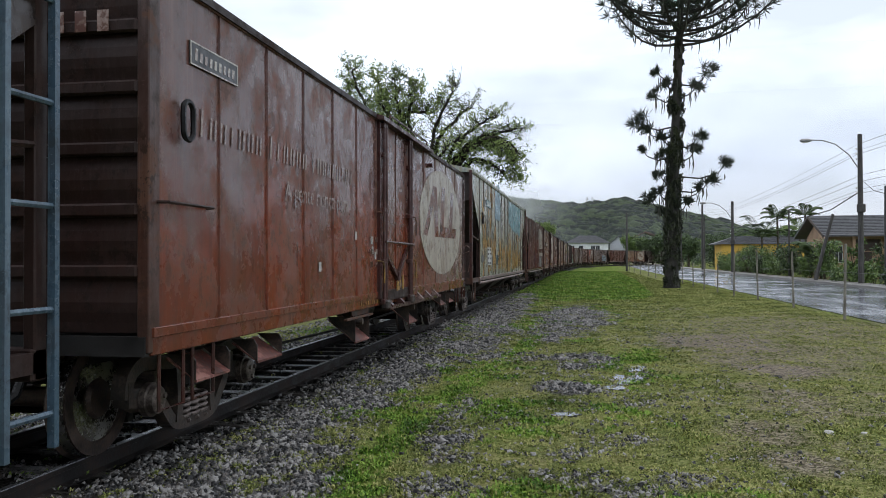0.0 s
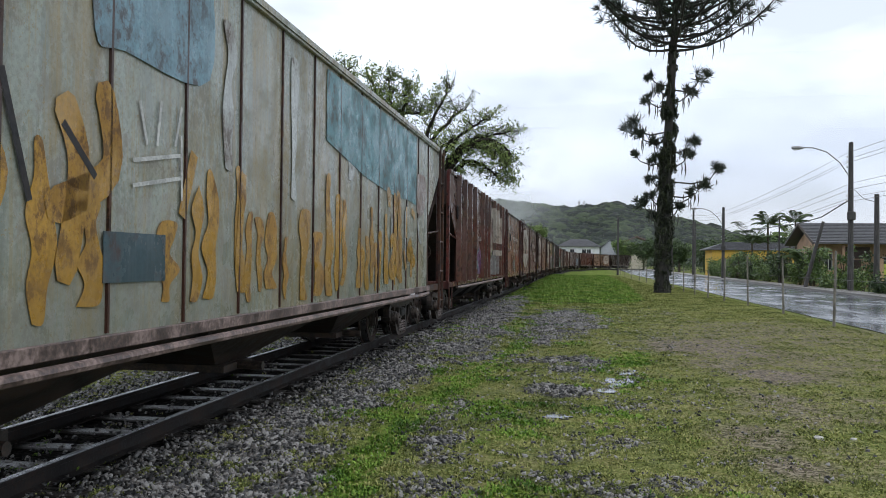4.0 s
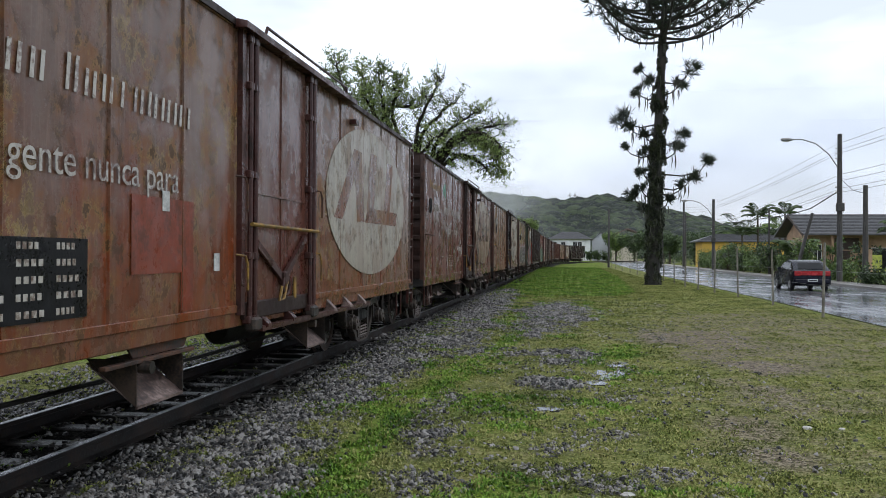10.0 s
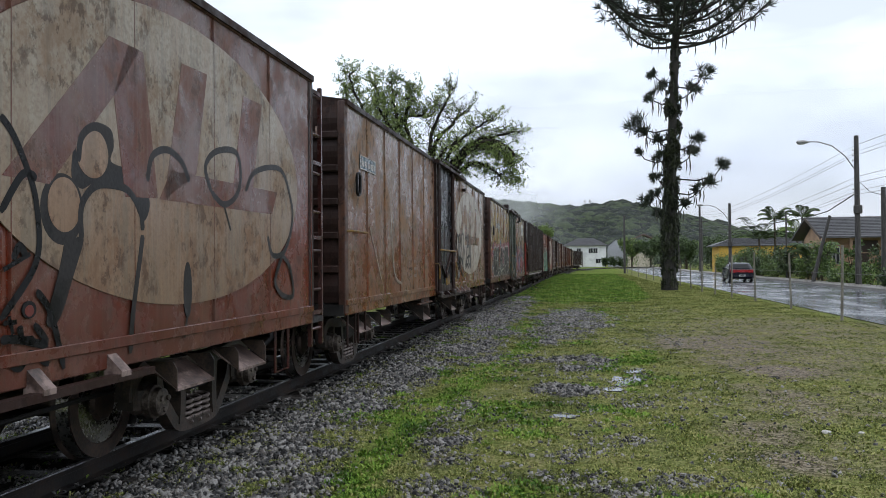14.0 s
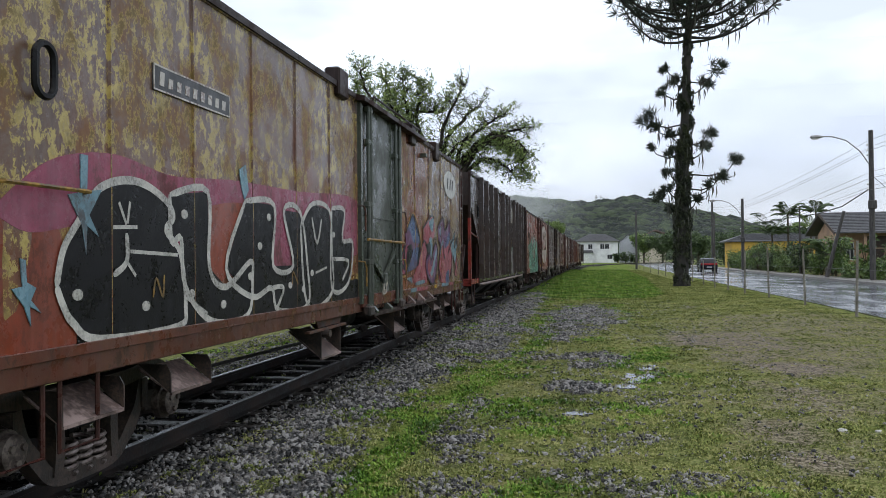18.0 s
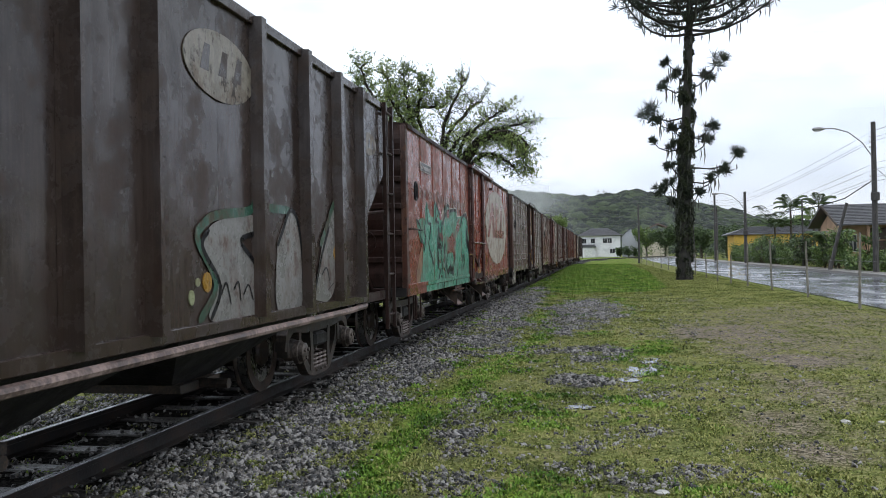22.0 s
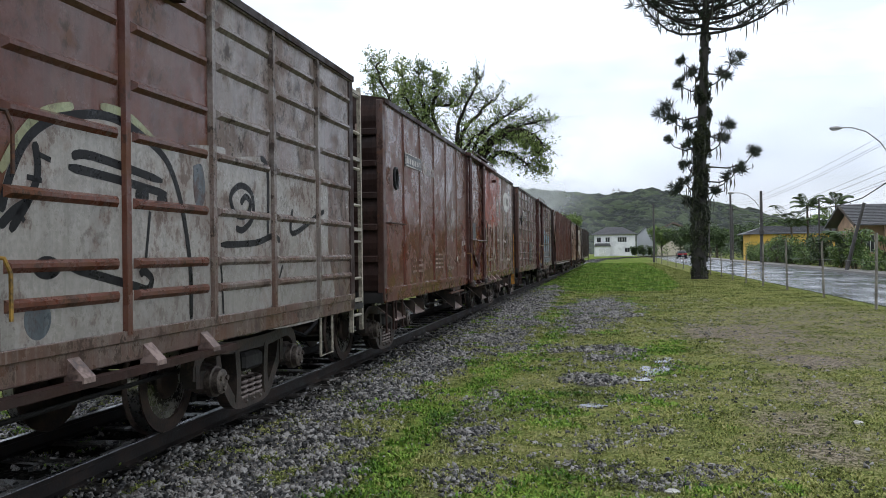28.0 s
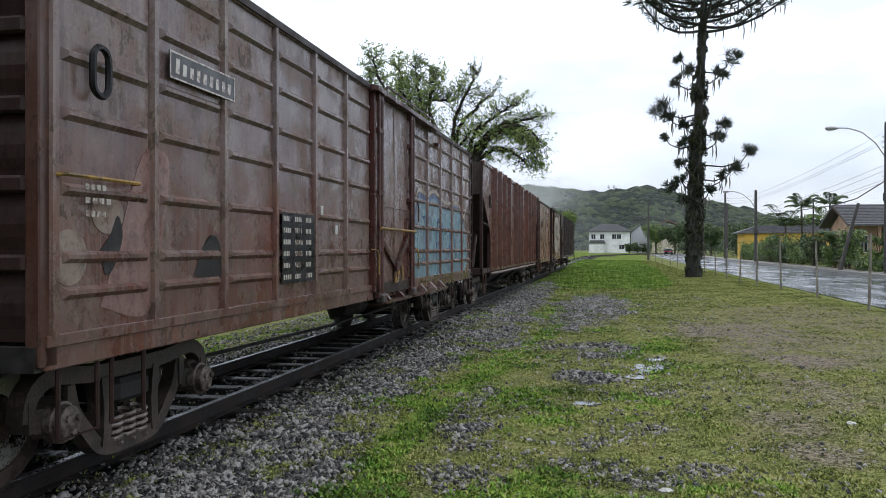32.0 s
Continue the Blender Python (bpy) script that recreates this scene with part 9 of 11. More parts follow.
def build_poles():
    mw = material("dark_wet_pole", ((0.02, 0.018, 0.017), (0.04, 0.036, 0.034), (0.075, 0.07, 0.065)), 0.6, 0, 3, 40, stretch=(3, 3, 0.5))
    ml = plain("grey_lamp_arm", (0.25, 0.25, 0.25), 0.4, 0.5)
    mg = plain("lamp_glass", (0.5, 0.5, 0.48), 0.2)
    mc = plain("black_cable", (0.012, 0.012, 0.012), 0.5)

    def pole(x, y, h, r, arm=0.0, lab="tall dark wooden utility pole", lean=0.0, cross=False):
        u = thing("utility_pole", lab, "utility pole", pose(x, y, 0), "poles along the road")
        part("shaft", Geo().tube([(0, 0, -0.2), (lean * 0.5, 0, h * 0.5), (lean, 0, h)], [r, r * 0.9, r * 0.75], 10), mw, u)
        if arm:
            z = h - arm
            part("lamp_arm", Geo().tube([(0, 0, z), (-0.6, 0, z + 0.95), (-1.35, 0, z + 1.6), (-2.1, 0, z + 1.85), (-2.8, 0, z + 1.88)], 0.035, 7), ml, u, "thin curved grey lamp arm", True)
            hd = part("lamp_head", Geo().lathe([(-0.40, 0.02), (-0.32, 0.10), (0.05, 0.12), (0.30, 0.05), (0.32, 0.01)], "x", 12, (-2.95, 0, z + 1.86)), ml, u, "flat grey street lamp head", True)
            part("lamp_glass", Geo().box(-3.22, -2.9, -0.07, 0.07, z + 1.72, z + 1.78, 0.01), mg, hd)
            for k in (0.9, 1.2, 1.5, 3.2, 3.5):
                part("insulator", Geo().lathe([(0, 0.03), (0.05, 0.07), (0.1, 0.03)], "z", 8, (-0.2, 0, h - k)), mg, u)
            part("cable_box", Geo().box(-0.26, 0.2, -0.3, -0.12, h - 4.6, h - 4.1, 0.03), mw, u, "small dark box strapped to the pole")
        if cross:
            part("cross_arm", Geo().box(-0.9, 0.9, -0.05, 0.05, h - 0.5, h - 0.38), mw, u)
        return u
    pole(15.93, 52.3, 8.9, 0.17, 2.15, "dark utility pole with a curved street lamp arm")
    pole(15.4, 92.4, 7.7, 0.18, 2.0, "dark utility pole with a curved street lamp arm")
    pole(15.6, 117, 9.1, 0.17)
    pole(17.0, 74.5, 5.7, 0.08, 0, "thin grey pole beside the gardens")
    pole(18.0, 54.2, 6.0, 0.18, 0, "grey service pole beside the gate")
    pole(15.05, 59.0, 4.55, 0.13, 0, "dark leaning pole beside the pavement", lean=1.2)
    pole(5.5, 115.3, 7.9, 0.16, 0, "dark pole at the end of the fence")
    pole(17.6, 130, 8.0, 0.14, 0, cross=True)
    pole(16.4, 150, 8.5, 0.14)
    pole(-9.5, 175, 9.6, 0.14, 0, "distant pole with a cross arm behind the track", cross=True)
    for z, dx in ((8.3, -0.15), (8.0, 0.1), (7.7, -0.18), (6.5, 0.05), (6.1, -0.08), (5.7, 0.15), (5.4, -0.2)):
        pts = []
        for (xa, ya), (xb, yb), za, zb in (((16.1, 12.0), (15.93, 52.3), z, z), ((15.93, 52.3), (15.4, 92.4), z, z - 1.1), ((15.4, 92.4), (15.6, 117.0), z - 1.1, z), ((15.6, 117.0), (16.4, 150.0), z, z)):
            for i in range(9):
                u = i / 8
                pts.append((xa + (xb - xa) * u + dx, ya + (yb - ya) * u, za + (zb - za) * u - 0.9 * u * (1 - u)))
        solid("overhead_cable", Geo().tube(pts, 0.010, 4), mc, "thin black overhead cable between the poles", "cable", "overhead cables")
    solid("overhead_cable", Geo().tube([(15.93, 52.3, 6.3), (17.2, 54.0, 5.7), (18.0, 54.2, 5.5)], 0.02, 4), mc, "slack black cable to the service pole", "cable", "overhead cables")
    solid("overhead_cable", Geo().tube([(15.93, 52.3, 5.55), (15.6, 57, 4.75), (15.4, 62, 4.55), (15.4, 92.4, 4.9)], 0.035, 5), mc, "slack bundle of black cables running on to the next pole", "cable", "overhead cables")


# ---------------------------------------------------------------- houses
def hip_roof(w, d, z0, z1, over, mat, parent, label, ridge=0.5):
    g = Geo()
    a, b = w / 2 + over, d / 2 + over
    r = max(0.05, a - b * 0.9) if ridge else 0.05
    g.add([(-a, -b, z0), (a, -b, z0), (a, b, z0), (-a, b, z0), (-r, 0, z1), (r, 0, z1), (-a, -b, z0 - 0.12), (a, -b, z0 - 0.12), (a, b, z0 - 0.12), (-a, b, z0 - 0.12)],
          [(0, 1, 5, 4), (1, 2, 5), (2, 3, 4, 5), (3, 0, 4), (6, 9, 8, 7), (0, 6, 7, 1), (1, 7, 8, 2), (2, 8, 9, 3), (3, 9, 6, 0)])
    ro = part("roof", g, mat, parent, label)
    n = 14
    for i in range(1, n):
        u = i / n
        yb, zb = -b + b * u, z0 + (z1 - z0) * u
        xl = a - (a - r) * u
        part("tile_course", Geo().box(-xl, xl, yb - 0.03, yb + 0.05, zb - 0.01, zb + 0.045), mat, ro)


def window(parent, x, y, z, w, h, frame, glass, shut=False):
    wd = part("window", Geo().box(x - w / 2 - 0.06, x + w / 2 + 0.06, y - 0.06, y + 0.03, z - 0.06, z + h + 0.06), frame, parent, "white-framed window")
    part("pane", Geo().box(x - w / 2, x - 0.03, y - 0.075, y - 0.058, z, z + h), glass, wd)
    part("pane", Geo().box(x + 0.03, x + w / 2, y - 0.075, y - 0.058, z, z + h), glass, wd)


def build_houses():
    tan = material("tan_render", ((0.30, 0.19, 0.12), (0.40, 0.26, 0.165), (0.48, 0.33, 0.22)), 0.8, 0, 0.8, 20)
    white = material("white_render", ((0.55, 0.55, 0.55), (0.66, 0.66, 0.66), (0.74, 0.74, 0.74)), 0.8, 0, 0.6, 20)
    yellow = plain("yellow_render", (0.62, 0.39, 0.07), 0.8, 0, 0.12)
    lime = plain("lime_render", (0.36, 0.40, 0.08), 0.8)
    slate = material("grey_roof_tiles", ((0.045, 0.045, 0.05), (0.075, 0.075, 0.08), (0.11, 0.11, 0.115)), 0.55, 0, 2, 14, 0.4, stretch=(1, 6, 1))
    redt = plain("brown_roof_tiles", (0.12, 0.08, 0.07), 0.7)
    frame = plain("window_frame_white", (0.6, 0.6, 0.58), 0.5)
    glass = plain("dark_window_glass", (0.02, 0.022, 0.025), 0.08)
    wood = plain("dark_door_wood", (0.05, 0.03, 0.02), 0.5)

    # tan bungalow across the road
    h = thing("house", "tan rendered bungalow with a grey tiled gable roof", "house", pose(18.9, 70.0, 0))
    part("wall", Geo().box(0.0, 9.6, 0, 6.4, 0, 3.42), tan, h)
    part("gable", Geo().prism([(0.0, 3.42), (6.4, 3.42), (3.2, 4.75)], "x", 0.02, 0.22), tan, h)
    for ya, yb, za, zb in ((-1.5, 3.1, 3.30, 5.02), (7.7, 3.1, 3.30, 5.02)):
        slope = part("roof", Geo().add([(x, y, z + dz) for x in (-0.75, 10.3) for y, z in ((ya, za), (yb, zb)) for dz in (0, 0.13)], [(0, 2, 6, 4), (1, 5, 7, 3), (0, 4, 5, 1), (2, 3, 7, 6), (0, 1, 3, 2), (4, 6, 7, 5)]), slate, h, "dark grey tiled roof slope")
        for k in range(1, 13):
            u = k / 13
            y, z = ya + (yb - ya) * u, za + (zb - za) * u + 0.13
            part("tile_course", Geo().box(-0.78, 10.32, y - 0.05, y + 0.05, z - 0.02, z + 0.035), slate, slope)
    part("barge_board", Geo().add([(-0.80, y, z) for y, z in ((-1.5, 3.22), (3.1, 4.94), (3.1, 5.17), (-1.5, 3.45))] + [(-0.74, y, z) for y, z in ((-1.5, 3.22), (3.1, 4.94), (3.1, 5.17), (-1.5, 3.45))], [(0, 1, 2, 3), (7, 6, 5, 4), (0, 4, 5, 1), (3, 2, 6, 7), (0, 3, 7, 4), (1, 5, 6, 2)]), wood, h, "dark board along the gable edge")
    window(h, 0.75, 0, 1.3, 0.5, 1.3, frame, glass)
    window(h, 5.6, 0, 1.1, 1.6, 1.2, frame, glass)
    part("door", Geo().box(2.2, 3.2, -0.06, 0.02, 0, 2.1), wood, h, "dark wooden front door")
    part("porch_post", Geo().box(3.9, 4.1, -1.1, -0.9, 0, 3.35), tan, h)
    part("porch_post", Geo().box(1.5, 1.7, -1.1, -0.9, 0, 3.35), tan, h)
    # flat dark panel on the wall in place of shade under the eaves
    part("porch_shade", Geo().box(1.75, 3.85, -0.05, 0.02, 2.2, 3.1), wood, h, "dark panel standing in for the porch's shade")
    h = thing("house", "second bungalow wing with a low grey hip roof", "house", pose(31.0, 74.0, 0))
    part("wall", Geo().box(-3.6, 4.6, -3.0, 4, 0, 3.3), tan, h)
    hip_roof(8.6, 7.0, 3.35, 5.6, 0.8, slate, h, "dark grey tiled hip roof")
    window(h, -1.2, -3.0, 1.1, 1.7, 1.2, frame, glass)
    # lime garden wall with a dark gate screen
    g = thing("garden_wall", "lime green rendered garden wall with a dark screen", "wall", pose(22.2, 57.0, 0))
    part("wall", Geo().box(-2.9, 4, -0.1, 0.1, 0, 1.75), lime, g)
    part("screen", Geo().box(-2.3, 0.2, -0.16, -0.102, 0.9, 2.0), M_BLACK, g, "dark mesh screen on the wall")
    part("gate_post", Geo().box(-3.2, -2.9, -0.15, 0.15, 0, 2.1), tan, g)
    # yellow building behind the gardens
    h = thing("house", "yellow rendered building with a low grey roof", "house", pose(23.5, 119, 0))
    part("wall", Geo().box(-5.6, 6, -3, 3, 0, 3.6), yellow, h)
    hip_roof(12, 6, 3.65, 4.7, 0.4, slate, h, "low grey roof")
    window(h, -3, -3, 1.2, 1.4, 1.1, frame, glass)
    h = thing("shed", "grey board shed between the gardens", "shed", pose(18.9, 100, 0))
    part("wall", Geo().box(-1.6, 1.4, -1, 1, 0, 1.9), plain("grey_boards", (0.16, 0.155, 0.15), 0.8), h)
    part("roof", Geo().box(-1.8, 1.6, -1.2, 1.2, 1.9, 1.98), slate, h)
    # white two-storey house beyond the bend
    h = thing("house", "white two-storey house with a dark hip roof", "house", pose(0.6, 262, 0))
    part("wall", Geo().box(-6.0, 6.2, -4, 4, 0, 6.6), white, h)
    hip_roof(12.2, 8, 6.65, 8.9, 0.7, slate, h, "dark tiled hip roof")
    for x in (-4.6, -2.0, 1.6, 3.0):
        window(h, x, -4, 4.3, 1.2, 1.4, frame, glass)
    for x in (-4.2, 3.8):
        window(h, x, -4, 1.2, 1.4, 1.3, frame, glass)
    part("porch_roof", Geo().prism([(-6.0, 3.0), (-1.0, 3.0), (-1.4, 3.9), (-5.6, 3.9)], "y", -6.2, -4.0), slate, h, "dark lean-to roof over the porch")
    part("porch_wall", Geo().box(-5.6, -1.4, -5.9, -4.0, 0, 3.0), white, h)
    part("garage_door", Geo().box(-4.6, -2.4, -5.94, -5.9, 0, 2.3), frame, h)
    h = thing("house", "pale grey gabled house", "house", pose(10.2, 268, 0))
    part("wall", Geo().prism([(-2.6, 0), (2.6, 0), (2.6, 6.4), (0, 8.6), (-2.6, 6.4)], "y", -3, 3), plain("pale_grey_render", (0.42, 0.44, 0.47), 0.8), h)
    part("roof", Geo().prism([(-3.0, 6.25), (0, 8.75), (3.0, 6.25), (3.0, 6.5), (0, 9.0), (-3.0, 6.5)], "y", -3.4, 3.4), slate, h)
    h = thing("house", "cream house with a brown overhanging roof", "house", pose(16.4, 262, 0))
    part("wall", Geo().box(-3, 4.5, -3, 3, 0, 7.2), plain("cream_render", (0.5, 0.45, 0.36), 0.8), h)
    part("roof", Geo().prism([(-4.0, 7.0), (1.5, 9.6), (5.6, 8.0), (5.6, 8.4), (1.5, 10.0), (-4.0, 7.4)], "y", -3.8, 3.8), redt, h, "brown overhanging roof")
    window(h, 0.5, -3, 4.3, 1.6, 1.4, frame, glass)


# ---------------------------------------------------------------- trees and plants
def leaf_cloud(name, centres, count, size, mat, parent, label, seed, squash=1.0, droop=0.0):
    """Small leaves scattered round a list of (centre, radius); one mesh."""
    rnd = np.random.RandomState(seed)
    n = len(centres)
    c = np.array([p for p, r in centres], float)
    r = np.array([r for p, r in centres], float)
    idx = rnd.randint(0, n, count)
    off = rnd.normal(size=(count, 3))
    off /= np.linalg.norm(off, axis=1)[:, None]
    off *= (r[idx] * rnd.rand(count) ** 0.55)[:, None]
    off[:, 2] *= squash
    pos = c[idx] + off
    u = rnd.normal(size=(count, 3))
    u /= np.linalg.norm(u, axis=1)[:, None]
    u[:, 2] -= droop
    v = np.cross(u, rnd.normal(size=(count, 3)))
    v /= np.linalg.norm(v, axis=1)[:, None]
    s = size * (0.6 + 0.8 * rnd.rand(count))[:, None]
    quad = np.stack([pos - u * s, pos + v * s * 0.42, pos + u * s, pos - v * s * 0.42], 1).reshape(-1, 3)
    me = bulk(name, quad, np.arange(4 * count).reshape(-1, 4), mat)
    return part(name, me, mat, parent, label)


def tuft(vs, fs, centre, out, r, n, rnd, up=0.2, thick=0.036):
    """A brush of thick needle-clad fingers at the end of a branch."""
    c = np.array(centre)
    o = np.array(out, float)
    o /= np.linalg.norm(o) + 1e-9
    for i in range(n):
        d = rnd.normal(size=3) * 0.75 + o * 0.6 + np.array([0, 0, up])
        d /= np.linalg.norm(d)
        a = np.cross(d, rnd.normal(size=3))
        a /= np.linalg.norm(a)
        b = np.cross(d, a)
        ln, w = r * (0.55 + 0.6 * rnd.rand()), thick * (0.7 + 0.6 * rnd.rand())
        bend = np.array([0, 0, 0.18 * ln * rnd.rand()])
        k = len(vs)
        for u, q in ((0.05, 0.5), (0.6, 1.0)):
            for s, t in ((1, 0), (-0.5, 0.87), (-0.5, -0.87)):
                vs.append(tuple(c + d * ln * u + bend * u * u + (a * s + b * t) * w * q))
        vs.append(tuple(c + d * ln + bend))
        for s in range(3):
            s2 = (s + 1) % 3
            fs.append((k + s, k + s2, k + 3 + s2))
            fs.append((k + s, k + 3 + s2, k + 3 + s))
            fs.append((k + 3 + s, k + 3 + s2, k + 6))


def build_pine():
    bark = material("dark_wet_bark", ((0.008, 0.007, 0.006), (0.020, 0.018, 0.015), (0.042, 0.038, 0.031)), 0.85, 0, 3, 18, 0.6, stretch=(1, 1, 0.5))
    leaf = material("dark_pine_needles", ((0.008, 0.014, 0.008), (0.018, 0.028, 0.015), (0.036, 0.050, 0.026)), 0.6, 0, 2, 20, 0, spread=0.3, spec=0.3)
    ivy = material("dark_trunk_ferns", ((0.008, 0.011, 0.006), (0.018, 0.024, 0.011), (0.042, 0.050, 0.022)), 0.7, 0, 2, 20, 0, spread=0.35, spec=0.3)
    moss = material("hanging_grey_moss", ((0.035, 0.038, 0.03), (0.06, 0.064, 0.05), (0.10, 0.10, 0.08)), 0.9, 0, 3, 20, 0)
    X, Y = 4.67, 47.3
    t = thing("araucaria_tree", "tall dark araucaria pine with an umbrella crown and mossy trunk", "tree", pose(X, Y, 0))
    rnd = np.random.RandomState(7)
    pts = [(0.0, 0, -0.2), (0.0, 0, 0.5), (0.05, 0, 2), (0.12, 0, 4.5), (0.2, 0.05, 7), (0.32, 0, 10), (0.48, 0, 13), (0.6, 0, 16), (0.65, 0, 18.5)]
    g = Geo().tube(pts, [0.52, 0.38, 0.32, 0.29, 0.27, 0.22, 0.20, 0.17, 0.08], 14)
    part("trunk", g, bark, t, smooth=True)
    lv, lf = [], []
    mv = Geo()

    def at(z):
        for (x0, y0, z0), (x1, y1, z1) in zip(pts, pts[1:]):
            if z <= z1:
                u = (z - z0) / (z1 - z0)
                return x0 + (x1 - x0) * u, y0 + (y1 - y0) * u
        return pts[-1][:2]

    def strand(p, ln):
        mv.tube([tuple(p), (p[0] + 0.03, p[1], p[2] - ln * 0.5), (p[0] - 0.03, p[1], p[2] - ln)], [0.022, 0.034, 0.008], 5)
    # umbrella crown: limbs sweep out nearly level and turn up at the tips
    n = 46
    for k in range(n):
        f = k / n
        a = 2.399963 * k + rnd.uniform(-0.25, 0.25)
        z = 13.35 + 3.9 * f ** 0.9
        R = rnd.uniform(4.2, 5.8) * (1 - 0.15 * f)
        rise = rnd.uniform(2.2, 3.2)
        x0, y0 = at(z)
        d = (math.cos(a), math.sin(a))
        us = (0, 0.15, 0.35, 0.55, 0.75, 0.9, 1.0)
        line = [(x0 + d[0] * R * u, y0 + d[1] * R * u, z + rise * (0.18 * u + 0.82 * u ** 2.6) - 0.12 * math.sin(3.14 * u)) for u in us]
        part("limb", Geo().tube(line, [0.085, 0.075, 0.066, 0.058, 0.05, 0.042, 0.03], 6), bark, t, smooth=True)
        for q in range(10):
            u = 0.12 + 0.88 * (q / 9) ** 0.8
            i = max(0, min(5, [w >= u for w in us].index(True) - 1))
            w = (u - us[i]) / (us[i + 1] - us[i])
            p = [line[i][j] + (line[i + 1][j] - line[i][j]) * w for j in range(3)]
            s = rnd.uniform(-0.9, 0.9) * (0.35 + 0.5 * u)
            tip = (p[0] - d[1] * s + d[0] * 0.25, p[1] + d[0] * s + d[1] * 0.25, p[2] + rnd.uniform(0.05, 0.4))
            if q % 2:
                part("twig", Geo().tube([tuple(p), tip], [0.028, 0.018], 5), bark, t)
            tuft(lv, lf, tip, (d[0] - d[1] * s, d[1] + d[0] * s, 0.5), 0.60 if u > 0.5 else 0.42, 26 if u > 0.5 else 16, rnd, 0.2, 0.021)
            if rnd.rand() < 0.45:
                strand(p, rnd.uniform(0.2, 1.0))
    # short side branches that end in brushes
    for x, z, r in ((6.55, 11.75, 0.72), (6.05, 11.2, 0.6), (3.97, 11.9, 0.46), (4.45, 11.3, 0.55), (3.85, 10.8, 0.55), (3.08, 9.4, 0.85), (3.4, 8.85, 0.62), (4.2, 8.4, 0.5), (6.05, 8.3, 0.66), (5.95, 7.6, 0.62), (3.2, 7.7, 0.4), (4.1, 7.4, 0.55), (7.57, 6.85, 0.56), (6.7, 5.95, 0.66), (6.3, 5.6, 0.5), (4.1, 6.2, 0.5), (3.6, 4.9, 0.62), (4.0, 5.3, 0.5), (5.5, 4.7, 0.5), (4.1, 4.2, 0.45), (5.3, 13.2, 0.35)):
        yy = rnd.uniform(-0.6, 0.6)
        lx = x - X
        zb = z - 0.35 - 0.15 * abs(lx)
        bx, by = at(zb)
        part("side_branch", Geo().tube([(bx, by, zb + 0.1), ((bx + lx) / 2, yy / 2, zb - 0.05), (lx - (lx - bx) * 0.15, yy * 0.9, zb + 0.2), (lx, yy, z)], [0.05, 0.04, 0.032, 0.022], 6), bark, t, smooth=True)
        for q in range(7):
            tuft(lv, lf, (lx + rnd.uniform(-0.5, 0.5) * r, yy + rnd.uniform(-0.4, 0.4) * r, z + rnd.uniform(-0.35, 0.35) * r), (lx - bx, 0, 0.3), r * 0.72, 34, rnd, 0.1, 0.017)
        for q in range(4):
            px = bx + (lx - bx) * rnd.uniform(0.4, 1.0)
            strand((px, yy * 0.6, zb + 0.15), rnd.uniform(0.3, 0.9))
    # ferns, bromeliads and ivy on the trunk
    cents = []
    for k in range(210):
        z = rnd.uniform(0.1, 7.4) if k < 140 else rnd.uniform(7.4, 10.8) if k < 180 else rnd.uniform(10.8, 14.0)
        a = rnd.uniform(0, 6.28)
        bx, by = at(z)
        rr = 0.30 if z < 10.8 else 0.16
        cents.append(((bx + rr * math.cos(a), by + rr * math.sin(a), z), rnd.uniform(0.14, 0.30) if z < 10.8 else rnd.uniform(0.08, 0.16)))
        if rnd.rand() < 0.35:
            strand((bx + (rr + 0.12) * math.cos(a), by + (rr + 0.12) * math.sin(a), z), rnd.uniform(0.3, 0.8))
    tagged(leaf_cloud("fern_cover", cents, 24000, 0.075, ivy, t, "dark ferns and moss growing on the trunk", 3, 1.5, 0.6), kind="stuff")
    tagged(part("crown", bulk("crown", lv, lf, leaf), leaf, t, "dark green brushes of needles"), kind="stuff")
    tagged(part("hanging_moss", mv, moss, t, "grey moss strands hanging from the branches"), kind="stuff")


def grow(g, tips, p, d, ln, r, depth, rnd, spread=0.75, up=0.15):
    """Limbs that fork; ends are noted as tips."""
    p, d = Vector(p), Vector(d).normalized()
    pts, rs = [tuple(p)], [r]
    n = 4
    for i in range(n):
        d = (d + Vector((rnd.uniform(-1, 1), rnd.uniform(-1, 1), rnd.uniform(-0.6, 1))) * 0.16 + Vector((0, 0, up * 0.12))).normalized()
        p = p + d * ln / n
        pts.append(tuple(p))
        rs.append(r * (1 - 0.42 * (i + 1) / n))
    g.tube(pts, rs, 6 if depth > 2 else 5, False)
    if depth <= 2:
        tips.append((tuple(p), 0.0))
        tips.append((pts[2], 0.0))
    if depth == 0:
        return
    for k in range(3 if depth > 1 else 2):
        side = Vector((rnd.uniform(-1, 1), rnd.uniform(-1, 1), rnd.uniform(-0.5, 0.8)))
        grow(g, tips, p if k < 2 else pts[2], (d + side * spread).normalized(), ln * rnd.uniform(0.62, 0.82), rs[-1] * 0.8, depth - 1, rnd, spread, up)


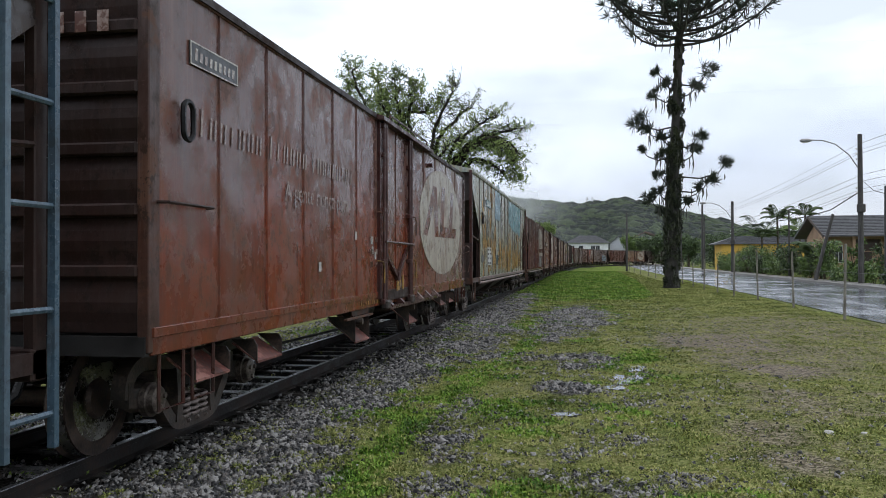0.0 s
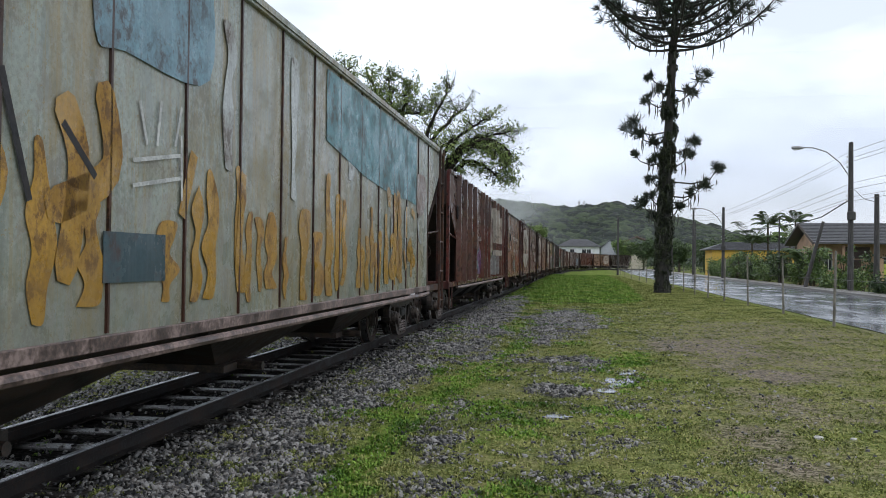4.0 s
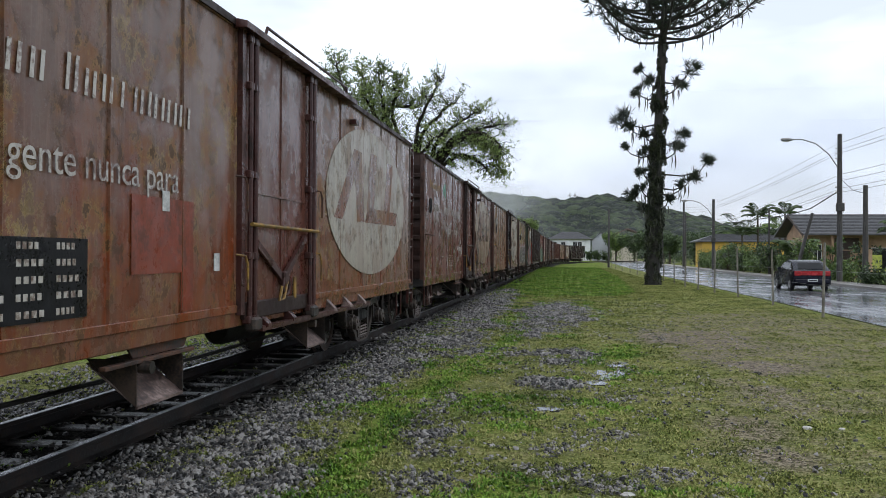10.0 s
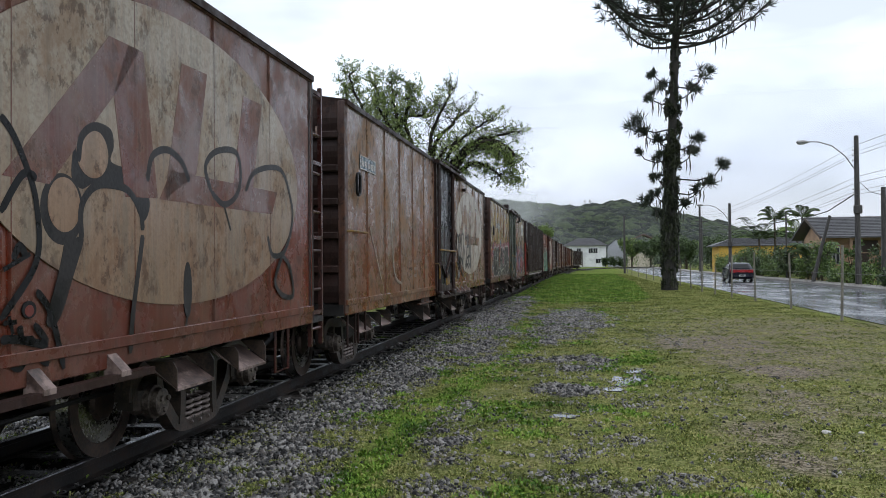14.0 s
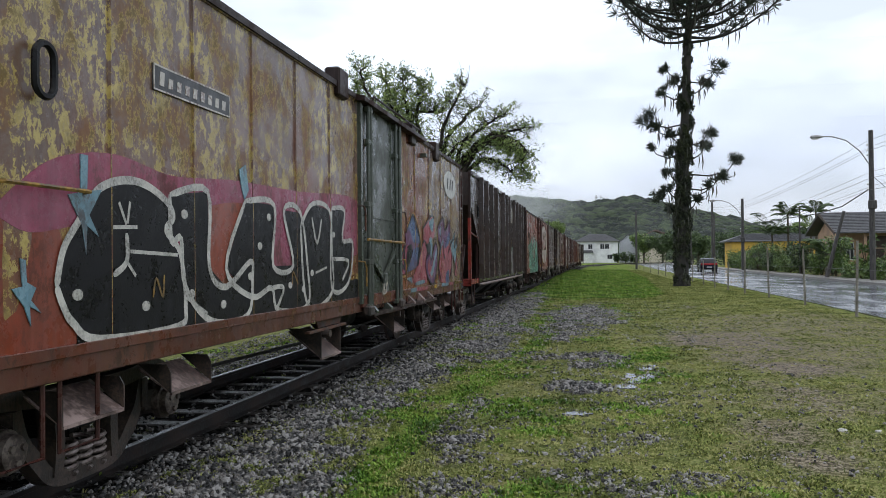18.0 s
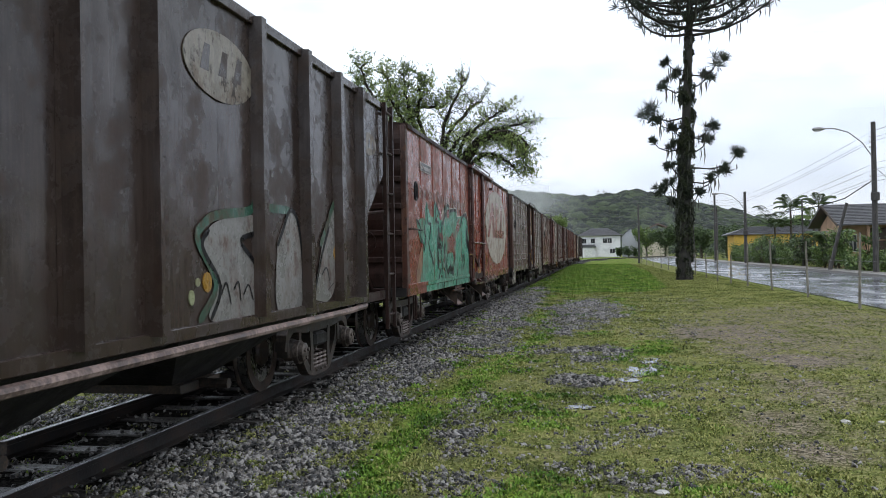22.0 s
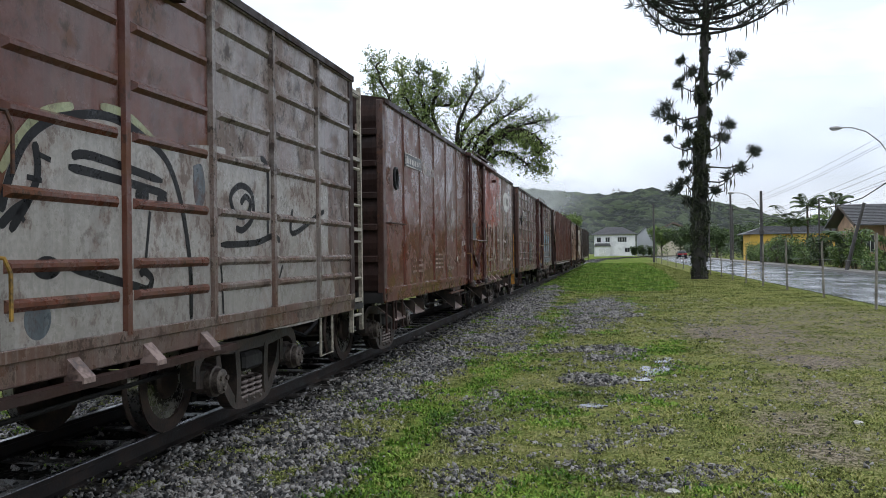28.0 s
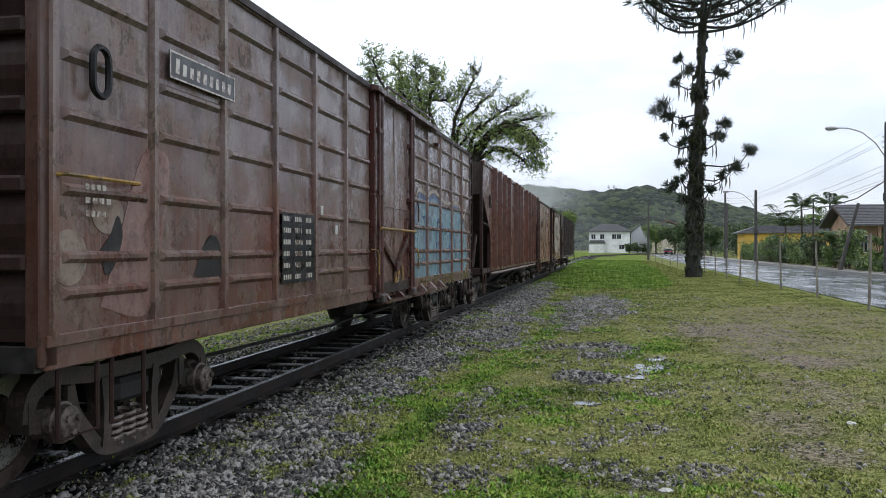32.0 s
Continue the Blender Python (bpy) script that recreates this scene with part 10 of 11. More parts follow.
def build_left_tree():
    bark = material("grey_brown_bark", ((0.012, 0.010, 0.009), (0.028, 0.024, 0.02), (0.055, 0.048, 0.04)), 0.9, 0, 3, 22, 0.5, spec=0.1)
    leaf = material("fresh_green_leaves", ((0.07, 0.11, 0.024), (0.16, 0.225, 0.055), (0.28, 0.35, 0.11)), 0.5, 0, 0.6, 8, 0, spread=0.4, spec=0.35)
    t = thing("broadleaf_tree", "spreading tree with airy crown of fresh green leaves", "tree", pose(-10.4, 55, 0))
    rnd = random.Random(21)
    part("trunk", Geo().tube([(0, 0, -0.2), (0.0, 0, 1.5), (0.1, 0, 3.4)], [0.42, 0.34, 0.3], 10), bark, t, smooth=True)
    cents, twigs = [], Geo()
    # limbs: points (x, z) and how leafy they are; some hang
    limbs = (([(0.0, 3.2), (-1.6, 7.0), (-3.4, 10.5), (-4.6, 13.0), (-5.0, 14.6)], 1.2, 0.3), ([(0.0, 3.2), (-1.0, 7.2), (-2.4, 10.5), (-3.2, 12.8), (-3.8, 14.2)], 1.15, 0.3),
             ([(0.0, 3.2), (-2.0, 7.0), (-4.2, 10.0), (-5.6, 12.3), (-6.0, 13.9)], 1.25, 0.2), ([(0.0, 3.2), (-2.6, 6.5), (-4.6, 9.0), (-6.2, 11.2)], 1.3, 0.1),
             ([(0.1, 3.2), (-0.7, 7.4), (-1.8, 10.8), (-2.2, 12.8), (-2.4, 14.0)], 0.95, 0.3), ([(0.1, 3.2), (-0.5, 7.6), (-1.4, 11.2), (-1.1, 12.6), (-1.0, 13.4)], 0.95, 0.3),
             ([(0.1, 3.2), (-1.2, 8.0), (-2.2, 10.7), (-1.4, 11.7), (0.1, 11.8), (0.5, 12.7)], 0.7, 0.3), ([(0.2, 3.3), (0.3, 7.4), (0.6, 10.0), (1.6, 12.0), (2.2, 13.1)], 0.36, 0.35),
             ([(0.2, 3.3), (0.5, 8.8), (1.9, 11.0), (3.0, 11.7)], 0.40, 0.3), ([(0.3, 3.3), (1.2, 7.8), (2.4, 9.7), (3.6, 10.5), (4.8, 11.1)], 0.50, 0.25),
             ([(0.3, 3.3), (1.6, 7.8), (3.4, 9.7), (5.0, 10.0), (6.4, 10.2)], 0.6, 0.05), ([(0.3, 3.3), (1.8, 8.0), (3.4, 9.7), (4.7, 9.5), (5.5, 8.6), (5.7, 7.4)], 0.95, -0.6),
             ([(0.3, 3.3), (2.0, 7.8), (4.0, 9.5), (5.4, 9.3), (6.2, 8.5)], 0.8, -0.5), ([(0.3, 3.3), (1.6, 7.0), (3.0, 8.3), (4.4, 8.0), (5.0, 7.3)], 0.5, -0.3),
             ([(0.0, 3.2), (-1.4, 7.4), (-3.0, 9.6), (-4.6, 11.6)], 1.2, 0.2), ([(0.1, 3.3), (0.2, 7.0), (1.2, 8.7), (2.4, 9.5)], 0.6, 0.0), ([(0.0, 3.2), (-0.8, 8.0), (-2.6, 11.2), (-3.2, 12.2)], 1.2, 0.2))
    for k, (ln, leafy, lift) in enumerate(limbs):
        yo = rnd.uniform(-1.8, 1.8)
        m = len(ln) - 1
        pts = smooth_line([(x, z) for x, z in ln], 5)
        pts = [(x + rnd.uniform(-0.10, 0.10), yo * (i / (len(pts) - 1)) + rnd.uniform(-0.10, 0.10), z + rnd.uniform(-0.08, 0.08)) for i, (x, z) in enumerate(pts)]
        q = len(pts)
        part("limb", Geo().tube(pts, [0.17 * (1 - i / q) ** 0.8 + 0.02 for i in range(q)], 6), bark, t)
        for i in range(int(q * 0.30), q):
            for s in range(5):
                d = Vector((rnd.uniform(-1, 1), rnd.uniform(-1, 1), rnd.uniform(-0.5, 0.8) + lift)).normalized()
                l = rnd.uniform(0.5, 1.45)
                p = Vector(pts[i])
                b = [tuple(p)]
                for w in range(4):
                    d = (d + Vector((rnd.uniform(-1, 1), rnd.uniform(-1, 1), rnd.uniform(-1, 1) + lift)) * 0.28).normalized()
                    p = p + d * l / 4
                    b.append(tuple(p))
                    if w > 0 and rnd.random() < 0.62 * leafy:
                        cents.append((tuple(p), rnd.uniform(0.2, 0.55)))
                    if rnd.random() < 0.4:
                        e2 = p + Vector((rnd.uniform(-1, 1), rnd.uniform(-1, 1), rnd.uniform(-0.4, 0.9) + lift)) * 0.45
                        twigs.tube([tuple(p), tuple(e2)], [0.012, 0.006], 4, False)
                        if rnd.random() < 0.8 * leafy:
                            cents.append((tuple(e2), rnd.uniform(0.14, 0.30)))
                twigs.tube(b, [0.024, 0.019, 0.015, 0.011, 0.006], 5, False)
    tagged(part("twig_mass", twigs, bark, t, "fine dark twigs"), kind="stuff")
    tagged(leaf_cloud("crown", cents, 30000, 0.085, leaf, t, "small fresh green leaves in loose clumps", 5, 0.9, 0.2), kind="stuff")
    # brighter tree further on behind the track
    t = thing("broadleaf_tree", "distant light green tree behind the track", "tree", pose(-10.5, 182, 0))
    tips, lg = [], Geo().tube([(0, 0, -0.2), (0, 0, 2.5)], [0.35, 0.28], 8)
    for d in ((-0.6, 0, 1), (0.6, 0.2, 1), (0, -0.5, 1.1), (0.2, 0.6, 0.9)):
        grow(lg, tips, (0, 0, 2.4), d, 3.0, 0.18, 3, rnd)
    part("trunk", lg, bark, t)
    light = material("light_green_leaves", ((0.06, 0.10, 0.02), (0.11, 0.165, 0.035), (0.17, 0.23, 0.06)), 0.6, 0, 0.6, 8, 0, spread=0.3)
    leaf_cloud("crown", [(p, 0.9) for p, _ in tips], 9000, 0.2, light, t, "light green crown", 8)


def shrub(x, y, r, h, mat, seed, lab, n=1400, size=0.11):
    b = thing("shrub", lab, "shrub", pose(x, y, 0), "plants along the road")
    rnd = random.Random(seed)
    g = Geo()
    cents = []
    for i in range(9):
        a = rnd.uniform(0, 6.28)
        d = rnd.uniform(0.2, 0.9) * r
        hh = h * rnd.uniform(0.45, 0.95)
        g.tube([(0, 0, 0), (d * 0.4 * math.cos(a), d * 0.4 * math.sin(a), hh * 0.5), (d * math.cos(a), d * math.sin(a), hh)], [0.05, 0.035, 0.015], 5)
        cents.append(((d * math.cos(a), d * math.sin(a), hh * 0.9), r * rnd.uniform(0.3, 0.5)))
        cents.append(((d * 0.8 * math.cos(a), d * 0.8 * math.sin(a), hh * 0.45), r * rnd.uniform(0.3, 0.5)))
    tagged(part("stem_mass", g, SHARED["stem"], b), kind="stuff")
    leaf_cloud("foliage", cents, n, size, mat, b, "", seed)


def palm(x, y, h, mat, seed, fr=1.9, lab="slender palm with arching fronds"):
    b = thing("palm", lab, "palm", pose(x, y, 0), "palms behind the gardens")
    rnd = random.Random(seed)
    part("trunk", Geo().tube([(0, 0, -0.1), (0.1, 0, h * 0.5), (0.05, 0, h)], [0.16, 0.12, 0.10], 8), SHARED["stem"], b)
    for k in range(12):
        a = 6.283 * k / 12 + rnd.uniform(-0.2, 0.2)
        lift = rnd.uniform(0.5, 2.3)
        spine = [(0.05 + fr * u * math.cos(a), fr * u * math.sin(a), h + lift * fr * u - (0.25 + lift * 0.5) * fr * u * u) for u in (0, 0.25, 0.5, 0.75, 1)]
        vs, fs = [], []
        g = Geo().tube(spine, [0.03, 0.025, 0.02, 0.014, 0.006], 4)
        for u in np.linspace(0.12, 0.98, 22):
            i = min(3, int(u * 4))
            w = u * 4 - i
            p = [spine[i][j] + (spine[i + 1][j] - spine[i][j]) * w for j in range(3)]
            for s in (1, -1):
                ln = 0.75 * (1 - 0.7 * abs(u - 0.4)) * fr / 2.2
                m = (p[0] - math.sin(a) * ln * 0.5 * s + 0.12 * math.cos(a), p[1] + math.cos(a) * ln * 0.5 * s + 0.12 * math.sin(a), p[2] - 0.02)
                q = (p[0] - math.sin(a) * ln * s + 0.3 * math.cos(a), p[1] + math.cos(a) * ln * s + 0.3 * math.sin(a), p[2] - 0.22)
                g.add([tuple(p), (m[0] + 0.05 * math.cos(a), m[1] + 0.05 * math.sin(a), m[2] + 0.03), q, (m[0] - 0.05 * math.cos(a), m[1] - 0.05 * math.sin(a), m[2] - 0.03)], [(0, 1, 2, 3)])
        part("frond", g, mat, b)


def build_plants():
    SHARED["stem"] = plain("brown_stems", (0.06, 0.045, 0.03), 0.8)
    dark = material("dark_garden_leaves", ((0.018, 0.036, 0.012), (0.042, 0.074, 0.020), (0.085, 0.13, 0.04)), 0.55, 0, 0.7, 9, 0, spread=0.35)
    mid = material("garden_leaves", ((0.045, 0.085, 0.018), (0.095, 0.155, 0.032), (0.18, 0.25, 0.065)), 0.55, 0, 0.7, 9, 0, spread=0.35)
    rnd = random.Random(12)
    SHARED["mid"] = mid
    k = 0
    for y in np.arange(44, 118, 3.4):
        x = 16.6 + rnd.uniform(-0.2, 1.0) + 0.012 * (y - 44)
        if 50 < y < 53:
            continue
        h = rnd.uniform(0.9, 1.5) if y < 62 else rnd.uniform(1.6, 3.4)
        shrub(float(x), float(y), rnd.uniform(1.1, 1.7), h, mid if rnd.random() < 0.6 else dark, 100 + k, "wet green garden shrub beside the pavement" if h < 2 else "tall leafy garden bush beside the pavement")
        k += 1
    for y in (66, 72, 79, 86, 95, 104, 112):
        shrub(19.5 + rnd.uniform(-0.5, 2.5), float(y), 1.8, rnd.uniform(2.4, 3.6), dark, 300 + y, "dark green bush between the houses", 1800, 0.14)
    for x, y, h, s in ((21.5, 100, 6.3, 1), (19.8, 100, 4.0, 2), (24.5, 100, 6.5, 3), (22.0, 92, 4.6, 4), (24.6, 66.0, 3.4, 5), (16.9, 66, 1.7, 6)):
        palm(x, y, h, dark if s != 4 else mid, s, 2.7 if s == 2 else 1.6)
    # young tree tied to a stake near the pole
    shrub(17.2, 57.5, 0.7, 3.2, mid, 77, "young leafy tree beside the leaning pole", 900, 0.12)
    # trees that close the view at the end of the road
    for i, (x, y, h, r) in enumerate(((13, 232, 9.0, 3.2), (17.5, 226, 8.4, 3.4), (22, 236, 9.6, 3.6), (27, 230, 8.2, 3.4), (32, 220, 8.8, 3.8), (38, 214, 9.2, 4), (45, 210, 8.8, 4.2), (20, 170, 6.2, 2.6), (24, 160, 6.6, 2.8), (27, 146, 6.4, 3.0), (22, 138, 5.0, 2.6), (33, 150, 7.4, 3.4), (37, 125, 6.8, 3.2), (40, 110, 6.4, 3.2), (36, 96, 6.4, 2.9), (41, 88, 7.4, 3.0), (21, 190, 7.5, 3.2))):
        t = thing("broadleaf_tree", "dark leafy tree at the end of the road", "tree", pose(x, y, 0), "trees beyond the gardens")
        rr = random.Random(500 + i)
        g, tips = Geo().tube([(0, 0, -0.2), (0, 0, h * 0.3)], [0.3, 0.22], 7), []
        for q in range(4):
            a = 1.57 * q + rr.uniform(-0.4, 0.4)
            grow(g, tips, (0, 0, h * 0.28), (math.cos(a) * 0.8, math.sin(a) * 0.8, 0.9), h * 0.27, 0.13, 2, rr)
        part("trunk", g, SHARED["stem"], t)
        leaf_cloud("crown", [(p, r * 0.32) for p, _ in tips] + [((rr.uniform(-0.6, 0.6) * r, rr.uniform(-0.6, 0.6) * r, h * rr.uniform(0.12, 0.6)), r * rr.uniform(0.35, 0.6)) for q in range(9)], 5200, 0.24, dark if i % 3 else mid, t, "", 600 + i)
    for i, (x, y, h) in enumerate(((6.5, 250, 3.0), (8.8, 249, 3.2), (11.5, 250, 2.6))):
        shrub(x, y, 1.6, h, dark, 700 + i, "clipped dark bush beside the white house", 1200, 0.22)


def build_hill():
    far = material("far_forest", ((0.004, 0.009, 0.005), (0.012, 0.021, 0.010), (0.038, 0.055, 0.024)), 0.95, 0, 0.03, 0.3, 0, spread=0.9, spec=0.1)
    top = ((-420, 48), (-250, 55), (-150, 56), (-61, 52), (-32, 48.8), (-4, 45.6), (30, 50), (56, 44.6), (101, 32.5), (132, 22.5), (200, 17), (320, 16), (520, 14), (800, 13))

    def crest(x):
        for (a, b), (c, d) in zip(top, top[1:]):
            if a <= x <= c:
                return b + (d - b) * smooth(a, c, x) * 0.5 + (d - b) * (x - a) / (c - a) * 0.5
        return 12
    rnd = np.random.RandomState(31)
    xs, us = np.linspace(-420, 790, 150), np.linspace(0, 1, 12)
    vs = [(float(x), 480 + 260 * float(u), crest(float(x)) * smooth(0, 1, float(u)) * (0.96 + 0.05 * fnoise(float(x), float(u) * 300, 0.02)) - 3 * (u == 0)) for x in xs for u in us]
    k = len(us)
    fs = [(i * k + j, (i + 1) * k + j, (i + 1) * k + j + 1, i * k + j + 1) for i in range(len(xs) - 1) for j in range(k - 1)]
    hill = solid("hill", Geo().add(vs, fs), far, "low forested hill under the clouds", "hill", kind="structure")
    # tree tops on its slope
    base = np.array([(0, 0, 0.72), (0.9, 0, 0.35), (0.28, 0.85, 0.4), (-0.73, 0.53, 0.3), (-0.73, -0.53, 0.42), (0.28, -0.85, 0.32), (1.0, 0.1, -0.4), (-0.3, 1, -0.4), (-0.8, -0.6, -0.4), (0.5, -0.9, -0.4)], float)
    tf = np.array([(0, 1, 2), (0, 2, 3), (0, 3, 4), (0, 4, 5), (0, 5, 1), (1, 6, 2), (2, 6, 7), (2, 7, 3), (3, 7, 8), (3, 8, 4), (4, 8, 5), (5, 8, 9), (5, 9, 1), (1, 9, 6)])
    V, F = [], []
    for i in range(8000):
        x, u = rnd.uniform(-140, 420), rnd.rand() ** 0.75
        z = crest(x) * smooth(0, 1, u)
        r = rnd.uniform(2.0, 5.2) if rnd.rand() < 0.8 else rnd.uniform(4.5, 7.0)
        p = base * (r * np.array([1.1, 1.1, rnd.uniform(0.7, 1.1)])) * (0.75 + 0.5 * rnd.rand(10, 1)) + np.array([x, 480 + 260 * u, z + 0.6])
        V.append(p)
        F.append(tf + 10 * i)
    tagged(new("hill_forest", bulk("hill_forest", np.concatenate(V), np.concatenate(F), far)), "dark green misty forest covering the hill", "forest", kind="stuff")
    st = plain("pylon_steel", (0.3, 0.3, 0.32), 0.5, 0.5)
    for x in (1.5, 6.0):
        p = thing("pylon", "small lattice mast on the hill top", "mast", pose(x, 738, 44))
        part("lattice_frame", Geo().tube([(-1.0, 0, 0), (-0.3, 0, 12)], 0.2, 4).tube([(1.0, 0, 0), (0.3, 0, 12)], 0.2, 4).tube([(-1.5, 0, 10), (1.5, 0, 10)], 0.15, 4), st, p)


def build_mist():
    """Thin rain mist hanging between the gardens and the hill: billowed sheets of fine droplets, thickest on the slope above the track."""
    for k, (y, most, low, high, seed) in enumerate(((300, 0.035, 0.36, 0.62, 3.0), (380, 0.045, 0.36, 0.62, 9.0), (455, 0.80, 0.40, 0.68, 5.2))):
        m = bpy.data.materials.new("rain_mist")
        m.use_nodes = True
        t = m.node_tree
        t.nodes.clear()
        co = t.nodes.new("ShaderNodeTexCoord")
        mp = t.nodes.new("ShaderNodeMapping")
        mp.inputs["Scale"].default_value, mp.inputs["Location"].default_value = (0.012, 0.012, 0.022), (seed, seed, seed)
        t.links.new(co.outputs["Object"], mp.inputs[0])
        n = t.nodes.new("ShaderNodeTexNoise")
        n.inputs["Scale"].default_value, n.inputs["Detail"].default_value, n.inputs["Roughness"].default_value = 1.6, 5, 0.55
        t.links.new(mp.outputs[0], n.inputs["Vector"])
        f = t.nodes.new("ShaderNodeMapRange")
        for nm, v in (("From Min", low), ("From Max", high), ("To Min", 0.02), ("To Max", most)):
            f.inputs[nm].default_value = v
        t.links.new(n.outputs["Fac"], f.inputs[0])
        fac = f.outputs[0]
        if k == 2:
            # the bank lies over the left of the slope and thins out towards the right
            sp = t.nodes.new("ShaderNodeSeparateXYZ")
            t.links.new(co.outputs["Object"], sp.inputs[0])
            g = t.nodes.new("ShaderNodeMapRange")
            g.interpolation_type = "SMOOTHSTEP"
            for nm, v in (("From Min", 5.0), ("From Max", -55.0), ("To Min", 0.05), ("To Max", 1.0)):
                g.inputs[nm].default_value = v
            t.links.new(sp.outputs[0], g.inputs[0])
            mu = t.nodes.new("ShaderNodeMath")
            mu.operation = "MULTIPLY"
            t.links.new(fac, mu.inputs[0])
            t.links.new(g.outputs[0], mu.inputs[1])
            fac = mu.outputs[0]
        d, tr, tp = t.nodes.new("ShaderNodeBsdfDiffuse"), t.nodes.new("ShaderNodeBsdfTranslucent"), t.nodes.new("ShaderNodeBsdfTransparent")
        for b in (d, tr):
            b.inputs["Color"].default_value = (0.93, 0.95, 0.97, 1)
        mx, out, top = t.nodes.new("ShaderNodeMixShader"), t.nodes.new("ShaderNodeOutputMaterial"), t.nodes.new("ShaderNodeMixShader")
        mx.inputs[0].default_value = 0.5
        t.links.new(d.outputs[0], mx.inputs[1])
        t.links.new(tr.outputs[0], mx.inputs[2])
        t.links.new(fac, top.inputs[0])
        t.links.new(tp.outputs[0], top.inputs[1])
        t.links.new(mx.outputs[0], top.inputs[2])
        t.links.new(top.outputs[0], out.inputs[0])
        us, ws = np.linspace(-330, 700, 60), np.linspace(0, 75, 8)
        vs = [(float(x), y + 8 * math.sin(0.02 * x + seed) + 0.10 * float(z), float(z)) for x in us for z in ws]
        fs = [(i * 8 + j, (i + 1) * 8 + j, (i + 1) * 8 + j + 1, i * 8 + j + 1) for i in range(59) for j in range(7)]
        solid("mist_bank", Geo().add(vs, fs), m, "thin drifting rain mist before the forested hill", "mist", kind="stuff", smooth=True)


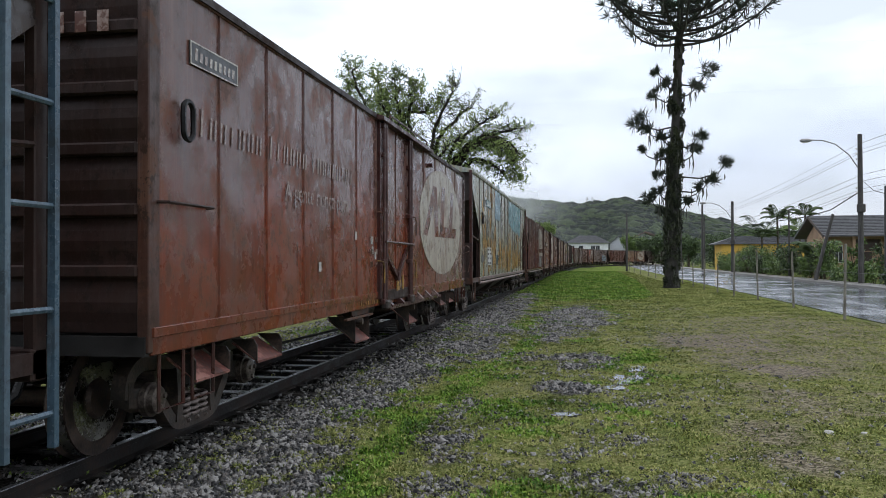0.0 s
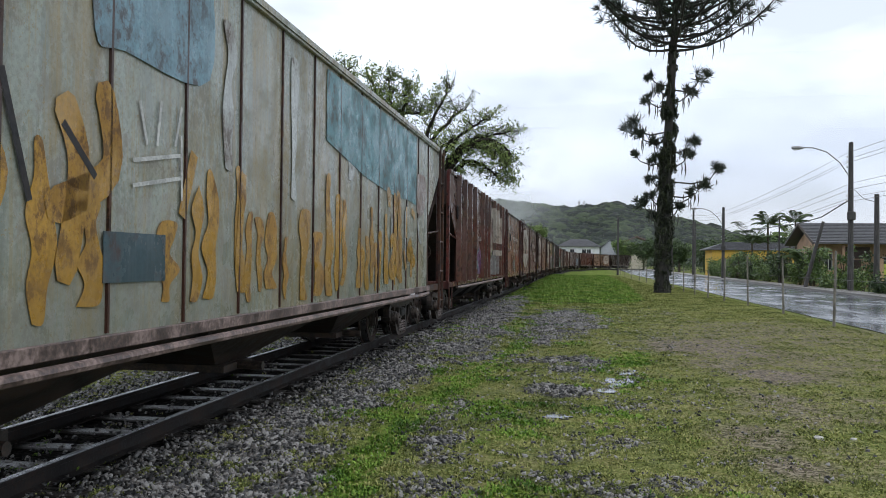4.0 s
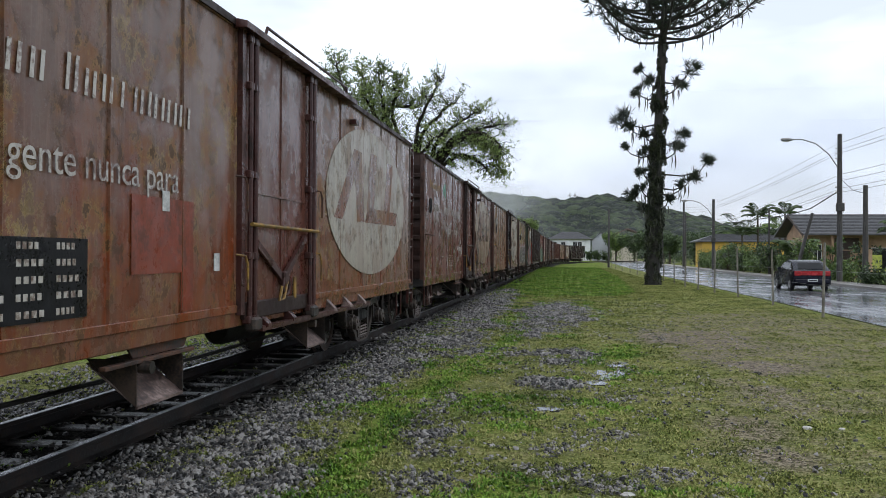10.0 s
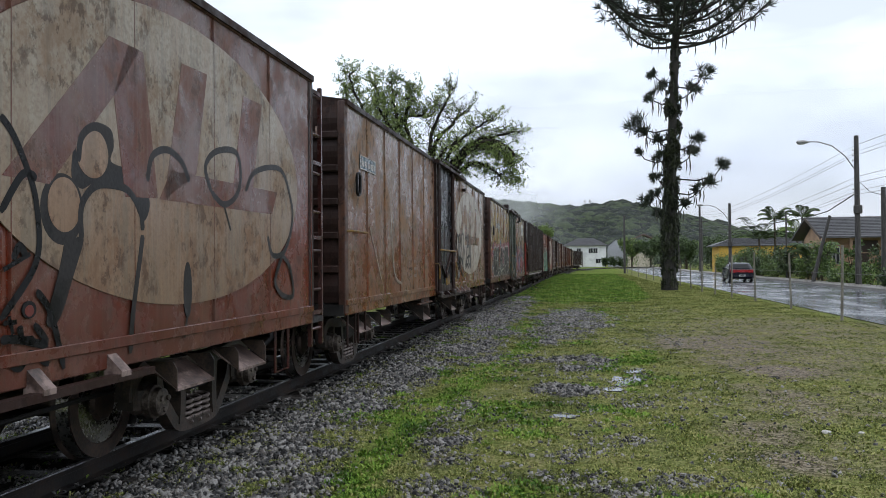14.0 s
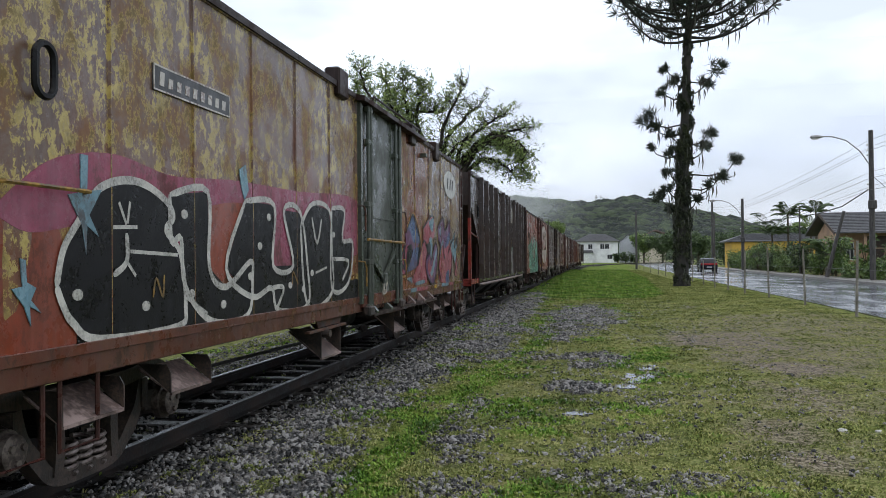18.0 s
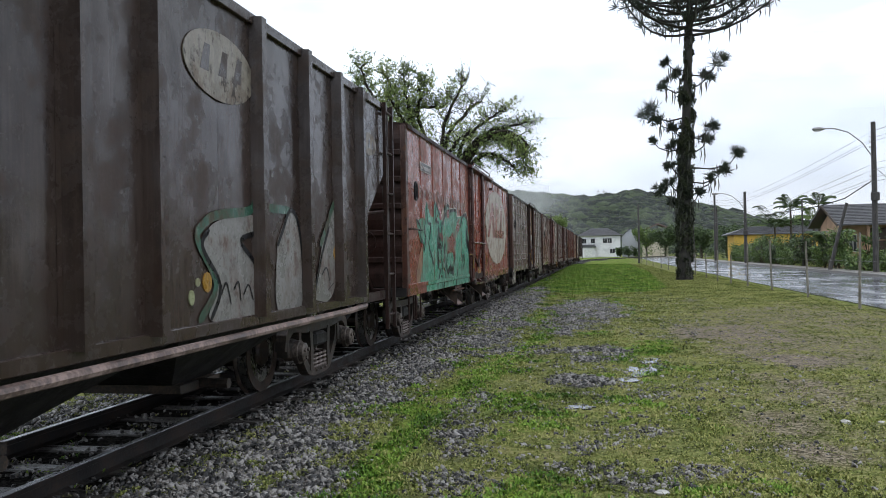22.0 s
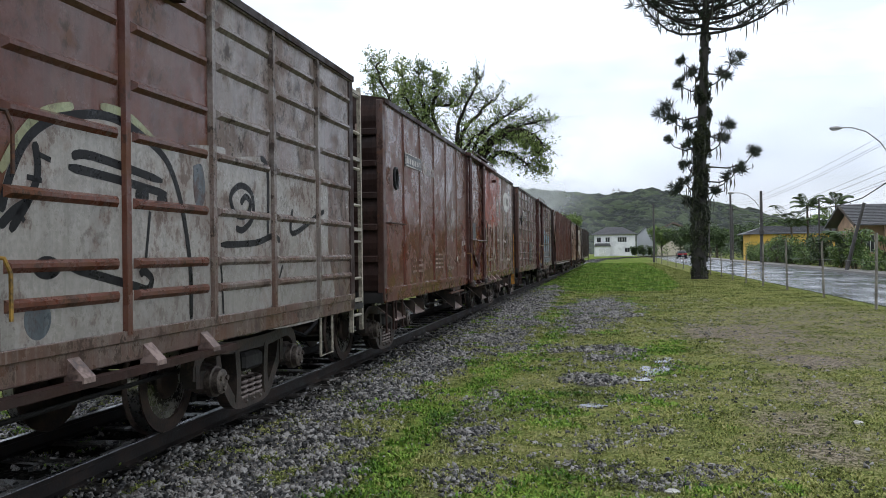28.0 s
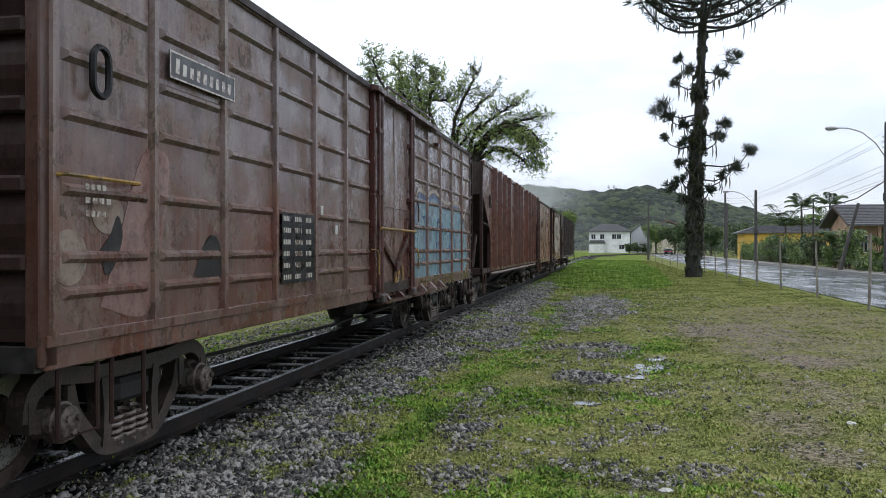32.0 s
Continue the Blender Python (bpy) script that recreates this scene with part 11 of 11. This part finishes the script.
def build_car():
    body_m = plain("dark_blue_car_paint", (0.007, 0.008, 0.016), 0.22, 0.0, 0.3, 2, 30, 0.0, spec=0.25)
    glass = plain("car_glass", (0.008, 0.009, 0.010), 0.08, spec=0.3)
    tyre = plain("tyre_rubber", (0.012, 0.012, 0.012), 0.8)
    rim = plain("alloy_rim", (0.35, 0.35, 0.36), 0.35, 0.8)
    red = plain("red_tail_panel", (0.32, 0.012, 0.016), 0.2)
    pale = plain("plate_white", (0.55, 0.55, 0.55), 0.5)
    c = thing("car", "dark blue hatchback with red tail panel driving on the wet road", "car")
    prof = [(-1.86, 0.32), (-1.91, 0.62), (-1.89, 0.92), (-1.72, 0.99), (-1.28, 1.32), (-0.75, 1.42), (-0.1, 1.43), (0.25, 1.36), (0.95, 0.95), (1.75, 0.80), (1.90, 0.62), (1.90, 0.32), (1.6, 0.24), (-1.6, 0.24)]
    g = Geo()
    n = len(prof)
    vs = []
    for x in (-0.82, -0.80, -0.60, 0.60, 0.80, 0.82):
        for y, z in prof:
            inset = max(0.0, z - 0.92) * 0.30
            s = x - math.copysign(inset, x) if abs(x) > 0.7 else x * (1 - inset * 0.3)
            top = 0.03 if abs(x) > 0.7 and z > 1.3 else 0.0
            vs.append((s, y * (0.985 if abs(x) > 0.81 else 1.0), z - top))
    fs = [(a * n + j, a * n + (j + 1) % n, (a + 1) * n + (j + 1) % n, (a + 1) * n + j) for a in range(5) for j in range(n)] + [tuple(range(n - 1, -1, -1)), tuple(range(5 * n, 6 * n))]
    g.add(vs, fs)
    part("body", g, body_m, c, "glossy dark blue bodywork", True)
    part("rear_window", Geo().add([(-0.56, -1.70, 1.035), (0.56, -1.70, 1.035), (0.50, -1.34, 1.305), (-0.50, -1.34, 1.305), (-0.56, -1.66, 1.0), (0.56, -1.66, 1.0), (0.50, -1.30, 1.27), (-0.50, -1.30, 1.27)], [(0, 1, 2, 3), (0, 4, 5, 1), (1, 5, 6, 2), (2, 6, 7, 3), (3, 7, 4, 0)]), glass, c)
    for s in (-1, 1):
        part("side_window", Geo().add([(s * 0.803, -1.30, 0.98), (s * 0.803, 0.72, 0.98), (s * 0.70, 0.20, 1.33), (s * 0.70, -0.95, 1.33)], [(0, 1, 2, 3)]), glass, c)
        part("tail_light", Geo().box(min(s * 0.48, s * 0.78), max(s * 0.48, s * 0.78), -1.93, -1.86, 0.70, 0.93, 0.02), red, c, "red tail light")
        part("door_mirror", Geo().box(min(s * 0.80, s * 0.97), max(s * 0.80, s * 0.97), 0.42, 0.56, 0.96, 1.08, 0.02), body_m, c)
        for y in (-1.18, 1.22):
            w = part("wheel", Geo().lathe([(-0.09, 0.20), (-0.09, 0.27), (-0.06, 0.29), (0.06, 0.29), (0.09, 0.27), (0.09, 0.20)], "x", 22), tyre, c, "black tyre with an alloy rim", True, at=pose(s * 0.74, y, 0.29))
            part("rim", Geo().lathe([(-0.085, 0.03), (-0.10, 0.06), (-0.092, 0.19), (0.092, 0.19), (0.10, 0.06), (0.085, 0.03)], "x", 10), rim, w)
            CAR_WHEELS.append((w, s * 0.74, y))
    part("tailgate_panel", Geo().box(-0.48, 0.48, -1.915, -1.87, 0.72, 0.92, 0.015), red, c, "red tailgate panel")
    part("bumper", Geo().box(-0.80, 0.80, -1.96, -1.80, 0.34, 0.56, 0.05), body_m, c)
    part("number_plate", Geo().box(-0.22, 0.22, -1.975, -1.955, 0.44, 0.56), pale, c, "pale number plate")
    part("plate_bar", Geo().box(-0.17, 0.17, -1.979, -1.974, 0.475, 0.525), M_BLACK, c)
    part("spoiler", Geo().box(-0.5, 0.5, -1.94, -1.80, 0.99, 1.03, 0.01), body_m, c)
    return c


CAR_WHEELS = []
CAR_ROWS = ((0, 24.0), (3, 25.2), (5, 28.6), (6, 31.0), (7, 33.0), (8, 35.2), (9, 38.2), (10, 42.2), (11, 47.1), (12, 52.5), (13, 58.3), (14, 64.6), (15, 71.0), (17, 84.0), (19, 97.4), (22, 118.0), (26, 146.0), (29, 167.0), (32, 188.0))
# ---------------------------------------------------------------- build
bogie_meshes()
build_ground()
build_track()
TRAIN = build_train()
CAR = build_car()
build_road()
build_fence()
build_poles()
build_houses()
build_pine()
build_left_tree()
build_plants()
build_hill()
build_mist()
build_stones()
build_grass()
build_puddles()
build_small_stones()
motions()
